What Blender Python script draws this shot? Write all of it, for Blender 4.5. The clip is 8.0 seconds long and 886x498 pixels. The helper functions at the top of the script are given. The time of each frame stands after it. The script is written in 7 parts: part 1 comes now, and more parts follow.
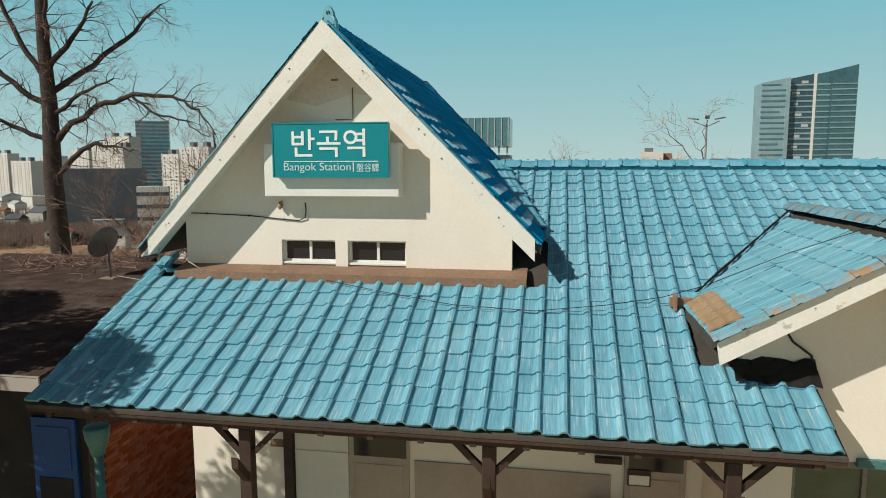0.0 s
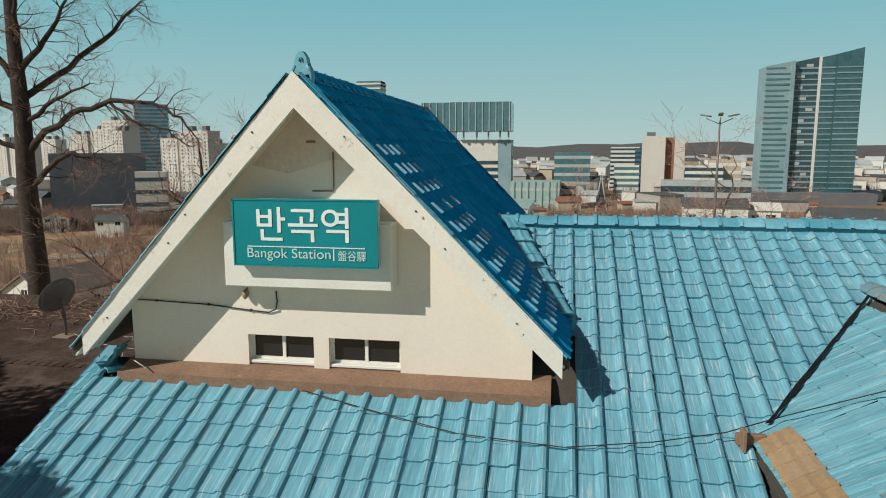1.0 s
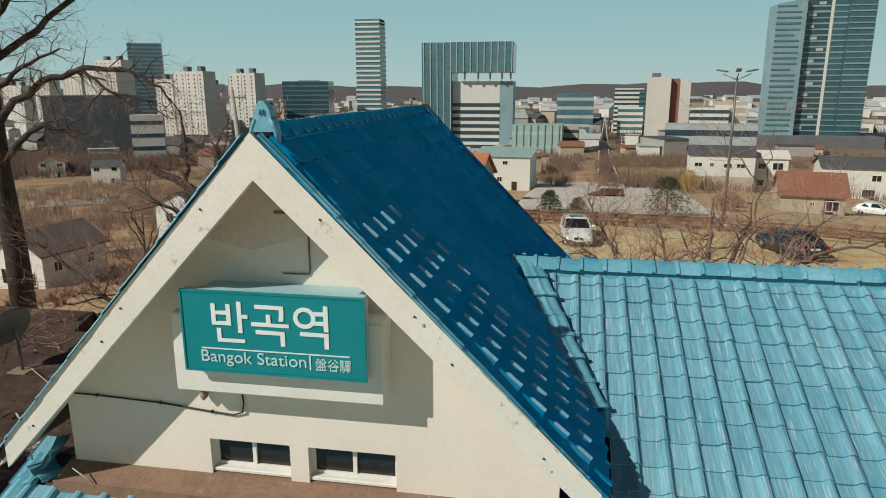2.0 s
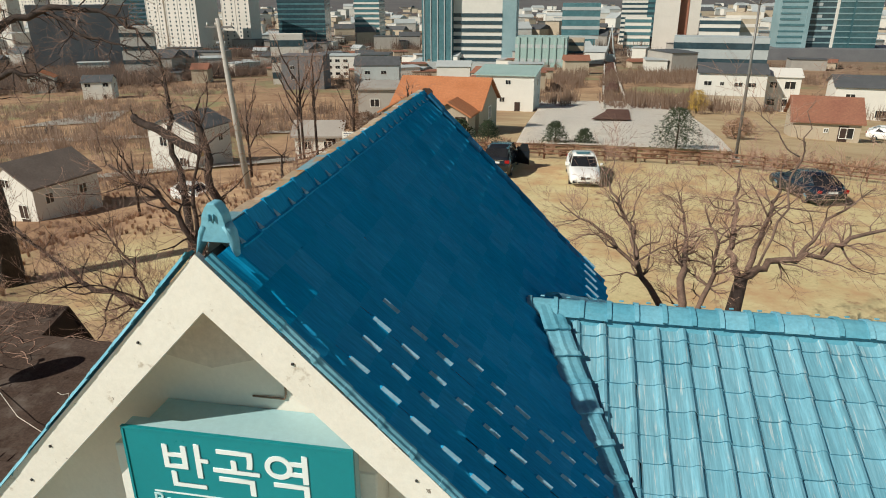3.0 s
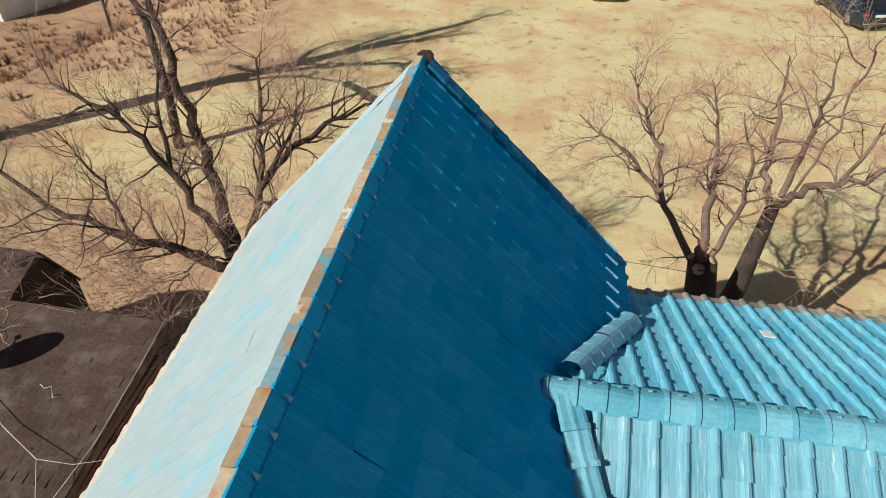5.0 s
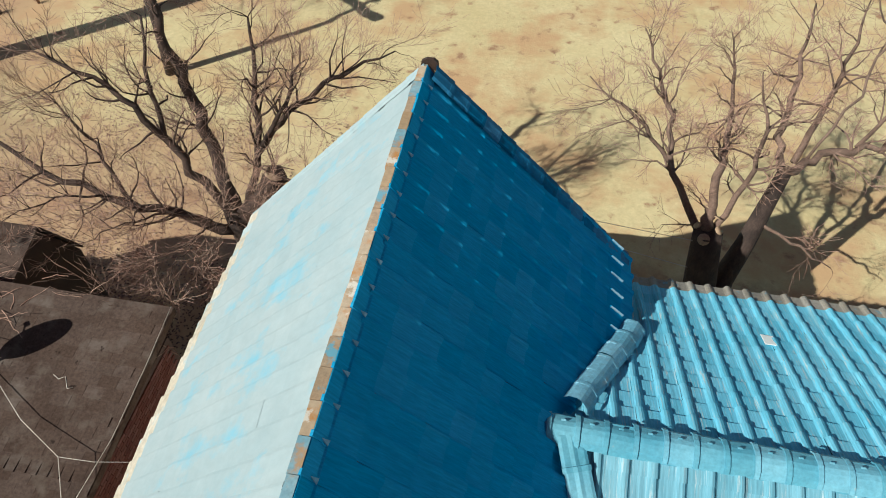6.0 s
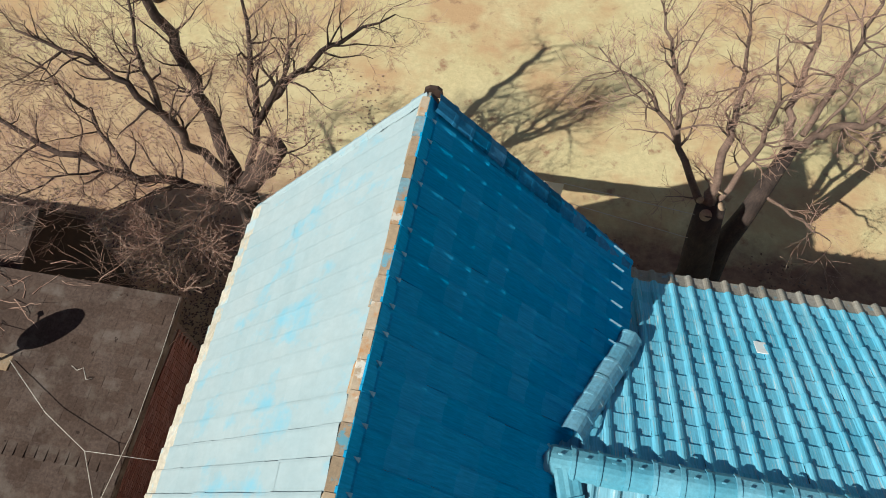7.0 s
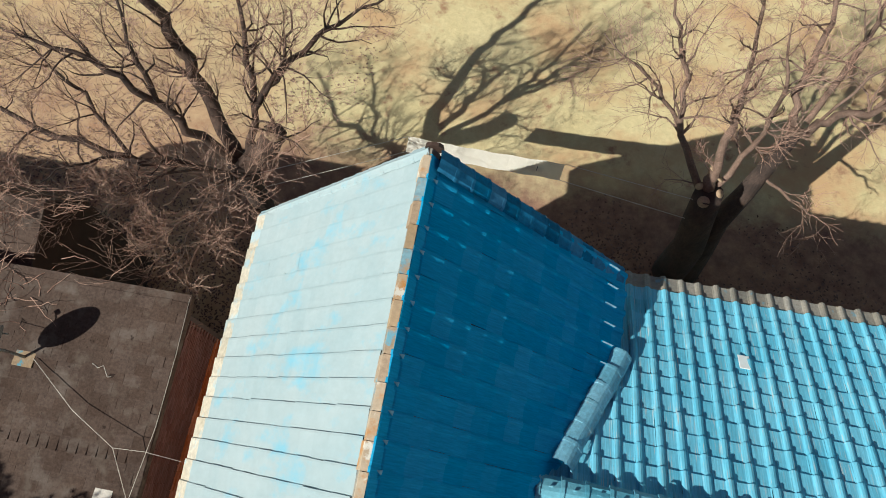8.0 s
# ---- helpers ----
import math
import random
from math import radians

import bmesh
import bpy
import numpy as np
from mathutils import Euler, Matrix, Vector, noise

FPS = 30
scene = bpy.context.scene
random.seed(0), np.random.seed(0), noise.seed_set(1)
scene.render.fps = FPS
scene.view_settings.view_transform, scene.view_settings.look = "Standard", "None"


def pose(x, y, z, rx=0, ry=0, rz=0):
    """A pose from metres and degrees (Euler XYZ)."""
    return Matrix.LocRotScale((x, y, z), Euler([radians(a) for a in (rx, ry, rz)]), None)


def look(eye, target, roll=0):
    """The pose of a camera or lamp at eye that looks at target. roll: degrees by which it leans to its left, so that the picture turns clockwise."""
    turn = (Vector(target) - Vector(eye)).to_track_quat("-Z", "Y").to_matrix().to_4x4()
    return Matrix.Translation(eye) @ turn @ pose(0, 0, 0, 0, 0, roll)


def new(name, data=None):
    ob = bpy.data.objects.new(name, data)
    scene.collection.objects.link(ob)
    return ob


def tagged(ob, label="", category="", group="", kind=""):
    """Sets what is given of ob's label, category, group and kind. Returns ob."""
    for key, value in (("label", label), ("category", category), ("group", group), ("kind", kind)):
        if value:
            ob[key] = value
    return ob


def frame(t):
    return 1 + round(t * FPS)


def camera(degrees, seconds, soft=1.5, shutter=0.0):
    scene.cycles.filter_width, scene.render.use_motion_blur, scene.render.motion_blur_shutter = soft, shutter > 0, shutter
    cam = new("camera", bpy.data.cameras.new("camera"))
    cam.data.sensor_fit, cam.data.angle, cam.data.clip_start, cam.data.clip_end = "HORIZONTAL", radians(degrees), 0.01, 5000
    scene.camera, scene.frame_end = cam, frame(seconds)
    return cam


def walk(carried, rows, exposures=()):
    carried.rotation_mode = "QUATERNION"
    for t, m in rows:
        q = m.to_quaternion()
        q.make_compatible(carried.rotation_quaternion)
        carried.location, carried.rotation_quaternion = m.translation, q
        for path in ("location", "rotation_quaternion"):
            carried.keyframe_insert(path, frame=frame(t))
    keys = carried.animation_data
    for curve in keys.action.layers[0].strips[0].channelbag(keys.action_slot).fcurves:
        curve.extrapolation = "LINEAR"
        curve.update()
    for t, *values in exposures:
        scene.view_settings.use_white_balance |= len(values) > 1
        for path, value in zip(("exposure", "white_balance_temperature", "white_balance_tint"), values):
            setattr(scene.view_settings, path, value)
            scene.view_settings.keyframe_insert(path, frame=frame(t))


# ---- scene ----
cam = camera(67.5, 8.0, soft=1.0)
# seconds, x, y, z of the eye, pitch, yaw; below: seconds, stops, white balance
PATH = [
    (0, 3.259, -9.094, 7.023, -7.07, 9.78),
    (0.5, 3.077, -8.085, 7.595, -7.34, 9.81),
    (1, 2.886, -7.094, 8.172, -8.53, 9.84),
    (1.5, 2.682, -6.083, 8.776, -10.88, 9.87),
    (2, 2.519, -5.257, 9.328, -13.53, 9.90),
    (3.5, 2.032, -2.861, 10.975, -25.32, 9.98),
    (4, 1.929, -2.200, 11.501, -30.12, 10.01),
    (4.5, 1.806, -1.555, 12.039, -35.26, 10.04),
    (6, 1.397, 0.286, 13.670, -50.29, 10.13),
    (6.5, 1.255, 0.930, 14.213, -55.27, 10.15),
    (7, 1.117, 1.618, 14.730, -60.09, 10.18),
    (7.5, 0.962, 2.446, 15.312, -65.32, 10.21),
    (8, 0.815, 3.255, 15.809, -70.01, 10.24),
]
EXPOSURES = [(0.0, -0.15, 6500, 10), (1.0, -0.25, 6500, 10), (2.0, -0.33, 6500, 10), (3.5, 0.20, 6700, 10), (4.5, 0.28, 6550, 10), (6.5, 0.29, 6250, 8), (8.0, 0.37, 6300, 8)]
walk(cam, [(t, look((x, y, z), Vector((x, y, z)) + pose(0, 0, 0, pitch, 0, yaw) @ Vector((0, 1, 0)), -0.12)) for t, x, y, z, pitch, yaw in PATH], EXPOSURES)

# ---- world, sun, exposure ----
SUN_AZ, SUN_EL = 49.4, 37.7      # degrees from -y towards -x, and above the horizon
SKY, HAZE = 0.035, 28.0             # strength of the sky, and of its haze
az, el = radians(SUN_AZ), radians(SUN_EL)
SUN_FROM = Vector((-math.cos(el) * math.sin(az), -math.cos(el) * math.cos(az), math.sin(el)))
world = bpy.data.worlds.new("sky")
world.use_nodes = True
scene.world = world
wn, wl = world.node_tree.nodes, world.node_tree.links
sky = wn.new("ShaderNodeTexSky")
sky.sky_type, sky.sun_disc = "NISHITA", False
sky.sun_elevation = el
sky.sun_rotation = math.atan2(SUN_FROM.x, SUN_FROM.y)
sky.dust_density, sky.ozone_density, sky.air_density = 0.0, 2.0, 1.0
coord = wn.new("ShaderNodeTexCoord")
up = wn.new("ShaderNodeSeparateXYZ")
wl.new(coord.outputs["Generated"], up.inputs[0])
# pale haze lies on the horizon and thins out upwards
hazecol = wn.new("ShaderNodeValToRGB")
hazecol.color_ramp.elements[0].position, hazecol.color_ramp.elements[0].color = 0.0, (0.50, 0.72, 0.70, 1)
hazecol.color_ramp.elements[1].position, hazecol.color_ramp.elements[1].color = 0.30, (0.12, 0.52, 0.65, 1)
wl.new(up.outputs["Z"], hazecol.inputs[0])
scaled = wn.new("ShaderNodeMix")
scaled.data_type, scaled.blend_type = "RGBA", "MULTIPLY"
scaled.inputs[0].default_value = 1.0
scaled.inputs[7].default_value = (HAZE, HAZE, HAZE, 1)
wl.new(hazecol.outputs[0], scaled.inputs[6])
thin = wn.new("ShaderNodeMapRange")
thin.interpolation_type = "SMOOTHSTEP"
thin.inputs[1].default_value, thin.inputs[2].default_value, thin.inputs[3].default_value, thin.inputs[4].default_value = 0.22, 0.52, 0.95, 0.0
wl.new(up.outputs["Z"], thin.inputs[0])
tint = wn.new("ShaderNodeMix")
tint.data_type, tint.blend_type = "RGBA", "MULTIPLY"
tint.inputs[0].default_value = 1.0
tint.inputs[7].default_value = (2.3, 0.88, 0.80, 1)
wl.new(sky.outputs[0], tint.inputs[6])
haze = wn.new("ShaderNodeMix")
haze.data_type = "RGBA"
wl.new(thin.outputs[0], haze.inputs[0])
wl.new(tint.outputs[2], haze.inputs[6])
wl.new(scaled.outputs[2], haze.inputs[7])
wl.new(haze.outputs[2], wn["Background"].inputs[0])
wn["Background"].inputs[1].default_value = SKY
lamp = new("sun", bpy.data.lights.new("sun", "SUN"))
lamp.data.energy, lamp.data.angle, lamp.data.color = 5.0, radians(0.5), (0.95, 0.92, 0.83)
lamp.matrix_world = look(SUN_FROM * 60, (0, 0, 0))

# ---- materials ----
def socket_mix(nt, blend, a, b, fac):
    n = nt.nodes.new("ShaderNodeMix")
    n.data_type, n.blend_type = "RGBA", blend
    for s, v in ((0, fac), (6, a), (7, b)):
        if isinstance(v, (int, float)):
            n.inputs[s].default_value = v
        elif isinstance(v, tuple):
            n.inputs[s].default_value = (*v[:3], 1)
        else:
            nt.links.new(v, n.inputs[s])
    return n.outputs[2]


def noise_at(nt, vec, scale, detail=4, rough=0.6):
    n = nt.nodes.new("ShaderNodeTexNoise")
    n.inputs["Scale"].default_value, n.inputs["Detail"].default_value, n.inputs["Roughness"].default_value = scale, detail, rough
    nt.links.new(vec, n.inputs["Vector"])
    return n.outputs["Fac"]


def ramp(nt, fac, lo, hi, a=0.0, b=1.0):
    n = nt.nodes.new("ShaderNodeMapRange")
    n.inputs[1].default_value, n.inputs[2].default_value = lo, hi
    n.inputs[3].default_value, n.inputs[4].default_value = a, b
    nt.links.new(fac, n.inputs[0])
    return n.outputs[0]


def mat(name, c1, c2, rough=0.8, scale=2.0, fine=30.0, bump=0.25, metal=0.0, stain=None, stain_at=(0.58, 0.7), stain_scale=1.3,
        stain2=None, stain2_at=(0.6, 0.66), stain2_scale=9.0, stretch=(1, 1, 1), rnd=0.0, grain=0.3, spec=0.4, depth=0.01):
    """Two-scale variation between c1 and c2, stains with a shape of their own, relief, and a spread from piece to piece."""
    m = bpy.data.materials.new(name)
    m.use_nodes = True
    nt = m.node_tree
    bsdf = nt.nodes["Principled BSDF"]
    geo = nt.nodes.new("ShaderNodeNewGeometry")
    mp = nt.nodes.new("ShaderNodeMapping")
    mp.inputs["Scale"].default_value = stretch
    nt.links.new(geo.outputs["Position"], mp.inputs["Vector"])
    coarse = ramp(nt, noise_at(nt, geo.outputs["Position"], scale), 0.3, 0.7)
    small = noise_at(nt, mp.outputs[0], fine, 5, 0.7)
    col = socket_mix(nt, "MIX", c1, c2, coarse)
    col = socket_mix(nt, "MULTIPLY", col, socket_mix(nt, "MIX", (1 - grain,) * 3, (1 + grain,) * 3, ramp(nt, small, 0.25, 0.75)), 1.0)
    for st, at, sc in ((stain, stain_at, stain_scale), (stain2, stain2_at, stain2_scale)):
        if st:
            col = socket_mix(nt, "MIX", col, st, ramp(nt, noise_at(nt, mp.outputs[0], sc, 6, 0.65), at[0], at[1]))
    if rnd:
        info = nt.nodes.new("ShaderNodeObjectInfo")
        add = nt.nodes.new("ShaderNodeMath")
        add.operation = "ADD"
        nt.links.new(info.outputs["Random"], add.inputs[0])
        nt.links.new(geo.outputs["Random Per Island"], add.inputs[1])
        fr = nt.nodes.new("ShaderNodeMath")
        fr.operation = "FRACT"
        nt.links.new(add.outputs[0], fr.inputs[0])
        hsv = nt.nodes.new("ShaderNodeHueSaturation")
        nt.links.new(ramp(nt, fr.outputs[0], 0, 1, 1 - rnd, 1 + rnd), hsv.inputs["Value"])
        nt.links.new(ramp(nt, fr.outputs[0], 0, 1, 1 + rnd * 0.6, 1 - rnd * 0.6), hsv.inputs["Saturation"])
        nt.links.new(col, hsv.inputs["Color"])
        col = hsv.outputs[0]
    nt.links.new(col, bsdf.inputs["Base Color"])
    nt.links.new(ramp(nt, small, 0.2, 0.8, max(rough - 0.12, 0.03), min(rough + 0.12, 1)), bsdf.inputs["Roughness"])
    bsdf.inputs["Metallic"].default_value = metal
    bsdf.inputs["Specular IOR Level"].default_value = spec
    if bump:
        b = nt.nodes.new("ShaderNodeBump")
        b.inputs["Strength"].default_value, b.inputs["Distance"].default_value = bump, depth
        nt.links.new(small, b.inputs["Height"])
        nt.links.new(b.outputs[0], bsdf.inputs["Normal"])
    return m


BLUE = dict(rough=0.75, scale=0.9, fine=13, bump=0.5, rnd=0.05, grain=0.32, spec=0.0, depth=0.008,
            stain=(0.22, 0.36, 0.40), stain_at=(0.58, 0.8), stain_scale=4.0, stain2=(0.42, 0.52, 0.54), stain2_at=(0.57, 0.67), stain2_scale=15.0)
M_TILE = mat("blue_tile_paint", (0.135, 0.345, 0.435), (0.185, 0.40, 0.485), stretch=(3.4, 0.16, 0.16), **BLUE)
M_TILE_C = mat("blue_tile_paint_wing", (0.13, 0.34, 0.42), (0.175, 0.39, 0.465), stretch=(0.16, 3.4, 0.16), **BLUE)
# front slope's paint again, the rear slope's light put into a brighter blue
M_TILE_REARLIT = mat("blue_tile_rear_lit", (0.12, 0.45, 0.61), (0.17, 0.51, 0.66), stretch=(3.4, 0.16, 0.16), **BLUE)
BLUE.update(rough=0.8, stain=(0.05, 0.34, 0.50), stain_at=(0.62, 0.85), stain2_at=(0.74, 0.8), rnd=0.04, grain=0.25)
# east gable copy of the tile paint, its shade put into a deeper blue
M_TILE_GSHADE = mat("blue_tile_gable_shade", (0.012, 0.27, 0.49), (0.018, 0.315, 0.56), stretch=(0.4, 5, 0.4), **BLUE)
# dark lower tile edges: the shade in the course joints put into colour
M_BUTTSHADE = mat("tile_butt_joint_shade", (0.012, 0.10, 0.17), (0.02, 0.13, 0.21), 0.8, 3.0, 20, 0.2, grain=0.3, spec=0.1)
# darker blue for the eastern rear verge tiles
M_VERGE = mat("dark_blue_verge_tile", (0.008, 0.11, 0.22), (0.014, 0.17, 0.32), 0.8, 2.0, 12, 0.2, rnd=0.25, grain=0.3, spec=0.1)
# pale paint for the small sun glints on rolls and ridge noses
M_GLINT = mat("pale_glint_paint", (0.18, 0.37, 0.48), (0.28, 0.45, 0.54), 0.7, 4.0, 25, 0.2, grain=0.25, spec=0.1)
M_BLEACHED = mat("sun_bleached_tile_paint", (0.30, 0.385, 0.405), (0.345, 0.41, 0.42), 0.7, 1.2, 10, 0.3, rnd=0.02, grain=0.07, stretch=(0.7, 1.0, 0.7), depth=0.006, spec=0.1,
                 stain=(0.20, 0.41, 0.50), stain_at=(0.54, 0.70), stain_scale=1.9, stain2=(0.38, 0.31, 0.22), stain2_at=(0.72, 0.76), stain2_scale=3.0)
M_CAP = mat("blue_cap_paint", (0.10, 0.34, 0.45), (0.17, 0.42, 0.51), 0.55, 1.5, 20, 0.4, rnd=0.12, stain=(0.36, 0.29, 0.20), stain_at=(0.70, 0.78), stain_scale=2.5, grain=0.2)
M_CAPBLUE = mat("mid_blue_cap_paint", (0.14, 0.40, 0.54), (0.20, 0.46, 0.58), 0.6, 1.5, 20, 0.4, rnd=0.1, grain=0.3, stain=(0.25, 0.35, 0.4), stain_at=(0.6, 0.7), stain_scale=5.0)
M_CAPMOT = mat("mottled_worn_cap", (0.14, 0.28, 0.34), (0.20, 0.33, 0.37), 0.7, 2.0, 20, 0.4, rnd=0.12, grain=0.25, stain=(0.36, 0.23, 0.13), stain_at=(0.50, 0.60), stain_scale=3.2)
M_OCHRE = mat("ochre_bare_tile", (0.40, 0.27, 0.15), (0.33, 0.24, 0.15), 0.85, 2.0, 20, 0.4, rnd=0.1, grain=0.2, stain=(0.17, 0.28, 0.32), stain_at=(0.60, 0.68), stain_scale=3.5)
M_WORN = mat("worn_cement_cap", (0.37, 0.25, 0.15), (0.30, 0.24, 0.17), 0.85, 2.0, 25, 0.5, rnd=0.2, stain=(0.13, 0.32, 0.40), stain_at=(0.56, 0.62), stain_scale=4.0)
M_WORNGREY = mat("weathered_grey_tile_ends", (0.30, 0.27, 0.22), (0.22, 0.21, 0.185), 0.85, 3.0, 25, 0.5, rnd=0.2, stain=(0.16, 0.29, 0.34), stain_at=(0.6, 0.66), stain_scale=5.0)
M_TAN = mat("bare_tan_ridge_tile", (0.47, 0.37, 0.26), (0.40, 0.30, 0.20), 0.85, 3.0, 20, 0.4, rnd=0.15, grain=0.18, stain=(0.45, 0.22, 0.08), stain_at=(0.50, 0.60), stain_scale=3.4, stain2=(0.62, 0.58, 0.50), stain2_at=(0.56, 0.62), stain2_scale=5.0)
M_CREAM = mat("worn_cream_tile_ends", (0.50, 0.46, 0.38), (0.44, 0.38, 0.28), 0.8, 2.0, 14, 0.3, rnd=0.1, stain=(0.34, 0.45, 0.48), stain_at=(0.52, 0.62), stain_scale=3.0)
M_DECK = mat("dark_roof_boarding", (0.05, 0.045, 0.04), (0.08, 0.065, 0.05), 0.9)
M_WHITE = mat("cream_render", (0.76, 0.675, 0.58), (0.82, 0.745, 0.65), 0.85, 0.8, 30, 0.15, grain=0.05, stain=(0.55, 0.47, 0.36), stain_at=(0.68, 0.85), stain_scale=1.6)
M_BARGE = mat("flaking_white_paint", (0.80, 0.77, 0.70), (0.74, 0.70, 0.62), 0.7, 2, 30, 0.3, grain=0.07, stain=(0.44, 0.37, 0.29), stain_at=(0.62, 0.72), stain_scale=6.0, stain2=(0.22, 0.19, 0.16), stain2_at=(0.665, 0.69), stain2_scale=11)
M_SILL = mat("rusty_brown_flashing", (0.20, 0.12, 0.08), (0.28, 0.17, 0.11), 0.7, 2, 25, 0.3, stain=(0.40, 0.30, 0.20), stain_at=(0.66, 0.72), stain_scale=8)
M_WOOD = mat("dark_brown_timber", (0.036, 0.02, 0.015), (0.062, 0.035, 0.024), 0.7, 2, 30, 0.4, stretch=(1, 1, 0.2))
M_FRAME = mat("white_window_paint", (0.72, 0.70, 0.64), (0.78, 0.76, 0.70), 0.5, 2, 30, 0.1, grain=0.06)
M_DARK = mat("dark_interior_and_shade", (0.02, 0.018, 0.018), (0.035, 0.03, 0.03), 0.9)
M_GLASS = mat("dark_glass", (0.015, 0.016, 0.018), (0.022, 0.024, 0.026), 0.08, 1, 5, 0.0, grain=0.02, spec=0.6)
M_SIGN = mat("teal_sign_face", (0.0, 0.205, 0.235), (0.004, 0.25, 0.285), 0.35, 0.6, 20, 0.03, grain=0.05)
M_SIGNBOX = mat("pale_blue_metal_case", (0.33, 0.52, 0.55), (0.38, 0.56, 0.58), 0.5, 1, 20, 0.05, grain=0.08)
M_LETTER = mat("white_lettering", (0.74, 0.79, 0.78), (0.80, 0.84, 0.82), 0.5, 2, 20, 0.0, grain=0.03)
M_LETTERDIM = mat("pale_teal_lettering", (0.48, 0.68, 0.68), (0.54, 0.72, 0.72), 0.5, 2, 20, 0.0, grain=0.03)
M_CAPDARK = mat("dark_blue_cap_paint", (0.015, 0.14, 0.25), (0.03, 0.19, 0.31), 0.5, 2, 15, 0.4, rnd=0.12, grain=0.25, stain=(0.16, 0.28, 0.34), stain_at=(0.62, 0.7), stain_scale=4.0)
M_SOOT = mat("water_stained_render", (0.60, 0.51, 0.44), (0.72, 0.63, 0.54), 0.85, 2.4, 16, 0.2, grain=0.15, stain=(0.66, 0.6, 0.52), stain_at=(0.5, 0.62), stain_scale=2.6)
M_CABLE = mat("black_cable", (0.02, 0.02, 0.02), (0.035, 0.03, 0.03), 0.6)
M_WIRE = mat("pale_wire", (0.5, 0.46, 0.4), (0.6, 0.55, 0.48), 0.6)
M_SHED = mat("brown_felt_roof", (0.062, 0.043, 0.035), (0.094, 0.066, 0.053), 0.95, 0.9, 22, 0.6, grain=0.4, spec=0.03, stain=(0.13, 0.105, 0.088), stain_at=(0.52, 0.70), stain_scale=2.2, stain2=(0.035, 0.025, 0.021), stain2_at=(0.64, 0.69), stain2_scale=5.5, rnd=0.12)
M_BRICK = mat("red_brick_wall", (0.31, 0.078, 0.032), (0.40, 0.11, 0.042), 0.85, 2, 25, 0.4, rnd=0.2)
# same brick with the shade of the narrow gap put into its colour
M_BRICKSHADE = mat("brick_in_gap_shade", (0.095, 0.036, 0.03), (0.135, 0.05, 0.038), 0.85, 2, 25, 0.4, rnd=0.2)
M_PORCH = mat("warm_grey_porch_paint", (0.36, 0.29, 0.245), (0.44, 0.36, 0.30), 0.8, 1.2, 20, 0.1, grain=0.08, stain=(0.36, 0.28, 0.22), stain_at=(0.6, 0.75), stain_scale=2.0)
M_MORTAR = mat("dark_mortar", (0.085, 0.055, 0.045), (0.07, 0.045, 0.038), 0.9)
M_BLUEDOOR = mat("blue_painted_door", (0.006, 0.06, 0.22), (0.01, 0.075, 0.26), 0.5, 2, 20, 0.1)
M_GREENPIPE = mat("green_painted_pipe", (0.05, 0.15, 0.15), (0.07, 0.19, 0.18), 0.5)
M_BARK = mat("dark_bark", (0.04, 0.025, 0.02), (0.12, 0.074, 0.055), 0.9, 3, 30, 0.8, grain=0.4, depth=0.03)
# lit copy of the bark: sunlight on the right-hand trees put into colour
M_BARKSUNLIT = mat("sunlit_pale_bark", (0.11, 0.07, 0.052), (0.25, 0.165, 0.125), 0.9, 3, 30, 0.8, grain=0.4, depth=0.03)
# dark bark; for the trunks behind the station their shade is in it
M_TRUNK = mat("dark_bark_and_trunk_shade", (0.035, 0.024, 0.02), (0.075, 0.05, 0.04), 0.9, 3, 25, 0.9, grain=0.5, stretch=(1, 1, 0.25), depth=0.04)
M_TWIG = mat("reddish_twigs", (0.26, 0.14, 0.10), (0.42, 0.28, 0.21), 0.9, 2, 20, 0.0)
M_CUT = mat("sawn_wood", (0.42, 0.31, 0.20), (0.33, 0.22, 0.14), 0.85)
M_CONC = mat("pale_concrete", (0.52, 0.48, 0.42), (0.60, 0.56, 0.50), 0.9, 0.5, 12, 0.2, stain=(0.42, 0.37, 0.3), stain_at=(0.6, 0.7), stain_scale=0.4)
M_PAVE = mat("white_paving", (0.87, 0.83, 0.76), (0.91, 0.87, 0.80), 0.9, 0.15, 4, 0.2, stain=(0.76, 0.70, 0.61), stain_at=(0.6, 0.7), stain_scale=0.2)
M_WALKWAY = mat("red_brown_decking", (0.22, 0.11, 0.08), (0.28, 0.15, 0.11), 0.85, 0.4, 8, 0.2)
M_RAIL = mat("weathered_fence_timber", (0.17, 0.085, 0.05), (0.23, 0.12, 0.075), 0.85, 2, 20, 0.4, rnd=0.15)
M_HOUSEWHITE = mat("white_house_render", (0.64, 0.61, 0.55), (0.70, 0.67, 0.61), 0.85, 0.3, 6, 0.1, grain=0.06)
M_HOUSEGREY = mat("grey_house_render", (0.32, 0.29, 0.26), (0.38, 0.35, 0.31), 0.85, 0.3, 6, 0.1, grain=0.08)
M_HOUSEBEIGE = mat("beige_house_brick", (0.42, 0.34, 0.25), (0.48, 0.40, 0.30), 0.85, 0.3, 6, 0.1, grain=0.1)
M_ROOFGREY = mat("dark_grey_roofing", (0.07, 0.075, 0.08), (0.10, 0.105, 0.11), 0.8, 0.4, 6, 0.2)
M_ROOFTAUPE = mat("taupe_roofing", (0.15, 0.12, 0.10), (0.20, 0.16, 0.135), 0.85, 0.5, 6, 0.3, grain=0.25)
M_ROOFRED = mat("orange_roofing", (0.42, 0.15, 0.06), (0.50, 0.20, 0.09), 0.8, 0.4, 5, 0.3, grain=0.2)
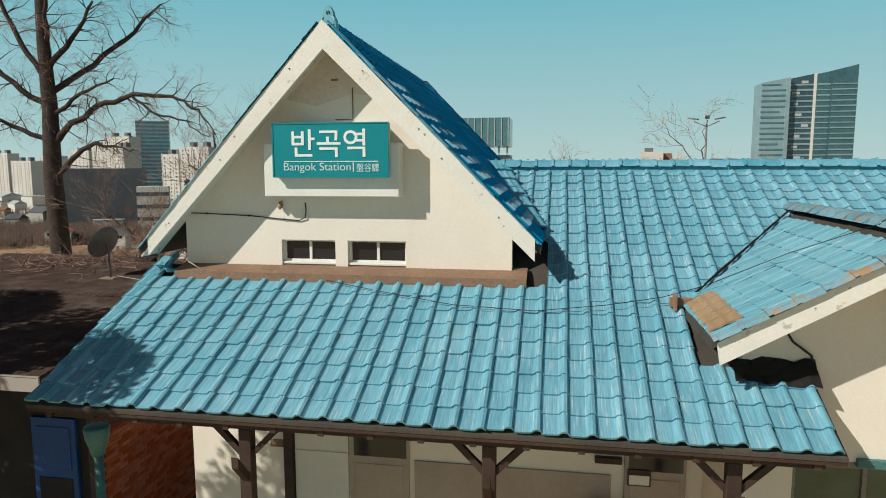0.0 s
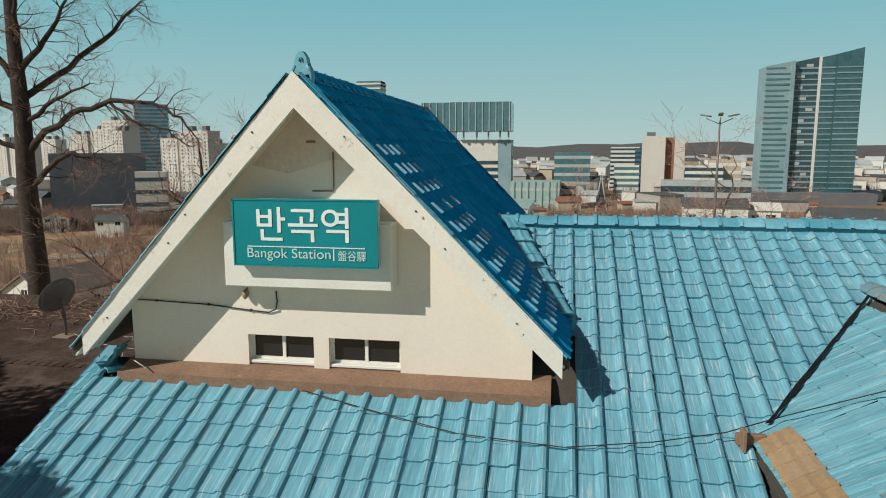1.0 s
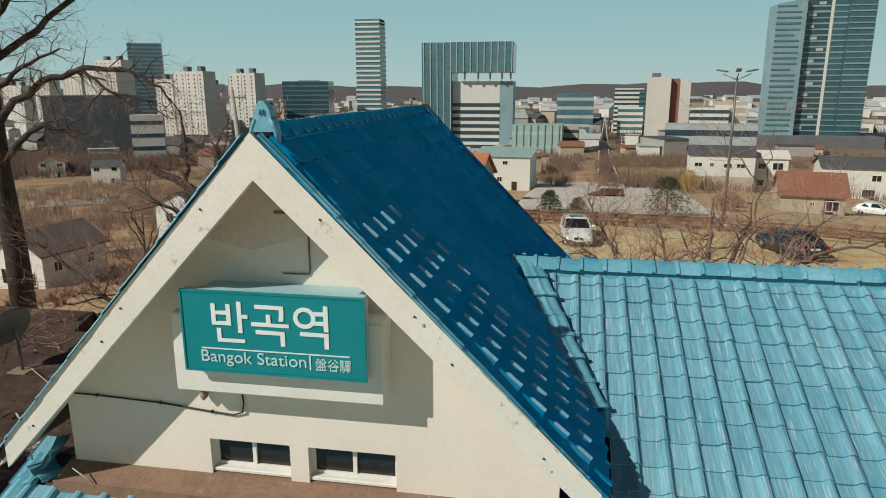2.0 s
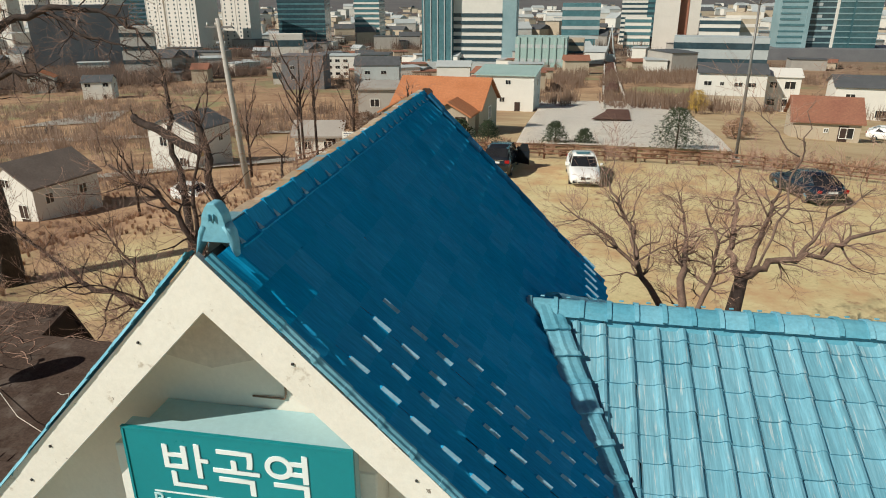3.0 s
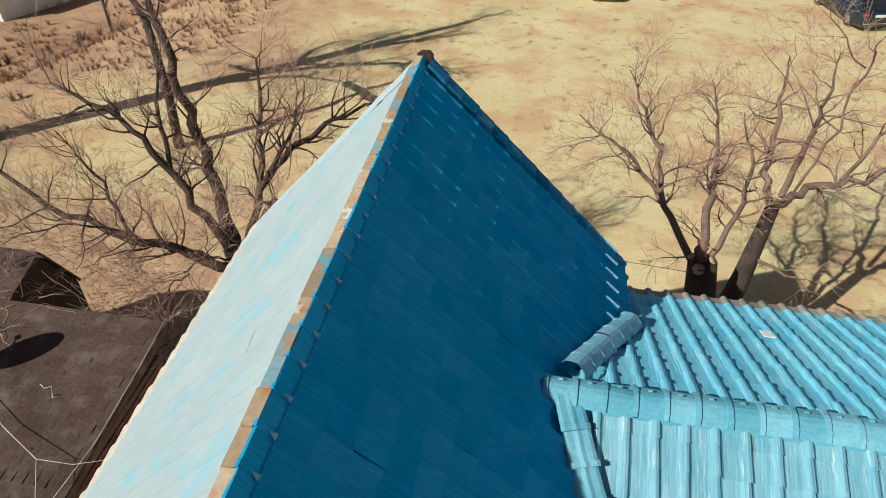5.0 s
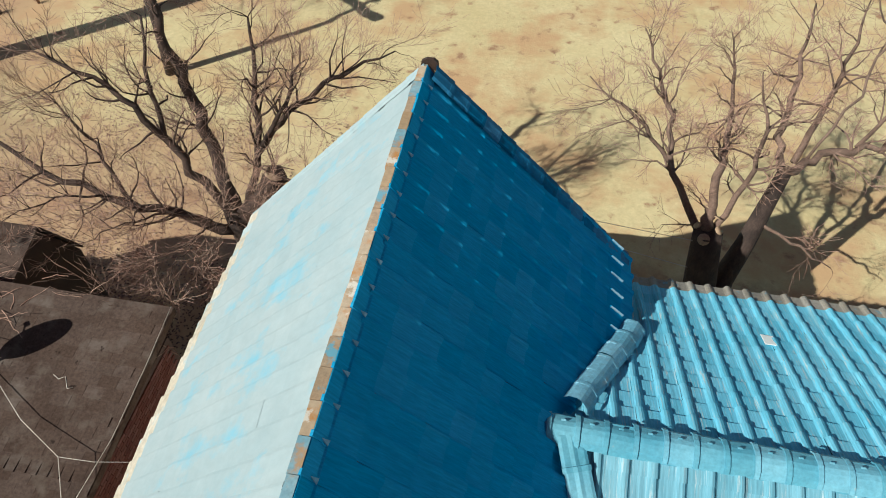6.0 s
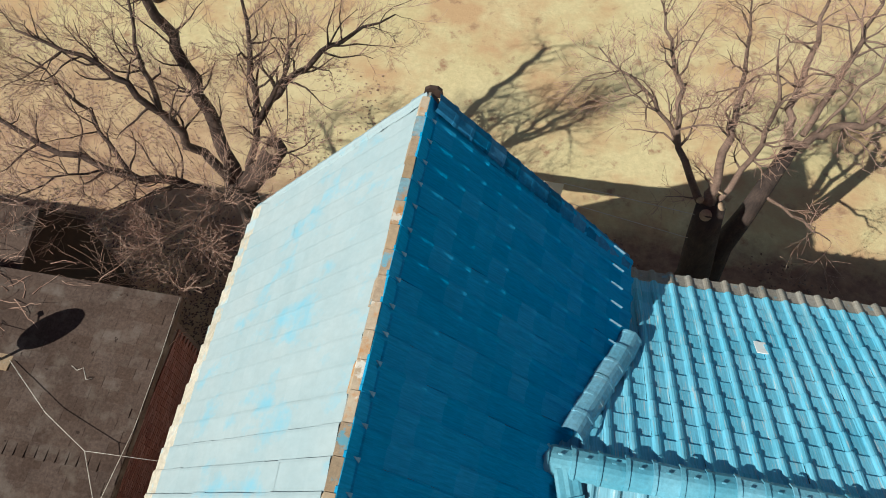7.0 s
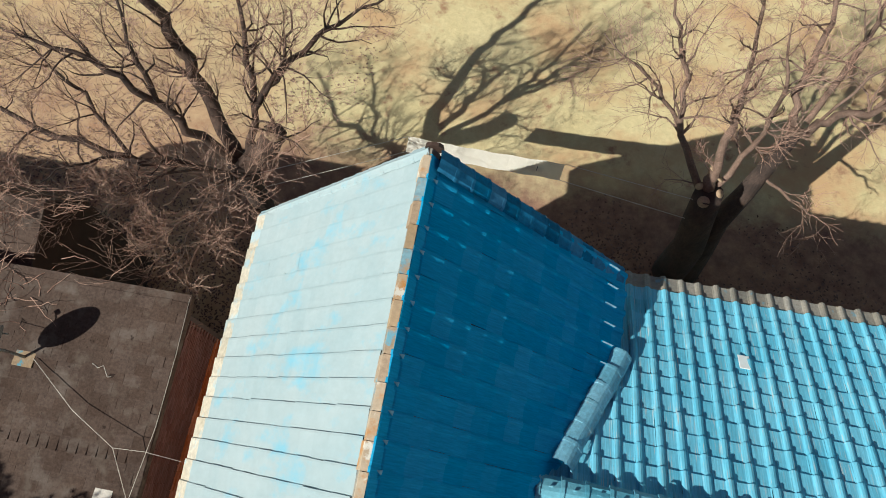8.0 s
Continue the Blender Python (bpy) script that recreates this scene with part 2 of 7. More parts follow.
M_ROOFBROWN = mat("red_brown_roofing", (0.24, 0.10, 0.065), (0.29, 0.13, 0.08), 0.8, 0.4, 5, 0.3)
M_ROOFBLUE = mat("blue_steel_roofing", (0.05, 0.25, 0.45), (0.07, 0.3, 0.5), 0.5, 0.4, 5, 0.1)
M_ROOFTEAL = mat("pale_green_roofing", (0.28, 0.40, 0.37), (0.33, 0.45, 0.42), 0.6, 0.4, 5, 0.1)
M_APT = mat("cream_apartment_wall", (0.58, 0.54, 0.48), (0.65, 0.60, 0.54), 0.85, 0.05, 1, 0.0, grain=0.05)
M_GLASSTEAL = mat("teal_curtain_glass", (0.06, 0.15, 0.17), (0.10, 0.21, 0.23), 0.15, 0.08, 0.6, 0.0, grain=0.25, spec=0.6)
M_GLASSDARK = mat("dark_strip_glazing", (0.03, 0.06, 0.075), (0.05, 0.085, 0.10), 0.15, 0.1, 0.6, 0.0, grain=0.25, spec=0.6)
M_PANEL = mat("pale_grey_cladding", (0.38, 0.41, 0.41), (0.46, 0.49, 0.48), 0.6, 0.1, 1.5, 0.0, grain=0.08)
M_PANELTEAL = mat("pale_teal_cladding", (0.20, 0.31, 0.33), (0.27, 0.38, 0.40), 0.45, 0.1, 1.5, 0.0, grain=0.12)
M_BLOCKGREY = mat("dark_grey_cladding", (0.13, 0.13, 0.14), (0.17, 0.17, 0.175), 0.8, 0.1, 1, 0.0, grain=0.1)
M_CARWHITE = mat("white_car_paint", (0.78, 0.77, 0.74), (0.80, 0.79, 0.76), 0.2, 1, 5, 0.0, grain=0.01, spec=0.6)
M_CARBLACK = mat("black_car_paint", (0.012, 0.016, 0.02), (0.016, 0.02, 0.026), 0.15, 1, 5, 0.0, grain=0.02, spec=0.7)
M_CARNAVY = mat("dark_blue_car_paint", (0.009, 0.014, 0.024), (0.012, 0.018, 0.03), 0.22, 1, 5, 0.0, grain=0.02, spec=0.7)
M_TYRE = mat("black_rubber", (0.02, 0.02, 0.02), (0.03, 0.03, 0.03), 0.9)
M_CHROME = mat("bright_metal", (0.6, 0.6, 0.6), (0.65, 0.65, 0.65), 0.25, metal=1.0, grain=0.03, bump=0.0)
M_RED = mat("red_lamp_lens", (0.35, 0.01, 0.01), (0.4, 0.015, 0.015), 0.25, grain=0.02, bump=0.0)
M_PLATE = mat("white_plate", (0.7, 0.7, 0.68), (0.72, 0.72, 0.7), 0.5, grain=0.02, bump=0.0)
M_POLE = mat("grey_concrete_pole", (0.36, 0.33, 0.29), (0.44, 0.41, 0.37), 0.85)
M_STEEL = mat("dull_grey_steel", (0.17, 0.16, 0.15), (0.22, 0.21, 0.2), 0.5, metal=0.4)
M_PINE = mat("pine_needles", (0.035, 0.055, 0.025), (0.07, 0.085, 0.04), 0.9, 2, 12, 0.0, grain=0.4)
M_SCRUB = mat("dry_scrub", (0.27, 0.15, 0.095), (0.43, 0.27, 0.17), 0.95, 0.4, 4, 0.0, grain=0.4, rnd=0.25)
M_BANNER = mat("white_banner_cloth", (0.74, 0.71, 0.64), (0.78, 0.75, 0.68), 0.8, 2, 20, 0.1, grain=0.04)
M_NAVYINK = mat("navy_print", (0.02, 0.05, 0.12), (0.03, 0.06, 0.14), 0.7)
M_YELLOW = mat("yellow_leaves", (0.45, 0.28, 0.04), (0.5, 0.33, 0.07), 0.9)
M_RUSSET = mat("dull_russet_leaves", (0.22, 0.135, 0.10), (0.33, 0.21, 0.155), 0.9, 0.7, 20, 0.0, grain=0.25, rnd=0.25)
# leaf colour kept dark to deepen the shade behind the buildings
M_LITTER = mat("shade_dark_leaf_litter", (0.085, 0.052, 0.042), (0.16, 0.098, 0.072), 0.9, 0.7, 20, 0.0, grain=0.3, rnd=0.35)
M_WOODS = mat("leafless_woods", (0.07, 0.048, 0.04), (0.15, 0.098, 0.072), 0.95, 0.1, 2, 0.0, grain=0.3, rnd=0.3)
M_BRUSH = mat("brown_bare_brush", (0.15, 0.095, 0.068), (0.25, 0.165, 0.115), 0.95, 0.1, 2, 0.0, grain=0.3, rnd=0.3)
M_HILL = mat("wooded_hill", (0.09, 0.085, 0.085), (0.13, 0.115, 0.11), 0.95, 0.01, 0.1, 0.0, grain=0.2)
M_ORANGE = mat("orange_plastic", (0.55, 0.14, 0.02), (0.6, 0.17, 0.03), 0.5, 2, 20, 0.05, grain=0.05)
M_GLASSDEEP = mat("deep_teal_curtain_glass", (0.035, 0.095, 0.11), (0.06, 0.135, 0.15), 0.15, 0.08, 0.6, 0.0, grain=0.3, spec=0.6)
# far tower's glass with the distance haze put into its pale blue
M_GLASSHAZED = mat("hazed_blue_curtain_glass", (0.20, 0.31, 0.37), (0.26, 0.37, 0.43), 0.2, 0.08, 0.6, 0.0, grain=0.2, spec=0.6)
M_GREENGLASS = mat("dull_green_glass", (0.06, 0.085, 0.055), (0.09, 0.115, 0.075), 0.15, 1, 4, 0.0, grain=0.15, spec=0.6)


# ---- mesh helpers ----
def mesh_of(bm, name, material, smooth=False):
    me = bpy.data.meshes.new(name)
    bmesh.ops.recalc_face_normals(bm, faces=bm.faces)
    bm.to_mesh(me)
    bm.free()
    me.materials.append(material)
    if smooth:
        me.polygons.foreach_set("use_smooth", [True] * len(me.polygons))
    return me


def part(name, bm, material, parent=None, label="", smooth=False):
    """Links a bmesh as one mesh object, under a thing or under a part."""
    ob = new(name, mesh_of(bm, name, material, smooth))
    ob.parent = parent
    return tagged(ob, label)


def thing(name, label, category, at=(0, 0, 0), rz=0.0, group="", kind=""):
    """An empty at the base of a thing, that carries its parts."""
    ob = new(name)
    ob.matrix_basis = pose(*at, 0, 0, rz)
    return tagged(ob, label, category, group, kind)


def box(bm, a, b, bevel=0.0):
    """A box between two corners, added to bm."""
    a, b = Vector(a), Vector(b)
    made = bmesh.ops.create_cube(bm, size=1.0)["verts"]
    for v in made:
        v.co = Vector(((a[i] + b[i]) / 2 + v.co[i] * (b[i] - a[i]) for i in range(3)))
    if bevel:
        edges = list({e for v in made for e in v.link_edges})
        bmesh.ops.bevel(bm, geom=edges, offset=bevel, segments=1, affect="EDGES")
    return bm


def boxes(*pairs, bevel=0.0):
    bm = bmesh.new()
    for a, b in pairs:
        box(bm, a, b, bevel)
    return bm


def prism(outline, lift, bm=None):
    """A plate: an outline of points, and the way to its other face."""
    bm = bm or bmesh.new()
    lift = Vector(lift)
    low = [bm.verts.new(p) for p in outline]
    top = [bm.verts.new(Vector(p) + lift) for p in outline]
    n = len(low)
    bm.faces.new(low[::-1])
    bm.faces.new(top)
    for i in range(n):
        bm.faces.new((low[i], low[(i + 1) % n], top[(i + 1) % n], top[i]))
    return bm


def tube_data(verts, faces, path, radii, sides=6):
    """Adds a tapered round bar along points to lists of vertices and faces."""
    path = [Vector(p) for p in path]
    u = None
    first = len(verts)
    for i, p in enumerate(path):
        along = (path[min(i + 1, len(path) - 1)] - path[max(i - 1, 0)]).normalized()
        u = along.orthogonal() if u is None else u - along * u.dot(along)
        if u.length < 1e-6:
            u = along.orthogonal()
        u.normalize()
        w = along.cross(u)
        r = radii[i] if hasattr(radii, "__len__") else radii
        for k in range(sides):
            a = 2 * math.pi * k / sides
            verts.append(p + r * (math.cos(a) * u + math.sin(a) * w))
    for i in range(len(path) - 1):
        for k in range(sides):
            a, b = first + i * sides, first + (i + 1) * sides
            faces.append((a + k, a + (k + 1) % sides, b + (k + 1) % sides, b + k))
    faces.append(tuple(first + k for k in range(sides))[::-1])
    faces.append(tuple(first + (len(path) - 1) * sides + k for k in range(sides)))


def tubes(name, bars, material, parent=None, label="", sides=6, smooth=True):
    """One mesh of round bars, each a path and its radii."""
    verts, faces = [], []
    for path, radii in bars:
        tube_data(verts, faces, path, radii, sides)
    me = bpy.data.meshes.new(name)
    me.from_pydata([tuple(v) for v in verts], [], faces)
    me.materials.append(material)
    if smooth:
        me.polygons.foreach_set("use_smooth", [True] * len(me.polygons))
    ob = new(name, me)
    ob.parent = parent
    return tagged(ob, label)


# ---- the land ----
FALL = [(0, 0), (42, 0), (60, -1.8), (80, -4.2), (110, -8), (150, -11.5), (190, -14), (300, -20), (450, -26), (800, -30), (1500, -30), (2200, -24), (3000, 10), (4500, 10)]


def land(x, y):
    """The height of the ground."""
    r = math.hypot(x, y)
    z = float(np.interp(r, [a for a, _ in FALL], [b for _, b in FALL]))
    k = min(max((-x - 13) / 20, 0), 1) * min(max((r - 20) / 22, 0), 1)
    return z - 6 * k * k * (3 - 2 * k)


def ground_material():
    m = mat("sandy_ground", (0.53, 0.44, 0.235), (0.61, 0.52, 0.30), 0.95, 0.25, 6, 0.5, grain=0.16, stain=(0.50, 0.33, 0.18), stain_at=(0.46, 0.62), stain_scale=0.36, stain2=(0.33, 0.20, 0.12), stain2_at=(0.57, 0.68), stain2_scale=1.5, spec=0.05, depth=0.03)
    nt = m.node_tree
    bsdf = nt.nodes["Principled BSDF"]
    base = bsdf.inputs["Base Color"].links[0].from_socket
    geo = nt.nodes.new("ShaderNodeNewGeometry")
    pos = geo.outputs["Position"]
    xyz = nt.nodes.new("ShaderNodeSeparateXYZ")
    nt.links.new(pos, xyz.inputs[0])

    def math_of(op, a, b, c=0.0):
        n = nt.nodes.new("ShaderNodeMath")
        n.operation = op
        for k, v in enumerate((a, b, c)):
            if isinstance(v, (int, float)):
                n.inputs[k].default_value = v
            else:
                nt.links.new(v, n.inputs[k])
        return n.outputs[0]

    X, Y = xyz.outputs["X"], xyz.outputs["Y"]
    # winter fields: russet grass, olive and straw patches, dark furrows
    wild = socket_mix(nt, "MIX", (0.27, 0.155, 0.095), (0.52, 0.35, 0.21), ramp(nt, noise_at(nt, pos, 0.09, 8, 0.75), 0.35, 0.65))
    wild = socket_mix(nt, "MIX", wild, (0.27, 0.25, 0.13), ramp(nt, noise_at(nt, pos, 0.028, 6, 0.6), 0.52, 0.60))
    wild = socket_mix(nt, "MIX", wild, (0.18, 0.11, 0.075), ramp(nt, noise_at(nt, pos, 0.05, 9, 0.75), 0.55, 0.66))
    wild = socket_mix(nt, "MIX", wild, (0.56, 0.46, 0.32), ramp(nt, noise_at(nt, pos, 0.021, 10, 0.75), 0.59, 0.63))
    # drier straw-coloured ground north of the car park
    straw = socket_mix(nt, "MIX", (0.40, 0.285, 0.165), (0.58, 0.47, 0.29), ramp(nt, noise_at(nt, pos, 0.12, 8, 0.7), 0.35, 0.65))
    wild = socket_mix(nt, "MIX", wild, straw, math_of("MULTIPLY", ramp(nt, math_of("MULTIPLY_ADD", noise_at(nt, pos, 0.05, 6), 30.0, X), 0.0, 12.0, 0.0, 0.85), ramp(nt, Y, 110.0, 190.0, 1.0, 0.0)))
    wild = socket_mix(nt, "MIX", wild, (0.19, 0.145, 0.11), ramp(nt, Y, 190.0, 420.0, 0.0, 0.75))
    # brown earth round the backs of the buildings, their shade put into its colour, frayed into the sand
    fray = math_of("MULTIPLY_ADD", noise_at(nt, pos, 0.8, 8, 0.7), 3.4, Y)
    earth = socket_mix(nt, "MIX", (0.17, 0.10, 0.075), (0.32, 0.195, 0.13), ramp(nt, noise_at(nt, pos, 2.2, 8, 0.75), 0.35, 0.65))
    shady_earth = math_of("MULTIPLY", ramp(nt, fray, 12.4, 13.7, 1.0, 0.0), ramp(nt, fray, 1.8, 3.0))
    base = socket_mix(nt, "MIX", base, earth, shady_earth)
    # russet dead grass on the west of the car park
    russet = socket_mix(nt, "MIX", (0.33, 0.19, 0.12), (0.54, 0.385, 0.23), ramp(nt, noise_at(nt, pos, 0.9, 9, 0.75), 0.35, 0.65))
    west = math_of("MULTIPLY_ADD", noise_at(nt, pos, 0.22, 6, 0.65), 9.0, X)
    north = math_of("MULTIPLY_ADD", noise_at(nt, pos, 0.3, 6, 0.65), 6.0, Y)
    bank = math_of("MULTIPLY", ramp(nt, west, -6.5, -3.0, 1.0, 0.0), ramp(nt, north, 23.5, 28.0))
    yard = math_of("MULTIPLY", ramp(nt, west, -2.5, 0.5, 0.95, 0.0), ramp(nt, north, 15.0, 19.0, 1.0, 0.0))
    base = socket_mix(nt, "MIX", base, russet, math_of("MAXIMUM", bank, yard))
    # the car park is swept sand: it ends at the fence and at the scrub bank to the west
    back = ramp(nt, math_of("MULTIPLY_ADD", noise_at(nt, pos, 0.25, 5), 9.0, Y), 45.0, 48.0)
    slope = math_of("MULTIPLY_ADD", Y, 0.42, X)
    left = ramp(nt, math_of("MULTIPLY_ADD", noise_at(nt, pos, 0.3, 6), 9.0, slope), -6.5, -3.0, 1.0, 0.0)
    nt.links.new(socket_mix(nt, "MIX", base, wild, math_of("MAXIMUM", back, left)), bsdf.inputs["Base Color"])
    return m


def build_ground():
    outer = list(range(112, 300, 12)) + list(range(300, 700, 40)) + [700, 800, 900, 1100, 1300, 1500, 1800, 2200, 2500, 3000, 4500]
    steps = [-v for v in outer[::-1]] + list(range(-100, 101, 4)) + outer
    verts = []
    for y in steps:
        for x in steps:
            near = max(0.0, 1 - math.hypot(x, y - 20) / 300)
            wob = 0.25 * near * (noise.noise((x / 9, y / 9, 0))) if y > 46 or x < -22 else 0.0
            verts.append((x, y, land(x, y) + wob))
    n = len(steps)
    faces = [(j * n + i, j * n + i + 1, (j + 1) * n + i + 1, (j + 1) * n + i) for j in range(n - 1) for i in range(n - 1)]
    me = bpy.data.meshes.new("ground")
    me.from_pydata(verts, [], faces)
    me.materials.append(ground_material())
    me.polygons.foreach_set("use_smooth", [True] * len(me.polygons))
    tagged(new("ground", me), "dry sandy ground running into brown winter scrub", "ground", kind="structure")


build_ground()


# ---- the station ----
RX, TOP = 0.08, 8.98                    # gable ridge: x, height of the slopes' meeting line
SE, SW = 1.015, 1.072                   # fall per metre of its eastern and western slopes
GY0, GY1 = -0.22, 6.87                  # gable roof, front and back
A0, B0 = 5.36, 0.46                    # main front slope: z = A0 + B0 * y
MY, MZ, BR = 3.5, 6.97, 0.49           # main ridge, and fall of the rear slope
EAVE_Y, BACK_Y = -2.42, 7.18
X0, X1 = -2.95, 6.08                   # front slope, verge to verge
CX, CZ, CS, CY0 = 6.92, 6.36, 0.55, -1.95  # cross gable: ridge x and z, fall, front
XE = 12.5                              # east end of the main roof


def z_gable(x):
    return TOP - (SE * (x - RX) if x > RX else SW * (RX - x))


def z_main(y):
    return A0 + B0 * y if y < MY else MZ - BR * (y - MY)


def z_cross(x):
    return CZ - CS * abs(x - CX)


station = thing("station_building", "small white station house under a faded blue tiled roof", "building")
PITCH, EXPO = 0.29, 0.295
PROFILE = [(0.0, 0.014), (0.014, 0.002), (0.09, 0.0), (0.165, 0.002), (0.19, 0.014), (0.208, 0.038), (0.24, 0.048), (0.270, 0.038), (0.289, 0.014)]


def tile_parts(length=EXPO + 0.03, thick=0.027, lift=0.032):
    """Vertices and faces of one interlocking tile: a pan and a roll, its lower edge lying on the tile below."""
    v = [(x, 0.0, z + lift) for x, z in PROFILE] + [(x, length, z + 0.006) for x, z in PROFILE] + [(x, 0.004, z + lift - thick) for x, z in PROFILE]
    n = len(PROFILE)
    f = [(i, i + 1, n + i + 1, n + i) for i in range(n - 1)] + [(2 * n + i, 2 * n + i + 1, i + 1, i) for i in range(n - 1)]
    f += [(2 * n, 0, n), (n - 1, 3 * n - 1, 2 * n - 1)]
    return v, f


TILE_V, TILE_F = tile_parts()
STEEP_V = [(x * 1.022, y, z * 0.71) for x, y, z in tile_parts(thick=0.036, lift=0.038)[0]]     # flattened on the steep gable slopes, so that the grazing sun misses their rolls


FLAT_V = [(x, y, z * 0.45) for x, y, z in tile_parts(thick=0.03, lift=0.036)[0]]
REAR_V = [(x, y, z * 0.95) for x, y, z in tile_parts(thick=0.026, lift=0.030)[0]]
# bleached tiles: flat plates, each with one edge standing over its neighbour
LAP = [(0.0, -0.012), (0.0, 0.024), (0.03, 0.025), (0.09, 0.019), (0.15, 0.014), (0.20, 0.010), (0.24, 0.007), (0.27, 0.005), (0.297, 0.003)]
LAP_V = [(x, y, z + h) for y, h in ((0.0, 0.010), (EXPO + 0.03, 0.002)) for x, z in LAP] + [(x, 0.003, z - 0.012) for x, z in LAP]


def crest_mesh(end=0.16):
    """A steep slope's tile whose roll swells towards its lower end, with a sun glint painted pale on the swelling."""
    rise = (0.0, 0.0, 0.0, 0.0, 0.0, 0.0, 1.0, 0.0, 0.0)
    shape = [(x * 1.03, z) for x, z in PROFILE]
    shape[5], shape[7] = (0.233, 0.044), (0.262, 0.044)
    n = len(shape)
    v = []
    for y, lift, swell in ((0.0, 0.034, 0.024), (end, 0.022, 0.022), (end + 0.015, 0.021, 0.0), (EXPO + 0.03, 0.006, 0.0)):
        v += [(x, y, z * 0.75 + lift + swell * k) for (x, z), k in zip(shape, rise)]
    v += [(x, 0.004, z * 0.75 - 0.004) for x, z in shape]
    f = [(r * n + i, r * n + i + 1, (r + 1) * n + i + 1, (r + 1) * n + i) for r in range(3) for i in range(n - 1)]
    f += [(4 * n + i, 4 * n + i + 1, i + 1, i) for i in range(n - 1)]
    me = bpy.data.meshes.new("roof_tile")
    me.from_pydata(v, [], f)
    me.materials.append(M_TILE_GSHADE)
    me.materials.append(M_GLINT)
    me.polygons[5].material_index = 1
    return me


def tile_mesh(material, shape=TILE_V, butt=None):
    """One tile; butt: a dark colour for its lower edge, the joint's shade painted on."""
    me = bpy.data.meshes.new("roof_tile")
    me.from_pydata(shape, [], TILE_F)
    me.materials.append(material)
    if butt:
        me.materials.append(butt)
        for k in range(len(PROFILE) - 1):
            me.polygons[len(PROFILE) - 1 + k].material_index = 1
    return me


def joined(name, verts, faces, material, parent, label="", kind="stuff"):
    me = bpy.data.meshes.new(name)
    me.from_pydata(verts, [], faces)
    me.materials.append(material)
    ob = new(name, me)
    ob.parent = parent
    return tagged(ob, label, kind=kind)


def lay_tiles(origin, u, v, cols, rows, keep, material, parent, single, most=300, seed=1, eave=None, shape=TILE_V, pitch=PITCH, wob=1.0, loose=None, butt=None):
    """Courses of tiles on a slope: u runs along the eave, v up the slope. Those for which single(place) holds are
    objects of their own. loose(place): the chance of a tile with a painted glint.
    """
    u, v, origin = Vector(u), Vector(v).normalized(), Vector(origin)
    n = u.cross(v)
    rng = random.Random(seed)
    me = tile_mesh(material, shape, butt)
    edge = tile_mesh(eave, shape) if eave else me
    glinting, long = (crest_mesh(), crest_mesh(0.26)) if loose else (None, None)
    verts, faces, made = [], [], 0
    for r in range(rows):
        for c in range(cols):
            mid = origin + u * (pitch * (c + 0.5)) + v * (EXPO * (r + 0.5))
            if not keep(mid):
                continue
            o = origin + u * (pitch * c + rng.gauss(0, 0.003)) + v * (EXPO * r + rng.gauss(0, 0.006)) + n * rng.gauss(0, 0.0025)
            m = Matrix((u, v, n)).transposed().to_4x4()
            m = Matrix.Translation(o) @ m @ pose(0, 0, 0, rng.gauss(0, 0.35) * wob, rng.gauss(0, 0.4) * wob, rng.gauss(0, 0.5))
            if single(mid) and made < most:
                ob = new("roof_tile", ((long if mid.y > 5.0 else glinting) if loose and rng.random() < loose(mid) else me) if r else edge)
                ob.parent = parent
                ob.matrix_basis = m
                made += 1
            else:
                k = len(verts)
                verts += [tuple(m @ Vector(p)) for p in shape]
                faces += [tuple(k + i for i in f) for f in TILE_F]
    if verts:
        rest = joined("roof_tiles", verts, faces, material, parent)
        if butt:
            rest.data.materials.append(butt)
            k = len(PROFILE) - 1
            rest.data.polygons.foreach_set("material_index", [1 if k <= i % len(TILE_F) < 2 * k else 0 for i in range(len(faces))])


def cap_mesh(length, half, rise, material, lip=0.018, flat=0.3):
    """A ridge cap: bent over the ridge, its near end lipped over the next one."""
    sec = [(-half, -rise), (-half * 0.75, -rise * 0.45), (-half * flat, -0.012), (0, 0.0), (half * flat, -0.012), (half * 0.75, -rise * 0.45), (half, -rise)]
    v = []
    for y, up, grow in ((0.0, lip, 1.06), (length * 0.16, lip, 1.06), (length * 0.17, 0.004, 1.0), (length * 1.06, 0.0, 0.97)):
        v += [(x * grow, y, z + up) for x, z in sec]
    v += [(x * 1.02, 0.0, z + lip - 0.022) for x, z in sec]
    n = len(sec)
    f = [(r * n + i, r * n + i + 1, (r + 1) * n + i + 1, (r + 1) * n + i) for r in range(3) for i in range(n - 1)]
    f += [(4 * n + i, 4 * n + i + 1, i + 1, i) for i in range(n - 1)]
    me = bpy.data.meshes.new("ridge_cap")
    me.from_pydata(v, [], f)
    me.materials.append(material)
    return me


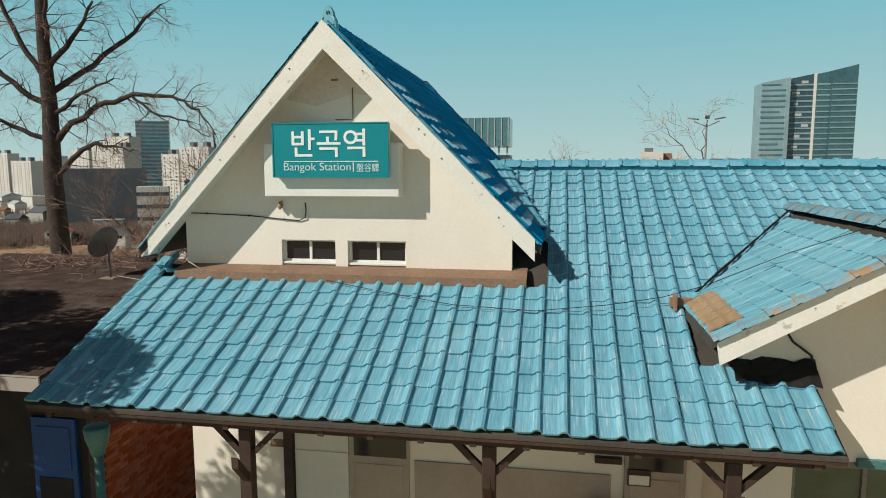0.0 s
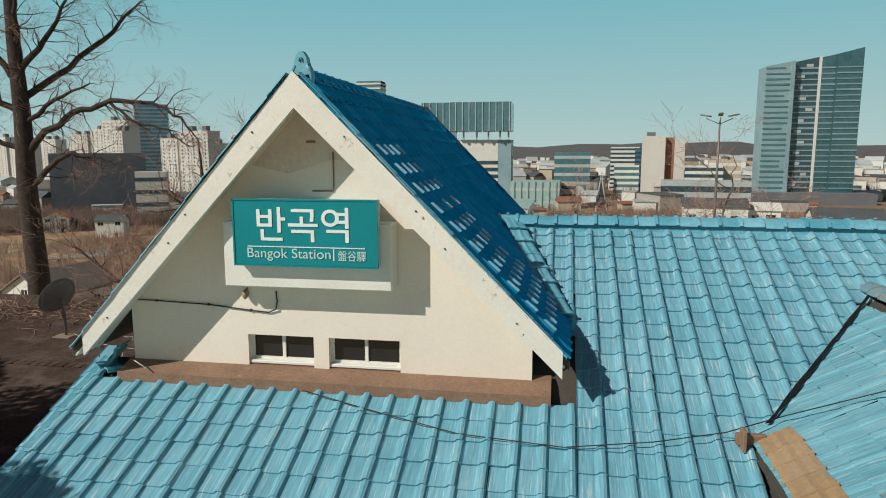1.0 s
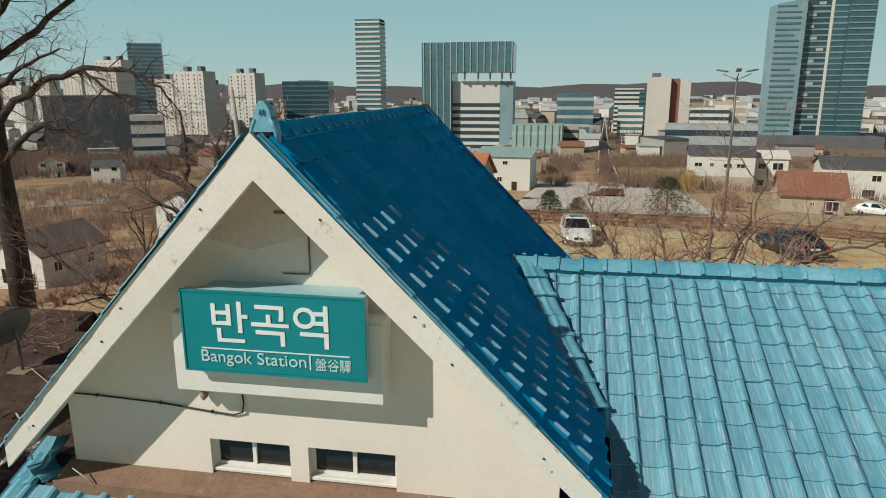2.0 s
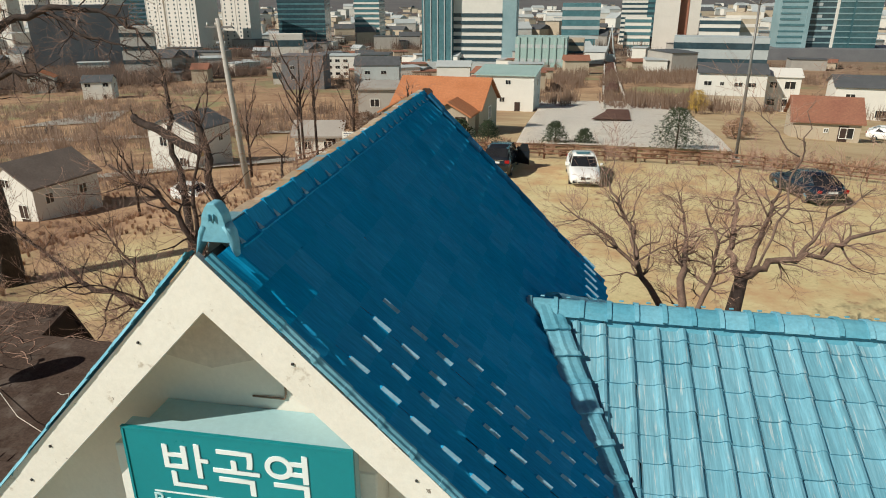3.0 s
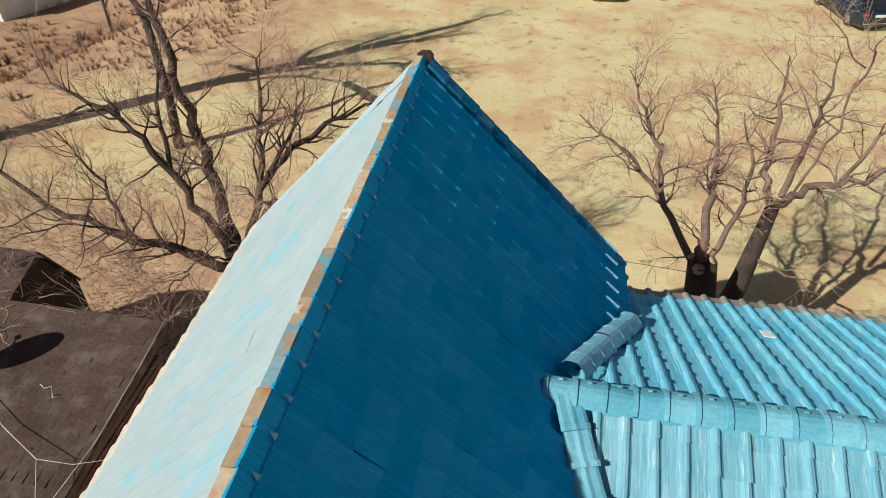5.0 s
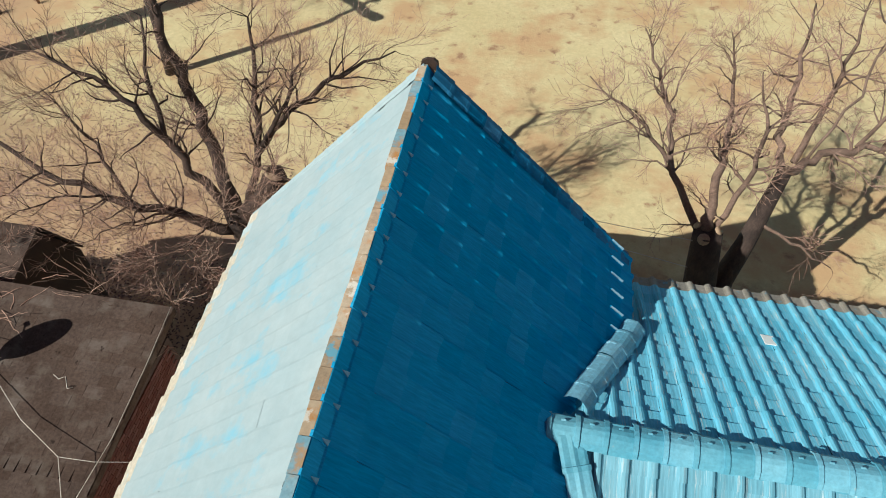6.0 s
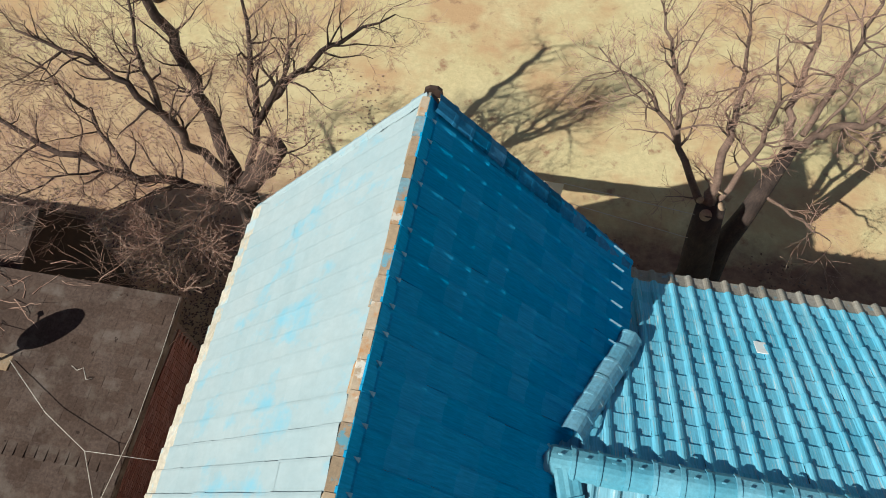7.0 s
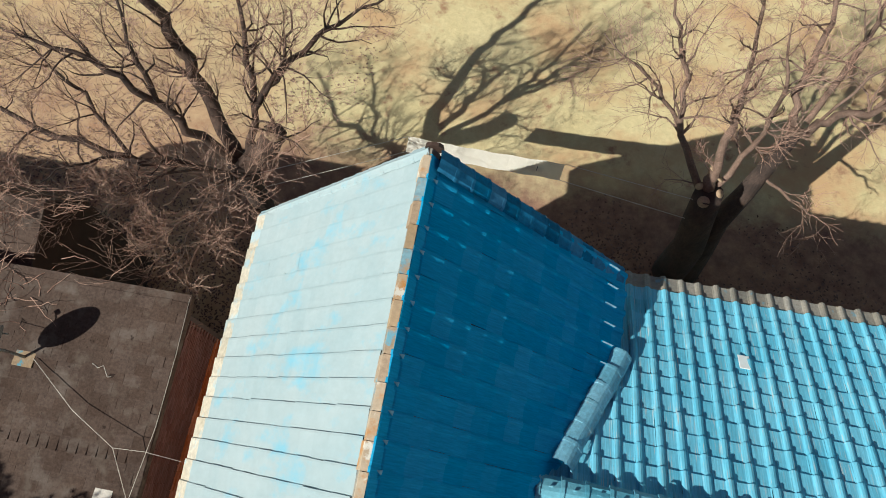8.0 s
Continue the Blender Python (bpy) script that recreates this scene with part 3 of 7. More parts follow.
def lay_caps(a, b, length, half, rise, material, parent, up=(0, 0, 1), seed=3, name="ridge_cap", wob=1.0, lip=0.018, flat=0.3):
    """A row of caps from a to b, each lapping over the one before it."""
    a, b = Vector(a), Vector(b)
    way = (b - a).normalized()
    side = way.cross(Vector(up)).normalized()
    top = side.cross(way)
    me = cap_mesh(length, half, rise, material, lip, flat)
    rng = random.Random(seed)
    count = max(1, round((b - a).length / length))
    step = (b - a).length / count
    for i in range(count):
        m = Matrix((side, way, top)).transposed().to_4x4()
        o = a + way * step * i + top * rng.gauss(0, 0.004) * wob
        ob = new(name, me)
        ob.parent = parent
        ob.matrix_basis = Matrix.Translation(o) @ m @ pose(0, 0, 0, rng.gauss(0, 0.7) * wob, rng.gauss(0, 1.0) * wob, rng.gauss(0, 1.1) * wob)


def slope_deck(name, outline, drop, parent):
    """Boarding under the tiles."""
    return part(name, prism(outline, (0, 0, -drop)), M_DECK, parent)


# boarding of the slopes, that the tiles lie on
D = 0.03
front_roof = slope_deck("front_roof", [(X0, EAVE_Y, z_main(EAVE_Y) - D), (X1, EAVE_Y, z_main(EAVE_Y) - D), (X1, -1.2, z_main(-1.2) - D), (XE, -1.2, z_main(-1.2) - D),
                                       (XE, MY, MZ - D), (1.5, MY, MZ - D), (1.5, 0.4, z_main(0.4) - D), (X0, 0.4, z_main(0.4) - D)], 0.04, station)
rear_roof = slope_deck("rear_roof", [(2.0, MY, MZ - D), (XE, MY, MZ - D), (XE, BACK_Y, z_main(BACK_Y) - D), (2.6, BACK_Y, z_main(BACK_Y) - D), (2.6, 5.0, z_main(5.0) - D)], 0.1, station)
W = 2.97
gable_roof = slope_deck("gable_roof", [(RX, GY0 + 0.03, TOP - D), (RX + W, GY0 + 0.03, z_gable(RX + W) - D), (RX + W, GY1, z_gable(RX + W) - D), (RX, GY1, TOP - D)], 0.09, station)
gable_roof_w = slope_deck("gable_roof", [(RX, GY0 + 0.03, TOP - D), (RX, GY1, TOP - D), (RX - W, GY1, z_gable(RX - W) - D), (RX - W, GY0 + 0.03, z_gable(RX - W) - D)], 0.09, station)
cross_roof = slope_deck("cross_roof", [(CX, CY0, CZ - D), (CX, 2.2, CZ - D), (4.88, -0.45, z_cross(4.88) - D), (4.88, CY0, z_cross(4.88) - D)], 0.09, station)
cross_roof_e = slope_deck("cross_roof", [(CX, CY0, CZ - D), (9.0, CY0, z_cross(9.0) - D), (9.0, -0.4, z_cross(9.0) - D), (CX, 2.2, CZ - D)], 0.09, station)

# gable wall: an outline with two notches for the windows, open at the foot
GW = 0.25
WIN = [(-0.81, 0.03), (0.22, 1.10)]
BASE, HEAD = 5.545, 5.945
wall_outline = [(-2.36, GW, BASE)]
for a, b in WIN:
    wall_outline += [(a, GW, BASE), (a, GW, HEAD), (b, GW, HEAD), (b, GW, BASE)]
wall_outline += [(2.64, GW, BASE), (2.64, GW, z_gable(2.64) - 0.12), (RX, GW, TOP - 0.13), (-2.36, GW, z_gable(-2.36) - 0.12)]
gable_wall = part("gable_wall", prism(wall_outline, (0, 0.2, 0)), M_WHITE, station, "cream rendered gable wall")
for k, (a, b) in enumerate(WIN):
    win = part("gable_window", boxes(((a, GW + 0.10, 5.60), (b, GW + 0.16, 5.645)), ((a, GW + 0.10, HEAD - 0.03), (b, GW + 0.16, HEAD)),
                                     ((a, GW + 0.10, 5.645), (a + 0.035, GW + 0.16, HEAD - 0.03)), ((b - 0.035, GW + 0.10, 5.645), (b, GW + 0.16, HEAD - 0.03)),
                                     ((0.5 * (a + b) - 0.02, GW + 0.095, 5.645), (0.5 * (a + b) + 0.02, GW + 0.155, HEAD - 0.03))), M_FRAME, station, "white-framed sliding window with dark panes")
    part("sill", boxes(((a - 0.0, GW + 0.02, 5.575), (b, GW + 0.10, 5.615)), bevel=0.008), M_FRAME, win)
    for p, q in ((a + 0.035, 0.5 * (a + b) - 0.02), (0.5 * (a + b) + 0.02, b - 0.035)):
        part("pane", boxes(((p, GW + 0.12, 5.645), (q, GW + 0.13, HEAD - 0.03))), M_GLASS, win)
part("stained_patch", prism([(RX - 0.74, GW - 0.004, 8.0), (RX - 0.3, GW - 0.004, 7.9), (RX + 0.25, GW - 0.004, 8.06), (RX + 0.70, GW - 0.004, 8.02), (RX, GW - 0.004, TOP - 0.22)], (0, 0.006, 0)), M_SOOT, station, "water-stained plaster under the ridge")
part("attic_backing", boxes(((-2.2, GW + 0.25, 5.3), (2.5, GW + 0.29, 6.05))), M_DARK, station)

# brown flashing at the foot of the gable wall
flash = prism([(-2.42, GW + 0.14, 5.58), (2.86, GW + 0.14, 5.58), (2.86, GW - 0.02, 5.555), (2.86, -0.02, 5.47), (-2.42, -0.02, 5.47), (-2.42, GW - 0.02, 5.555)], (0, 0, -0.02))
part("flashing", flash, M_SILL, station, "rusty brown sheet flashing")
part("flashing_upstand", boxes(((-2.42, -0.035, 5.36), (2.86, -0.02, 5.48))), M_SILL, station)


# bargeboards, mitred under the ridge
def barge(x_end):
    hi, lo = TOP + 0.02, z_gable(x_end) + 0.02
    depth = 0.27
    out = [(RX, GY0 - 0.03, hi), (x_end, GY0 - 0.03, lo), (x_end, GY0 - 0.03, lo - 0.30), (RX, GY0 - 0.03, hi - depth * 1.42)]
    return part("bargeboard", prism(out, (0, 0.05, 0)), M_BARGE, station, "white bargeboard with flaking paint")


clip = mesh_of(boxes(((-0.010, -0.012, -0.010), (0.006, 0.004, 0.006)), bevel=0.002), "clip", M_CABLE)
for sgn in (1, -1):
    for i in (1, 4, 5, 8):
        xx = RX + sgn * (0.25 + 0.27 * i + 0.04 * sgn * (i % 2))
        ob = new("clip", clip)
        ob.parent = station
        ob.location = (xx, GY0 - 0.03, z_gable(xx) - 0.02 - 0.08 * (i % 3))
barge(2.975)
barge(-2.69)
for sgn in (1, -1):
    xe = RX + sgn * (W - 0.05)
    out = [(RX, GY0 + 0.02, TOP - 0.13), (xe, GY0 + 0.02, z_gable(xe) - 0.13), (xe, GW + 0.02, z_gable(xe) - 0.13), (RX, GW + 0.02, TOP - 0.13)]
    part("soffit", prism(out, (0, 0, -0.02)), M_WHITE, station)

# tiles of the slopes
cosf = 1 / math.hypot(1, B0)


def keep_front(p):
    if p.x > X1 - 0.1 and p.y < -0.3:
        return False
    if p.y > MY - 0.02:
        return False
    if GW - 0.25 < p.y and p.x < RX + W and z_gable(p.x) > p.z + 0.18 and p.x > RX - 2.6:
        return False
    if p.x < 1.5 and p.y > 0.42:
        return False
    if p.y > CY0 and p.x > 4.9 and z_cross(p.x) > p.z + 0.1 and p.y > -1.35:
        return False
    return True


rows_f = int((MY - EAVE_Y) / cosf / EXPO) + 1
lay_tiles((X0, EAVE_Y, z_main(EAVE_Y)), (1, 0, 0), (0, 1, B0), int((XE - X0) / PITCH), rows_f, keep_front, M_TILE, front_roof, lambda p: p.y < 0.05, seed=11)
cosb = 1 / math.hypot(1, BR)


def keep_back(p):
    return p.y > MY + 0.08 and (z_gable(p.x) < p.z + 0.05 or p.y > 5.7 and p.x > 2.7)


lay_tiles((XE, BACK_Y, z_main(BACK_Y)), (-1, 0, 0), (0, -1, BR), int((XE - 2.0) / PITCH), int((BACK_Y - MY) / cosb / EXPO) + 1, keep_back, M_TILE_REARLIT, rear_roof, lambda p: p.x < 8.0 or p.y > BACK_Y - 0.3, seed=12, eave=M_WORNGREY, shape=REAR_V)
white = new("white_tile", mesh_of(boxes(((0, 0, 0), (0.17, 0.25, 0.012)), bevel=0.004), "white_tile", M_LETTER))
white.parent = rear_roof
white.matrix_basis = Matrix.Translation((5.02, 5.93, z_main(5.93) + 0.055)) @ Matrix(((-1, 0, 0), (0, -cosb, BR * cosb), (0, BR * cosb, cosb))).to_4x4()
rows_g = 14


def keep_east(p):
    return z_gable(p.x) > z_main(p.y) - 0.2 or p.y < 0.9 or p.y > 5.5


cols_g = 24
PG = (GY1 - GY0) / cols_g
# shaded east slope: joint shade and sun glints are coloured onto its tiles
lay_tiles((RX + W, GY0, z_gable(RX + W)), (0, 1, 0), (-1, 0, SE), cols_g, rows_g, keep_east, M_TILE_GSHADE, gable_roof, lambda p: p.x > 0.75 and p.y < 8.0, seed=13, shape=STEEP_V, pitch=PG, wob=0.6, butt=M_BUTTSHADE, loose=lambda p: 1.0 if p.x > 2.62 and p.y > 5.2 else 0.95 if p.y < 0.8 + 0.28 * p.x and p.x > 0.6 else 0.0)
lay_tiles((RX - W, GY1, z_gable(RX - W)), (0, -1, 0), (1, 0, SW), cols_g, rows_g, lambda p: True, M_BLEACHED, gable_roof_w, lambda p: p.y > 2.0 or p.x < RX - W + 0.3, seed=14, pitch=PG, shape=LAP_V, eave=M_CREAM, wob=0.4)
lay_tiles((4.88, CY0 + PITCH * 14, z_cross(4.88)), (0, -1, 0), (1, 0, CS), 14, int(2.04 * math.hypot(1, CS) / EXPO), lambda p: z_cross(p.x) > z_main(p.y) - 0.05, M_TILE_C, cross_roof, lambda p: True, seed=15, shape=FLAT_V)
lay_tiles((9.0, CY0, z_cross(9.0)), (0, 1, 0), (-1, 0, CS), 14, int(2.04 * math.hypot(1, CS) / EXPO), lambda p: z_cross(p.x) > z_main(p.y) - 0.05, M_TILE_C, cross_roof_e, lambda p: True, seed=16)

# ridges
part("ridge_bed", prism([(RX - 0.12, 0.08, TOP - 0.10), (RX + 0.09, 0.08, TOP - 0.07), (RX + 0.0, 0.08, TOP + 0.03), (RX - 0.05, 0.08, TOP + 0.03)], (-0.04, GY1 - 0.06, -0.01)), M_WORNGREY, gable_roof, "worn mortar bed")
rng = random.Random(19)
RUN = 0.29                              # spacing of the ridge caps; the ridge drifts a little to the west as it runs back
cap_sec = [(0.0, 0.06), (0.008, 0.078), (0.03, 0.082), (0.112, -0.042), (0.134, -0.050), (0.130, -0.068), (0.104, -0.060), (0.012, 0.050)]
for i in range(23):
    y0, sh = 0.1 + i * RUN, -0.0022 * i
    a = rng.uniform(0.085, 0.13)
    top = 0.085 + rng.uniform(-0.012, 0.004)
    lump = prism([(RX - a + sh, y0, TOP - a * 0.7), (RX + 0.012 + sh, y0, TOP - 0.06), (RX + 0.022 + sh, y0, TOP + top + 0.004), (RX - 0.075 + rng.uniform(-0.01, 0.012) + sh, y0, TOP + top)], (-0.002, 0.283, rng.uniform(-0.006, 0.006)))
    part("ridge_tile", lump, rng.choice((M_TAN, M_TAN, M_WORN, M_CAPMOT, M_OCHRE)), gable_roof, "bare tan ridge tile")
    # the cap's steep flank, its near end lipped over the cap before it
    dz, dx = rng.gauss(0, 0.003), rng.gauss(0, 0.002)
    cap = bmesh.new()
    rows = [[cap.verts.new((RX + sh + dx + x * g, y0 + y, TOP + dz + z + u)) for x, z in cap_sec] for y, u, g in ((0.0, 0.010, 1.03), (0.05, 0.010, 1.03), (0.06, 0.0, 1.0), (RUN * 1.05, -0.002, 0.98))]
    n = len(cap_sec)
    for p, q in zip(rows, rows[1:]):
        for k in range(n):
            cap.faces.new((p[k], p[(k + 1) % n], q[(k + 1) % n], q[k]))
    cap.faces.new(rows[0])
    cap.faces.new(rows[-1][::-1])
    part("ridge_cap", cap, M_TILE_GSHADE, gable_roof)
# noses: the glints at the cap joints put into their pale colour
nose = mesh_of(prism([(-0.034, 0.006, 0), (0.030, -0.034, 0), (0.038, 0.014, 0)], (0, 0, 0.008)), "nose", M_GLINT)
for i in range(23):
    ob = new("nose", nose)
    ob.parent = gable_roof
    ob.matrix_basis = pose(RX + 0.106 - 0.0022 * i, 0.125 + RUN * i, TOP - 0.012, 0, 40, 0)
part("ridge_bed", prism([(1.66, MY - 0.17, MZ - 0.06), (1.66, MY + 0.15, MZ - 0.06), (1.66, MY + 0.11, MZ + 0.12), (1.66, MY - 0.11, MZ + 0.12)], (XE - 1.66, 0, 0)), M_CAP, front_roof)
lay_caps((1.63, MY - 0.02, MZ + 0.17), (XE, MY - 0.02, MZ + 0.17), 0.3, 0.19, 0.12, M_CAP, front_roof, seed=22, lip=0.022)
for i in range(36):
    part("nail_cap", boxes(((1.78 + 0.2986 * i, MY + 0.02, MZ + 0.182), (1.83 + 0.2986 * i, MY + 0.04, MZ + 0.198)), bevel=0.004), M_CAP, front_roof)
# caps down the valleys beside the gable, and down the cross gable's edges
lay_caps((RX + 2.90, 1.22, 6.10), (RX + 2.10, MY - 0.12, MZ + 0.14), 0.36, 0.15, 0.022, M_CAP, front_roof, up=(0.2, -0.35, 0.9), seed=23, wob=1.8, lip=0.026, name="valley_cap")
for x, y, z, c in ((2.97, 1.12, 5.97, M_WORN), (3.03, 1.05, 5.92, M_CAPDARK), (2.93, 1.02, 5.93, M_CAPMOT)):
    chip = part("broken_cap", prism([(-0.12, -0.05, 0), (0.06, -0.09, 0), (0.13, 0.03, 0.01), (0.02, 0.10, 0.02), (-0.10, 0.07, 0.01)], (0, 0, 0.035)), c, front_roof)
    chip.matrix_basis = pose(x, y, z, 12, 10, 40 * y * 10)
lay_caps((3.11, 5.60, 6.19), (2.27, 3.84, 7.07), 0.34, 0.165, 0.11, M_CAPBLUE, rear_roof, up=(0.3, 0.2, 0.93), seed=24, wob=1.0, name="valley_cap", lip=0.005)
# raised black strip stands in for the dark gap between the two slopes
gap = bmesh.new()
rng = random.Random(37)
rail = []
for i in range(15):
    x = 5.06 + 1.78 * i / 14
    y = (CZ - CS * (CX - x + 0.12) - A0) / B0
    w = rng.uniform(0.022, 0.045)
    rail.append([gap.verts.new((x - w, y, z_main(y) + 0.125)), gap.verts.new((x + w * 0.7, y, z_main(y) + 0.135))])
for p, q in zip(rail, rail[1:]):
    gap.faces.new((p[0], p[1], q[1], q[0]))
bmesh.ops.solidify(gap, geom=gap.faces[:], thickness=0.05)
part("valley_gap_strip", gap, M_CABLE, front_roof, "black ragged strip laid over the valley for its dark gap")
lay_caps((CX, CY0, CZ + 0.10), (CX, 2.2, CZ + 0.10), 0.3, 0.16, 0.10, M_CAPMOT, cross_roof, seed=26)
# verge tiles up the rakes
for sgn in (1, -1):
    xe = RX + sgn * (W - 0.02)
    lay_caps((xe, GY0 + 0.02, z_gable(xe) + 0.025), (RX + sgn * 0.1, GY0 + 0.02, TOP + 0.0), 0.3, 0.05 if sgn > 0 else 0.075, 0.03, M_CAP, gable_roof if sgn > 0 else gable_roof_w, seed=27 + sgn, name="verge_tile", lip=0.007, wob=0.5)
    lay_caps((xe, GY1 - (0.06 if sgn > 0 else 0), z_gable(xe) + 0.05), (RX + sgn * 0.1, GY1 - (0.10 if sgn > 0 else 0), TOP + 0.03), 0.3, 0.15 if sgn > 0 else 0.085, 0.05, M_VERGE if sgn > 0 else M_BLEACHED, gable_roof if sgn > 0 else gable_roof_w, seed=30 + sgn, name="verge_tile", lip=0.006, wob=0.5)
lay_caps((4.86, CY0 + 0.04, z_cross(4.86) + 0.04), (CX, CY0 + 0.04, CZ + 0.03), 0.3, 0.13, 0.06, M_CAPMOT, cross_roof, seed=33, name="verge_tile")
lay_caps((5.03, CY0 + 0.12, z_cross(5.03) + 0.06), (5.05, -0.42, z_cross(5.05) + 0.06), 0.3, 0.18, 0.012, M_OCHRE, cross_roof, up=(-CS, 0, 1), seed=34, name="verge_tile", lip=0.008)
lay_caps((X0 + 0.03, EAVE_Y + 0.02, z_main(EAVE_Y) + 0.05), (X0 + 0.1, 0.3, z_main(0.3) + 0.05), 0.3, 0.09, 0.06, M_CAP, front_roof, seed=35, name="verge_tile")


# ---- sign, finial, cables, porch ----
def writing(text, size, at, material, parent, name="lettering", width=None, depth=0.004, bold=0.0):
    """Raised letters on a face towards -y; at is the lower left corner."""
    cu = bpy.data.curves.new(name, "FONT")
    cu.body, cu.size, cu.extrude, cu.offset = text, size, depth, bold
    tmp = bpy.data.objects.new(name, cu)
    scene.collection.objects.link(tmp)
    bpy.context.view_layer.update()
    me = bpy.data.meshes.new_from_object(tmp.evaluated_get(bpy.context.evaluated_depsgraph_get()))
    bpy.data.objects.remove(tmp)
    xs = [v.co.x for v in me.vertices]
    ys = [v.co.y for v in me.vertices]
    k = width / (max(xs) - min(xs)) if width else 1.0
    x0, y0 = min(xs), min(ys)
    for v in me.vertices:
        v.co = Vector((at[0] + (v.co.x - x0) * k, at[1] - v.co.z, at[2] + (v.co.y - y0)))
    me.materials.clear()
    me.materials.append(material)
    ob = new(name, me)
    ob.parent = parent
    return ob


sign = thing("station_sign", "teal illuminated station name sign with white lettering on a white case", "sign", (0, 0, 0))
SF = -0.17
part("back_case", boxes(((-0.92, -0.04, 6.60), (1.08, GW + 0.01, 7.36)), bevel=0.012), M_FRAME, sign, "white metal backing case")
case = part("light_box", boxes(((-0.72, SF + 0.012, 6.88), (0.96, -0.04, 7.63)), ((-0.62, -0.04, 7.2), (0.86, GW, 7.60)), bevel=0.01), M_SIGNBOX, sign, "pale blue metal light box")
part("face_panel", boxes(((-0.705, SF, 6.895), (0.945, SF + 0.02, 7.615))), M_SIGN, sign, "teal printed face panel")
rim = boxes(((-0.725, SF - 0.008, 6.875), (0.965, SF + 0.02, 6.893)), ((-0.725, SF - 0.008, 7.617), (0.965, SF + 0.02, 7.635)),
            ((-0.725, SF - 0.008, 6.893), (-0.707, SF + 0.02, 7.617)), ((0.947, SF - 0.008, 6.893), (0.965, SF + 0.02, 7.617)))
part("rim", rim, M_SIGN, sign)
writing("반곡역", 0.42, (-0.43, SF - 0.004, 7.16), M_LETTER, sign, width=1.07, bold=0.003)
part("rule", boxes(((-0.55, SF - 0.006, 7.095), (0.82, SF, 7.105))), M_LETTER, sign)
writing("Bangok Station", 0.155, (-0.555, SF - 0.004, 6.94), M_LETTERDIM, sign, width=0.98)
part("rule", boxes(((0.455, SF - 0.006, 6.955), (0.467, SF, 7.085))), M_LETTER, sign)
writing("盤谷驛", 0.125, (0.51, SF - 0.004, 6.955), M_LETTERDIM, sign, width=0.32)

# end tile of the ridge
out = [(-0.20, 0), (-0.235, 0.10), (-0.16, 0.16), (-0.15, 0.30), (-0.09, 0.37), (-0.05, 0.42), (0.05, 0.42), (0.09, 0.37), (0.15, 0.30), (0.16, 0.16), (0.235, 0.10), (0.20, 0)]
finial = new("ridge_end_tile")
finial.parent = tagged(station)
finial.matrix_basis = pose(RX, 0.0, TOP + 0.0) @ Matrix.Diagonal((0.49, 1.0, 0.62, 1))
tagged(finial, "pale blue ornamental end tile")
bm = prism([(x, 0, z) for x, z in out], (0, 0.1, 0))
bmesh.ops.bevel(bm, geom=[e for e in bm.edges], offset=0.012, segments=1, affect="EDGES")
part("plate", bm, M_CAP, finial)
tubes("scroll", [([(-0.03, -0.01, 0.24), (-0.03, -0.01, 0.31)], 0.01), ([(0.03, -0.01, 0.24), (0.03, -0.01, 0.31)], 0.01)], M_CAP, finial, sides=4)
for sgn in (-1, 1):
    tubes("horn", [([(sgn * 0.13, 0.05, 0.18), (sgn * 0.19, 0.05, 0.09), (sgn * 0.23, 0.04, -0.02), (sgn * 0.27, 0.02, -0.14)], [0.06, 0.06, 0.05, 0.03])], M_CAP, finial)
part("ridge_stop", prism([(RX - 0.14, GY1 + 0.02, TOP - 0.06), (RX + 0.09, GY1 + 0.02, TOP - 0.06), (RX + 0.08, GY1 + 0.02, TOP + 0.05), (RX + 0.03, GY1 + 0.02, TOP + 0.09), (RX - 0.06, GY1 + 0.02, TOP + 0.09), (RX - 0.12, GY1 + 0.02, TOP + 0.05)], (0, 0.05, 0)), M_WOOD, station)

# cable along the gable wall, and a lamp bracket
cable = thing("wall_cable", "thin black cable clipped along the gable wall", "cable")
tubes("line", [([(-2.5, GW - 0.03, 6.34), (-2.0, GW - 0.015, 6.325), (-1.3, GW - 0.015, 6.30), (-0.75, GW - 0.015, 6.25), (-0.52, GW - 0.02, 6.235), (-0.42, GW - 0.03, 6.28), (-0.40, GW - 0.03, 6.38), (-0.42, GW - 0.01, 6.50)], 0.009)], M_CABLE, cable)
for x, z in ((-2.0, 6.325), (-1.3, 6.30), (-0.75, 6.25)):
    part("clip", boxes(((x - 0.008, GW - 0.028, z - 0.014), (x + 0.008, GW + 0.005, z + 0.014))), M_CABLE, cable)
knob = thing("wall_insulator", "weathered brown insulator knob on the gable wall", "insulator")
tubes("peg", [([(-0.79, GW + 0.01, 6.52), (-0.79, GW - 0.10, 6.50)], [0.012, 0.012])], M_SILL, knob)
tubes("bulb", [([(-0.79, GW - 0.02, 6.50), (-0.79, GW - 0.05, 6.47), (-0.79, GW - 0.07, 6.43), (-0.79, GW - 0.08, 6.40)], [0.02, 0.042, 0.036, 0.01])], M_WORN, knob, sides=8)
vent = thing("wall_patch", "flaked plaster patch high in the gable", "patch")
part("chip", boxes(((0.02, GW - 0.009, 8.25), (0.13, GW + 0.002, 8.28))), M_SILL, vent)
conduit = thing("conduit", "thin pale conduit dropping down the gable wall", "pipe")
tubes("line", [([(0.34, GW - 0.012, 8.15), (0.34, GW - 0.012, 7.75), (0.33, GW - 0.012, 7.70), (0.08, GW - 0.012, 7.70)], 0.008)], M_SILL, conduit, sides=5)

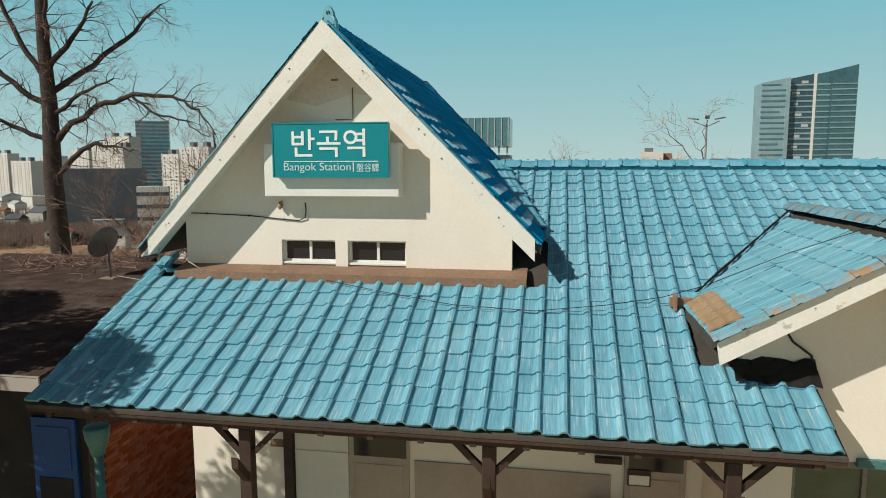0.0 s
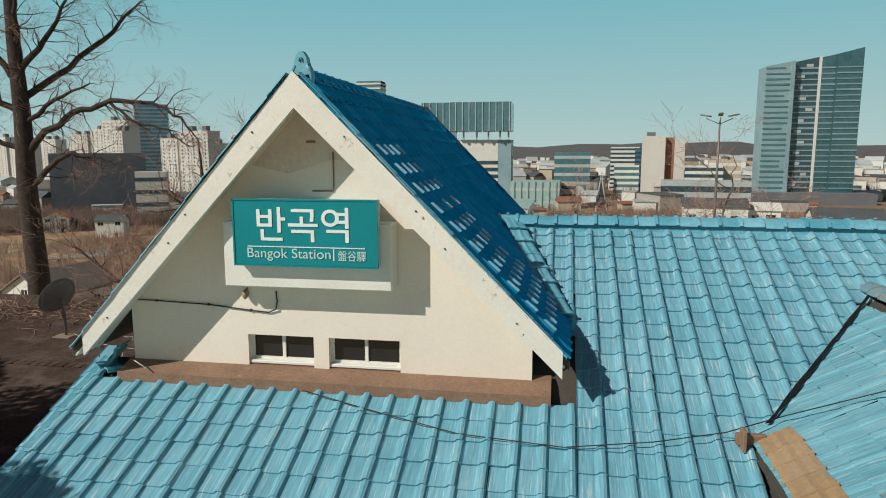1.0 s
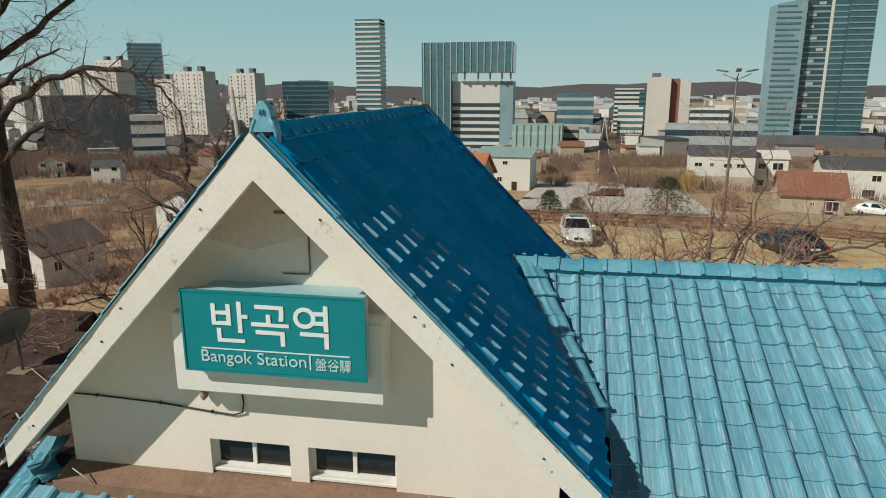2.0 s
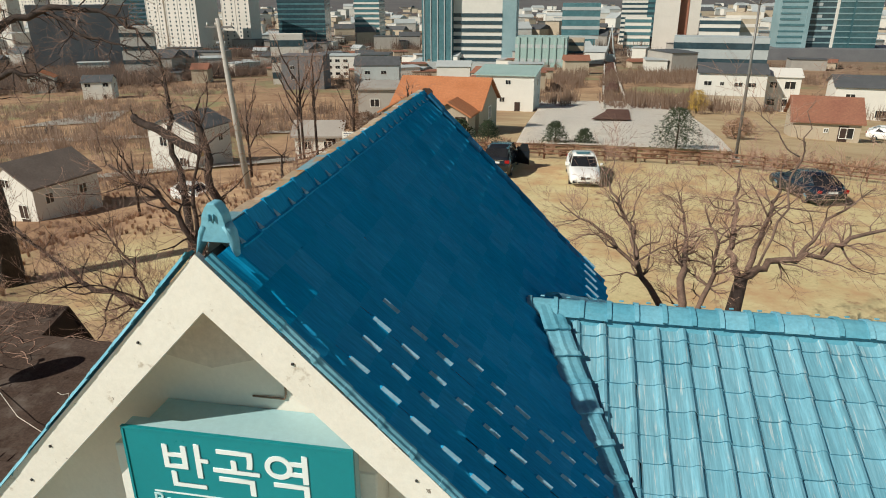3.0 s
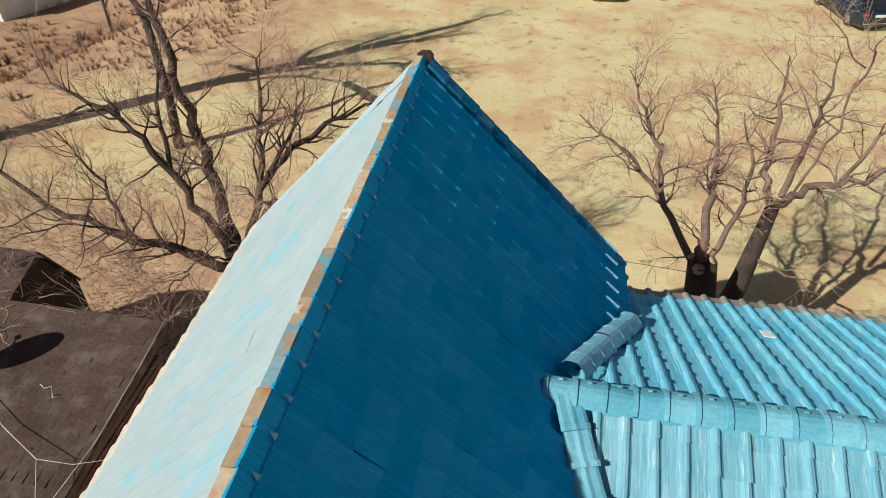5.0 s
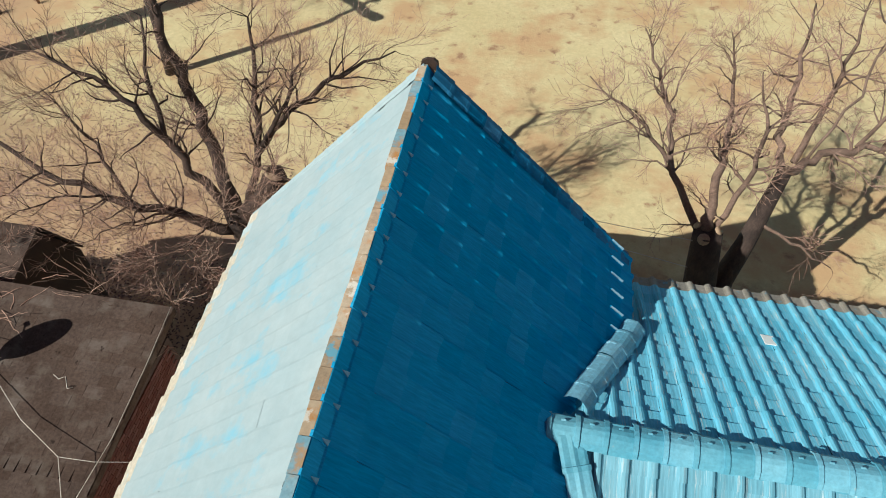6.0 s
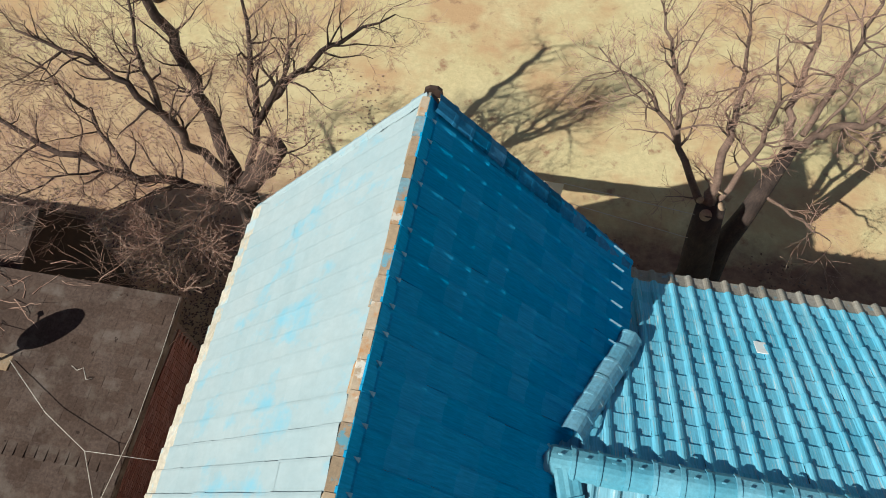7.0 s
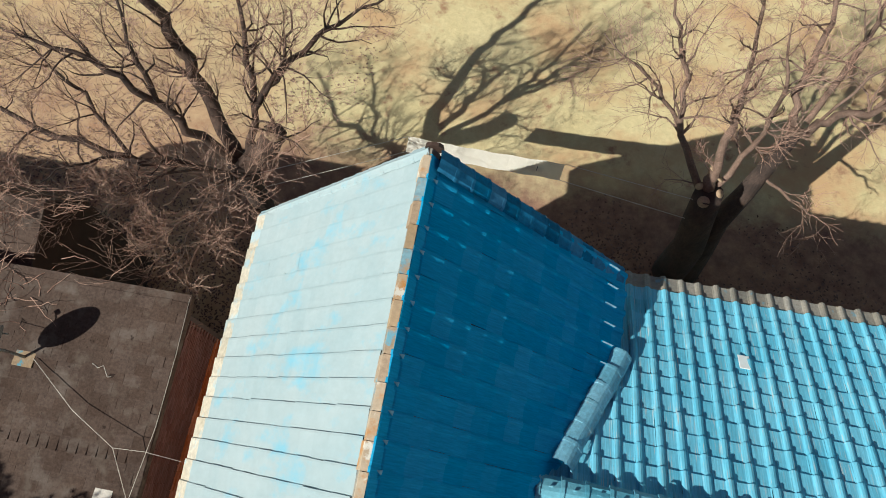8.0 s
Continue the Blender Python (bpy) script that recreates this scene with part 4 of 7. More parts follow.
# loose tiles at the western foot of the gable
loose = thing("loose_corner_tiles", "broken blue tiles heaped at the foot of the gable", "roof tiles")
for x, y, z, rx, ry, rz in ((-2.80, 0.06, 5.50, -6, 14, -24), (-2.64, 0.1, 5.48, 4, -50, 10)):
    ob = new("tile", tile_mesh(M_CAP))
    ob.parent = loose
    ob.matrix_basis = pose(x, y, z, rx, ry, rz)
tubes("bent_wire", [([(-2.75, 0.1, 5.6), (-2.72, 0.08, 5.95), (-2.80, 0.05, 6.15)], 0.008), ([(-2.2, 0.0, 5.62), (-1.95, -0.03, 5.49)], 0.006)], M_WIRE, loose, sides=4)

# wire lying across the front slope
wire = thing("roof_wire", "thin grey wire sagging across the front roof", "wire")
sag = [(5.15, -0.25, 5.50), (4.6, -0.40, 5.36), (3.9, -0.52, 5.26), (3.0, -0.60, 5.17), (1.9, -0.52, 5.20), (0.9, -0.30, 5.30), (0.0, -0.08, 5.40)]
tubes("line", [(sag, 0.006), ([(5.15, -0.25, 5.50), (6.0, -0.6, 5.98), (7.4, -1.0, 6.6)], 0.006)], M_CABLE, wire, sides=4)
stub = thing("valley_bracket", "bent metal bracket at the foot of the valley", "bracket")
part("plate", boxes(((4.70, -0.42, 5.24), (4.98, -0.36, 5.36)), ((4.74, -0.50, 5.20), (4.78, -0.36, 5.42)), bevel=0.006), M_SILL, stub)

# cross gable: bargeboard, wall, dark flashing sheet
hi, lo = CZ - 0.05, z_cross(4.9) - 0.05
part("bargeboard", prism([(CX, CY0 - 0.03, hi), (4.93, CY0 - 0.03, lo), (4.97, CY0 - 0.03, lo - 0.24), (CX, CY0 - 0.03, hi - 0.24)], (0, 0.05, 0)), M_BARGE, station, "white bargeboard")
part("bargeboard", prism([(CX, CY0 - 0.03, hi), (8.95, CY0 - 0.03, lo), (8.91, CY0 - 0.03, lo - 0.24), (CX, CY0 - 0.03, hi - 0.24)], (0, 0.05, 0)), M_BARGE, station, "white bargeboard")
WY = -1.36
part("wing_wall", prism([(5.35, WY, 0), (5.95, WY, 0), (5.95, WY, 3.74), (8.3, WY, 3.74), (8.3, WY, 0), (8.6, WY, 0), (8.6, WY, z_cross(8.6) - 0.1), (CX, WY, CZ - 0.12), (5.35, WY, z_cross(5.35) - 0.1)], (0, 0.2, 0)), M_WHITE, station, "cream rendered wing wall")
wing_window = part("wing_window", boxes(((5.95, WY + 0.05, 3.64), (8.3, WY + 0.12, 3.74)), ((5.95, WY + 0.05, 1.0), (6.0, WY + 0.12, 3.64)), ((6.70, WY + 0.05, 1.0), (6.75, WY + 0.12, 3.64)), ((8.25, WY + 0.05, 1.0), (8.3, WY + 0.12, 3.64)), ((5.95, WY + 0.05, 0.9), (8.3, WY + 0.12, 1.0))), M_STEEL, station, "dark steel window frame")
for a, b in ((6.0, 6.70), (6.75, 8.25)):
    part("pane", boxes(((a, WY + 0.08, 1.0), (b, WY + 0.09, 3.64))), M_GREENGLASS, wing_window)
part("lintel", boxes(((6.6, WY - 0.06, 3.70), (8.3, WY + 0.04, 3.79))), M_GREENPIPE, station)
part("wing_soffit", prism([(4.95, CY0 + 0.02, z_cross(4.95) - 0.13), (CX, CY0 + 0.02, CZ - 0.13), (CX, WY, CZ - 0.13), (4.95, WY, z_cross(4.95) - 0.13)], (0, 0, -0.02)), M_WHITE, station)
sheet = thing("crumpled_flashing", "crumpled black sheet tucked under the wing eave", "flashing")
bm = bmesh.new()
rng = random.Random(5)
grid = [[bm.verts.new((5.22 + 0.11 * i, -1.64 + 0.09 * j + rng.uniform(-0.02, 0.02), z_main(-1.64 + 0.09 * j) + 0.07 + 0.03 * j + rng.uniform(-0.025, 0.025))) for i in range(9)] for j in range(4)]
for j in range(3):
    for i in range(8):
        bm.faces.new((grid[j][i], grid[j][i + 1], grid[j + 1][i + 1], grid[j + 1][i]))
bmesh.ops.solidify(bm, geom=bm.faces[:], thickness=0.01)
part("sheet", bm, M_CABLE, sheet)
tubes("loose_cable", [([(5.7, WY - 0.02, 5.35), (5.85, WY - 0.05, 5.1), (6.05, WY - 0.04, 4.95), (6.1, WY - 0.03, 4.8)], 0.014)], M_CABLE, sheet)

# walls under the main roof
part("front_wall", prism([(-2.45, 0.3, 0), (5.35, 0.3, 0), (5.35, 0.3, 4.3), (-2.45, 0.3, 5.3)], (0, 0.2, 0)), M_WHITE, station, "cream front wall in the shade of the porch")
part("west_wall", boxes(((-2.45, 0.5, 0), (-2.25, 6.6, 5.55))), M_WHITE, station)
part("rear_wall", boxes(((-2.25, 6.4, 0), (XE - 0.3, 6.6, 5.2))), M_WHITE, station)
part("rear_gable", prism([(-2.3, 6.42, 5.2), (2.5, 6.42, 5.2), (2.5, 6.42, z_gable(2.5) - 0.15), (RX, 6.42, TOP - 0.15), (-2.3, 6.42, z_gable(-2.3) - 0.15)], (0, 0.16, 0)), M_WHITE, station)
part("east_wall", boxes(((XE - 0.5, 0.3, 0), (XE - 0.3, 6.4, 5.0))), M_WHITE, station)
part("wing_side_wall", boxes(((5.35, WY + 0.2, 0), (5.55, 0.3, 4.6))), M_WHITE, station)
part("pier", boxes(((-0.86, 0.18, 0), (-0.72, 0.3, 4.3))), M_WOOD, station)


def porch_door(x0, x1, top, parent):
    d = part("door", boxes(((x0, 0.24, 0.2), (x1, 0.30, top)), bevel=0.006), M_PORCH, parent, "pale grey panelled door")
    part("transom", boxes(((x0 + 0.06, 0.225, top - 0.36), (x1 - 0.04, 0.245, top - 0.06))), M_GLASS, d, "dark glazed transom")
    part("panel", boxes(((x0 + 0.08, 0.228, 1.2), (x1 - 0.08, 0.24, top - 0.48)), bevel=0.004), M_PORCH, d)
    tubes("knob", [([(x1 - 0.1, 0.24, 1.2), (x1 - 0.1, 0.17, 1.2)], 0.03)], M_CHROME, d)
    return d


porch_door(0.2, 1.12, 3.0, station)
porch_door(4.28, 5.12, 3.08, station)
part("shutter_panel", boxes(((-0.70, 0.25, 0.2), (0.16, 0.30, 3.0)), ((-0.70, 0.235, 2.62), (0.16, 0.25, 2.66))), M_HOUSEWHITE, station, "whitish boarded panel")
part("dado", boxes(((1.2, 0.27, 0), (4.1, 0.30, 2.6))), M_PORCH, station, "grey painted dado")
part("ledge", boxes(((3.86, 0.2, 2.80), (4.24, 0.3, 2.88))), M_WOOD, station)
notice = thing("notice_plate", "small framed notice hanging on the porch wall", "notice")
part("frame", boxes(((4.32, 0.205, 2.50), (4.64, 0.228, 2.74))), M_WOOD, notice)
part("paper", boxes(((4.34, 0.198, 2.52), (4.62, 0.206, 2.66))), M_BANNER, notice)
plate = thing("wall_plate", "small brown number-less plate on the porch wall", "plate")
part("plate", boxes(((-1.12, 0.28, 2.66), (-0.84, 0.302, 2.78))), M_SILL, plate)
bin_ = thing("orange_bin", "orange plastic bin standing against the porch wall", "bin", (4.0, -0.1, 0))
part("body", prism([(-0.2, -0.17, 0), (0.2, -0.17, 0), (0.2, 0.17, 0), (-0.2, 0.17, 0)], (0, 0, 2.25)), M_ORANGE, bin_)
part("lid", boxes(((-0.23, -0.2, 2.25), (0.23, 0.2, 2.32)), bevel=0.02), M_ORANGE, bin_)

# porch frame
part("eave_beam", boxes(((X0 + 0.1, -2.17, 3.98), (X1 - 0.1, -2.03, 4.17)), bevel=0.008), M_WOOD, station, "dark timber eave beam")
part("fascia", boxes(((X0, EAVE_Y + 0.01, z_main(EAVE_Y) - 0.115), (X1, EAVE_Y + 0.04, z_main(EAVE_Y) - 0.035))), M_WOOD, station, "dark timber fascia")
for i in range(16):
    x = X0 + 0.25 + i * (X1 - X0 - 0.5) / 15
    out = [(x - 0.035, EAVE_Y + 0.05, z_main(EAVE_Y + 0.05) - 0.13), (x - 0.035, 0.25, z_main(0.25) - 0.13), (x - 0.035, 0.25, z_main(0.25) - 0.24), (x - 0.035, EAVE_Y + 0.05, z_main(EAVE_Y + 0.05) - 0.22)]
    part("rafter", prism(out, (0.07, 0, 0)), M_WOOD, station)
for x in (-0.3, 2.57, 5.12):
    post = part("porch_post", boxes(((x - 0.075, -2.17, 0), (x + 0.075, -2.03, 3.98)), bevel=0.008), M_WOOD, station, "dark timber porch post")
    for sgn in (-1, 1):
        out = [(x + sgn * 0.07, -2.13, 3.62), (x + sgn * 0.07, -2.13, 3.72), (x + sgn * 0.33, -2.13, 3.985), (x + sgn * 0.43, -2.13, 3.985)]
        part("brace", prism(out, (0, 0.07, 0)), M_WOOD, post)
    out = [(x - 0.04, -2.17, 3.35), (x - 0.04, -2.17, 3.47), (x - 0.04, -2.42, 3.75), (x - 0.04, -2.42, 3.62)]
    part("bracket", prism(out, (0.08, 0, 0)), M_WOOD, post)
gut = thing("downpipe", "green painted downpipe with a flared rain hopper", "downpipe", (-2.28, -2.1, 0))
tubes("pipe", [([(0, 0, 0), (0, 0, 3.55)], 0.055)], M_GREENPIPE, gut, sides=12)
tubes("hopper", [([(0, 0, 3.5), (0, 0, 3.6), (0, 0, 3.72), (0, 0, 3.84), (0, 0, 3.87)], [0.08, 0.10, 0.14, 0.155, 0.14])], M_GREENPIPE, gut, sides=14)


# ---- the neighbouring shed ----
def shed_z(y):
    return 4.02 + (y + 1.0) * 0.105


shed = thing("brick_shed", "low brick shed under a worn brown felt roof", "shed")
SX0, SX1, SY0, SY1 = -17.5, -4.03, -1.0, 5.62
roof = part("roof", prism([(SX0, SY0, shed_z(SY0)), (SX1, SY0, shed_z(SY0)), (SX1, SY1, shed_z(SY1)), (SX0, SY1, shed_z(SY1))], (0, 0, -0.14)), M_SHED, shed, "brown felt roof")
rng = random.Random(8)
y = SY0
while y < SY1 - 0.1:
    y2 = min(y + 0.95, SY1)
    out = [(SX0, y - 0.02, shed_z(y) + 0.014), (SX1 - 0.01, y - 0.02 + rng.uniform(-0.02, 0.02), shed_z(y) + 0.014), (SX1 - 0.01, y2, shed_z(y2) + 0.004), (SX0, y2, shed_z(y2) + 0.004)]
    part("felt_strip", prism(out, (0, 0, -0.008)), M_SHED, roof)
    y = y2
for i in range(30):
    x = SX1 - 0.5 - 0.17 * i
    part("shingle", boxes(((x, 2.75 + rng.uniform(-0.02, 0.02), shed_z(2.8) + 0.014), (x + 0.15, 3.02, shed_z(2.8) + 0.034)), bevel=0.003), M_SHED, roof)
# courses of felt shingles: the nearest as pieces of their own, the rest joined
SHW, SHL = 0.30, 0.19
tilt = math.degrees(math.atan(0.105))
shingle = mesh_of(prism([(0.001, 0, 0.0), (SHW - 0.001, 0, 0.0), (SHW - 0.001, SHL * 1.1, -0.003), (0.001, SHL * 1.1, -0.003)], (0, 0, 0.005)), "shingle", M_SHED)
sv, sf, made = [], [], 0
corner = [(0.001, 0, 0.005), (SHW - 0.001, 0, 0.005), (SHW - 0.001, SHL * 1.1, 0.002), (0.001, SHL * 1.1, 0.002), (0.001, 0, 0.0), (SHW - 0.001, 0, 0.0)]
for r in range(int((SY1 - SY0) / SHL)):
    for c in range(26):
        x, y = SX1 - 0.02 - SHW * (c + 1) + (SHW / 2 if r % 2 else 0) - 0.15, SY0 + r * SHL
        m = pose(x + rng.gauss(0, 0.001), y + rng.gauss(0, 0.004), shed_z(y) + 0.014, tilt + rng.gauss(0, 0.15), rng.gauss(0, 0.15), rng.gauss(0, 0.5))
        if c < 12 and 1.2 < y and made < 268:
            ob = new("shingle", shingle)
            ob.parent = roof
            ob.matrix_basis = m
            made += 1
        else:
            k = len(sv)
            sv += [tuple(m @ Vector(p)) for p in corner]
            sf += [(k, k + 1, k + 2, k + 3), (k + 4, k + 5, k + 1, k)]
joined("shingles", sv, sf, M_SHED, roof)
part("edge_trim", boxes(((SX0, SY0 - 0.03, shed_z(SY0) - 0.2), (SX1 + 0.02, SY0, shed_z(SY0) + 0.03))), M_HOUSEGREY, shed, "pale metal eave trim")
part("side_wall", boxes(((-4.45, 0.4, 0), (-4.25, 5.4, 4.1))), M_MORTAR, shed)
# near-black colour stands in for the tree shade on this timber front
part("front_wall", boxes(((SX0 + 0.3, 0.4, 0), (-4.45, 0.6, 4.05))), M_DARK, shed, "timber front, tree shade put into its dark colour")
part("rear_wall", boxes(((SX0 + 0.3, 5.2, 0), (-4.45, 5.4, 4.5))), M_MORTAR, shed)
side = new("brick_facing")
side.parent = shed
bme = mesh_of(boxes(((0, 0, 0), (0.03, 0.215, 0.065)), bevel=0.004), "brick", M_BRICK)
count = 0
for r in range(54):
    for c in range(21):
        z = 0.1 + r * 0.075
        if z > 2.5 or z < 1.6 or c > 30 and r % 1 == 0 and count >= 300:
            continue
        yb = 0.42 + c * 0.228 + (r % 2) * 0.11
        if yb > 5.2 or count >= 300:
            continue
        ob = new("brick", bme)
        ob.parent = side
        ob.matrix_basis = Matrix.Translation((-4.25, yb, z))
        count += 1
vb, fb = [], []
for r in range(54):
    for c in range(21):
        z, yb = 0.1 + r * 0.075, 0.42 + c * 0.228 + (r % 2) * 0.11
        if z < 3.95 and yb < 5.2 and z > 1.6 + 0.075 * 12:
            k = len(vb)
            vb += [(-4.25, yb, z), (-4.225, yb, z), (-4.225, yb + 0.215, z), (-4.25, yb + 0.215, z), (-4.25, yb, z + 0.065), (-4.225, yb, z + 0.065), (-4.225, yb + 0.215, z + 0.065), (-4.25, yb + 0.215, z + 0.065)]
            fb += [(k, k + 1, k + 5, k + 4), (k + 1, k + 2, k + 6, k + 5), (k + 2, k + 3, k + 7, k + 6), (k + 4, k + 5, k + 6, k + 7), (k, k + 3, k + 2, k + 1)]
# upper courses take the brick colour with the gap's shade in it
joined("bricks", vb, fb, M_BRICKSHADE, side)
vb, fb = [], []
for r in range(20):
    for c in range(21):
        z, yb = 0.1 + r * 0.075, 0.42 + c * 0.228 + (r % 2) * 0.11
        if yb < 5.2:
            k = len(vb)
            vb += [(-4.25, yb, z), (-4.22, yb, z), (-4.22, yb + 0.215, z), (-4.25, yb + 0.215, z), (-4.25, yb, z + 0.065), (-4.22, yb, z + 0.065), (-4.22, yb + 0.215, z + 0.065), (-4.25, yb + 0.215, z + 0.065)]
            fb += [(k, k + 1, k + 5, k + 4), (k + 1, k + 2, k + 6, k + 5), (k + 2, k + 3, k + 7, k + 6), (k + 4, k + 5, k + 6, k + 7), (k, k + 3, k + 2, k + 1)]
joined("bricks", vb, fb, M_BRICK, side)
door = part("blue_door", boxes(((-5.45, 0.33, 0.1), (-4.62, 0.40, 2.85)), bevel=0.006), M_BLUEDOOR, shed, "blue painted sheet door")
part("panel", boxes(((-5.35, 0.315, 1.95), (-4.72, 0.335, 2.7)), bevel=0.005), M_BLUEDOOR, door)
part("panel", boxes(((-5.35, 0.315, 0.3), (-4.72, 0.335, 1.8)), bevel=0.005), M_DARK, door)
path_ = tagged(new("path", mesh_of(boxes(((-4.2, -3.0, 0.0), (-2.5, 1.4, 0.05)), bevel=0.01), "path", M_CONC)), "pale concrete path between the buildings", "path", kind="structure")

dish = thing("satellite_dish", "grey satellite dish on a short mast on the shed roof", "satellite dish", (-6.62, 4.08, shed_z(4.08)))
nrm = Vector((-0.88, 0.25, 0.40)).normalized()
uu = nrm.orthogonal().normalized()
ww = nrm.cross(uu)
cen = Vector((0, 0, 0.78))
bm = bmesh.new()
rings = []
for k in range(5):
    r = 0.38 * k / 4
    rings.append([bm.verts.new(cen + nrm * (0.10 * (k / 4) ** 2) + r * (math.cos(a) * uu + math.sin(a) * ww)) for a in [2 * math.pi * i / 20 for i in range(20)]] if k else [bm.verts.new(cen)])
for i in range(20):
    bm.faces.new((rings[0][0], rings[1][i], rings[1][(i + 1) % 20]))
    for k in range(1, 4):
        bm.faces.new((rings[k][i], rings[k][(i + 1) % 20], rings[k + 1][(i + 1) % 20], rings[k + 1][i]))
bmesh.ops.solidify(bm, geom=bm.faces[:], thickness=0.012)
part("bowl", bm, M_STEEL, dish, "grey dish bowl", smooth=True)
tubes("mast", [([(0.04, 0.02, 0), (0.04, 0.02, 0.6), cen - nrm * 0.02], 0.025)], M_STEEL, dish, sides=8)
tubes("arm", [([cen - ww * 0.4, cen + nrm * 0.5 - ww * 0.12], 0.012)], M_STEEL, dish)
tubes("receiver", [([cen + nrm * 0.5 - ww * 0.12, cen + nrm * 0.42 - ww * 0.10], [0.035, 0.03])], M_STEEL, dish)
part("foot", boxes(((-0.14, -0.14, 0.0), (0.22, 0.18, 0.03)), bevel=0.005), M_WORN, dish)
guy = thing("roof_guy_wires", "pale guy wires stretched over the shed roof", "wire")
za = lambda x, y, h: (x, y, shed_z(y) + h)
tubes("wire", [([za(-6.4, 4.1, 0.06), za(-5.4, 3.4, 0.2), za(-4.5, 2.95, 0.34), za(-4.05, 2.2, 0.3)], 0.006),
               ([za(-4.05, 2.2, 0.3), za(-4.0, 3.4, 0.12), za(-3.99, 4.6, 0.12), za(-4.0, 5.55, 0.15)], 0.0045),
               ([za(-4.5, 2.95, 0.34), za(-4.0, 2.98, 0.3), (-3.2, 2.95, 5.15)], 0.0035)], M_WIRE, guy, sides=5)
scrap = thing("roof_scrap", "pale board and a curl of string on the felt roof", "debris")
part("board", boxes(((-4.75, 2.05, shed_z(2.1) + 0.012), (-4.45, 2.3, shed_z(2.2) + 0.03))), M_CONC, scrap)
tubes("string", [([za(-5.4, 4.2, 0.02), za(-5.28, 4.14, 0.03), za(-5.2, 4.2, 0.02), za(-5.08, 4.02, 0.02), za(-5.0, 4.06, 0.02)], 0.006)], M_WIRE, scrap, sides=4)
lean = thing("lean_to", "low dark outbuilding leaning against the back of the shed", "outbuilding")
part("body", prism([(-7.3, 5.72, 0), (-7.3, 5.72, 4.25), (-7.3, 6.85, 4.58), (-7.3, 7.42, 3.42), (-7.3, 7.3, 0)], (-4.5, 0, 0)), M_WOOD, lean)
part("roof", prism([(-7.27, 5.70, 4.27), (-7.27, 6.87, 4.61), (-7.27, 6.87, 4.66), (-7.27, 5.70, 4.32)], (-4.6, 0, 0)), M_SHED, lean, "brown felt roof")
part("roof", prism([(-7.27, 6.87, 4.61), (-7.27, 7.46, 3.40), (-7.27, 7.49, 3.44), (-7.27, 6.9, 4.66)], (-4.6, 0, 0)), M_SHED, lean, "brown felt roof")


# dead climbers spilling over the back of the shed roof
rng = random.Random(61)
stems = []
for _ in range(150):
    x, y = rng.gauss(-8.3, 0.9), rng.gauss(5.3, 0.5)
    p = Vector((x, y, max(shed_z(y) if y < 5.6 else 4.5, 4.3) + 0.03))
    d = Vector((rng.gauss(0, 1), rng.gauss(0, 1), rng.uniform(0.0, 0.7))).normalized()
    pts = [p]
    for k in range(5):
        d = (d + Vector((rng.gauss(0, 0.4), rng.gauss(0, 0.4), rng.gauss(-0.12, 0.25)))).normalized()
        q = pts[-1] + d * rng.uniform(0.10, 0.2)
        if q.y < 5.6:
            q.z = max(q.z, shed_z(q.y) + 0.02)
        pts.append(q)
    stems.append((pts, [0.008, 0.007, 0.006, 0.005, 0.004, 0.003]))
vines = thing("dry_vines", "tangled dead vines spilling over the shed roof", "vine", kind="stuff")
tagged(tubes("stems", stems, M_TWIG, vines, sides=3, smooth=False), kind="stuff")


# ---- trees ----
def spread(rng, start, way, length, radius, level, out, lift=0.25, wander=0.55, kids=(6, 5, 4), steps=5):
    """A branch that wanders, tapers and bears smaller ones; out collects bars by level."""
    pts, radii = [Vector(start)], [radius]
    d = Vector(way).normalized()
    for i in range(steps):
        w = wander * (1.0, 0.55, 0.4)[level]
        d = (d + Vector((rng.gauss(0, w), rng.gauss(0, w), rng.gauss(0, w) + lift)) * 0.45).normalized()
        pts.append(pts[-1] + d * length / steps)
        radii.append(max(radius * (1 - 0.8 * (i + 1) / steps), 0.003))
    out[level].append((pts, radii))
    if level < len(out) - 1:
        for _ in range(kids[level]):
            t = rng.uniform(0.25, 1.0) * steps
            i = min(int(t), steps - 1)
            p = pts[i].lerp(pts[i + 1], t - i)
            base = (pts[i + 1] - pts[i]).normalized()
            side = Vector((rng.gauss(0, 1), rng.gauss(0, 1), rng.gauss(0, 0.7)))
            side = (side - base * side.dot(base)).normalized()
            spread(rng, p, base * rng.uniform(0.7, 1.5) + side, length * rng.uniform(0.35, 0.75), max(radii[i] * 0.5, 0.0035), level + 1, out, lift, wander, kids, 4)


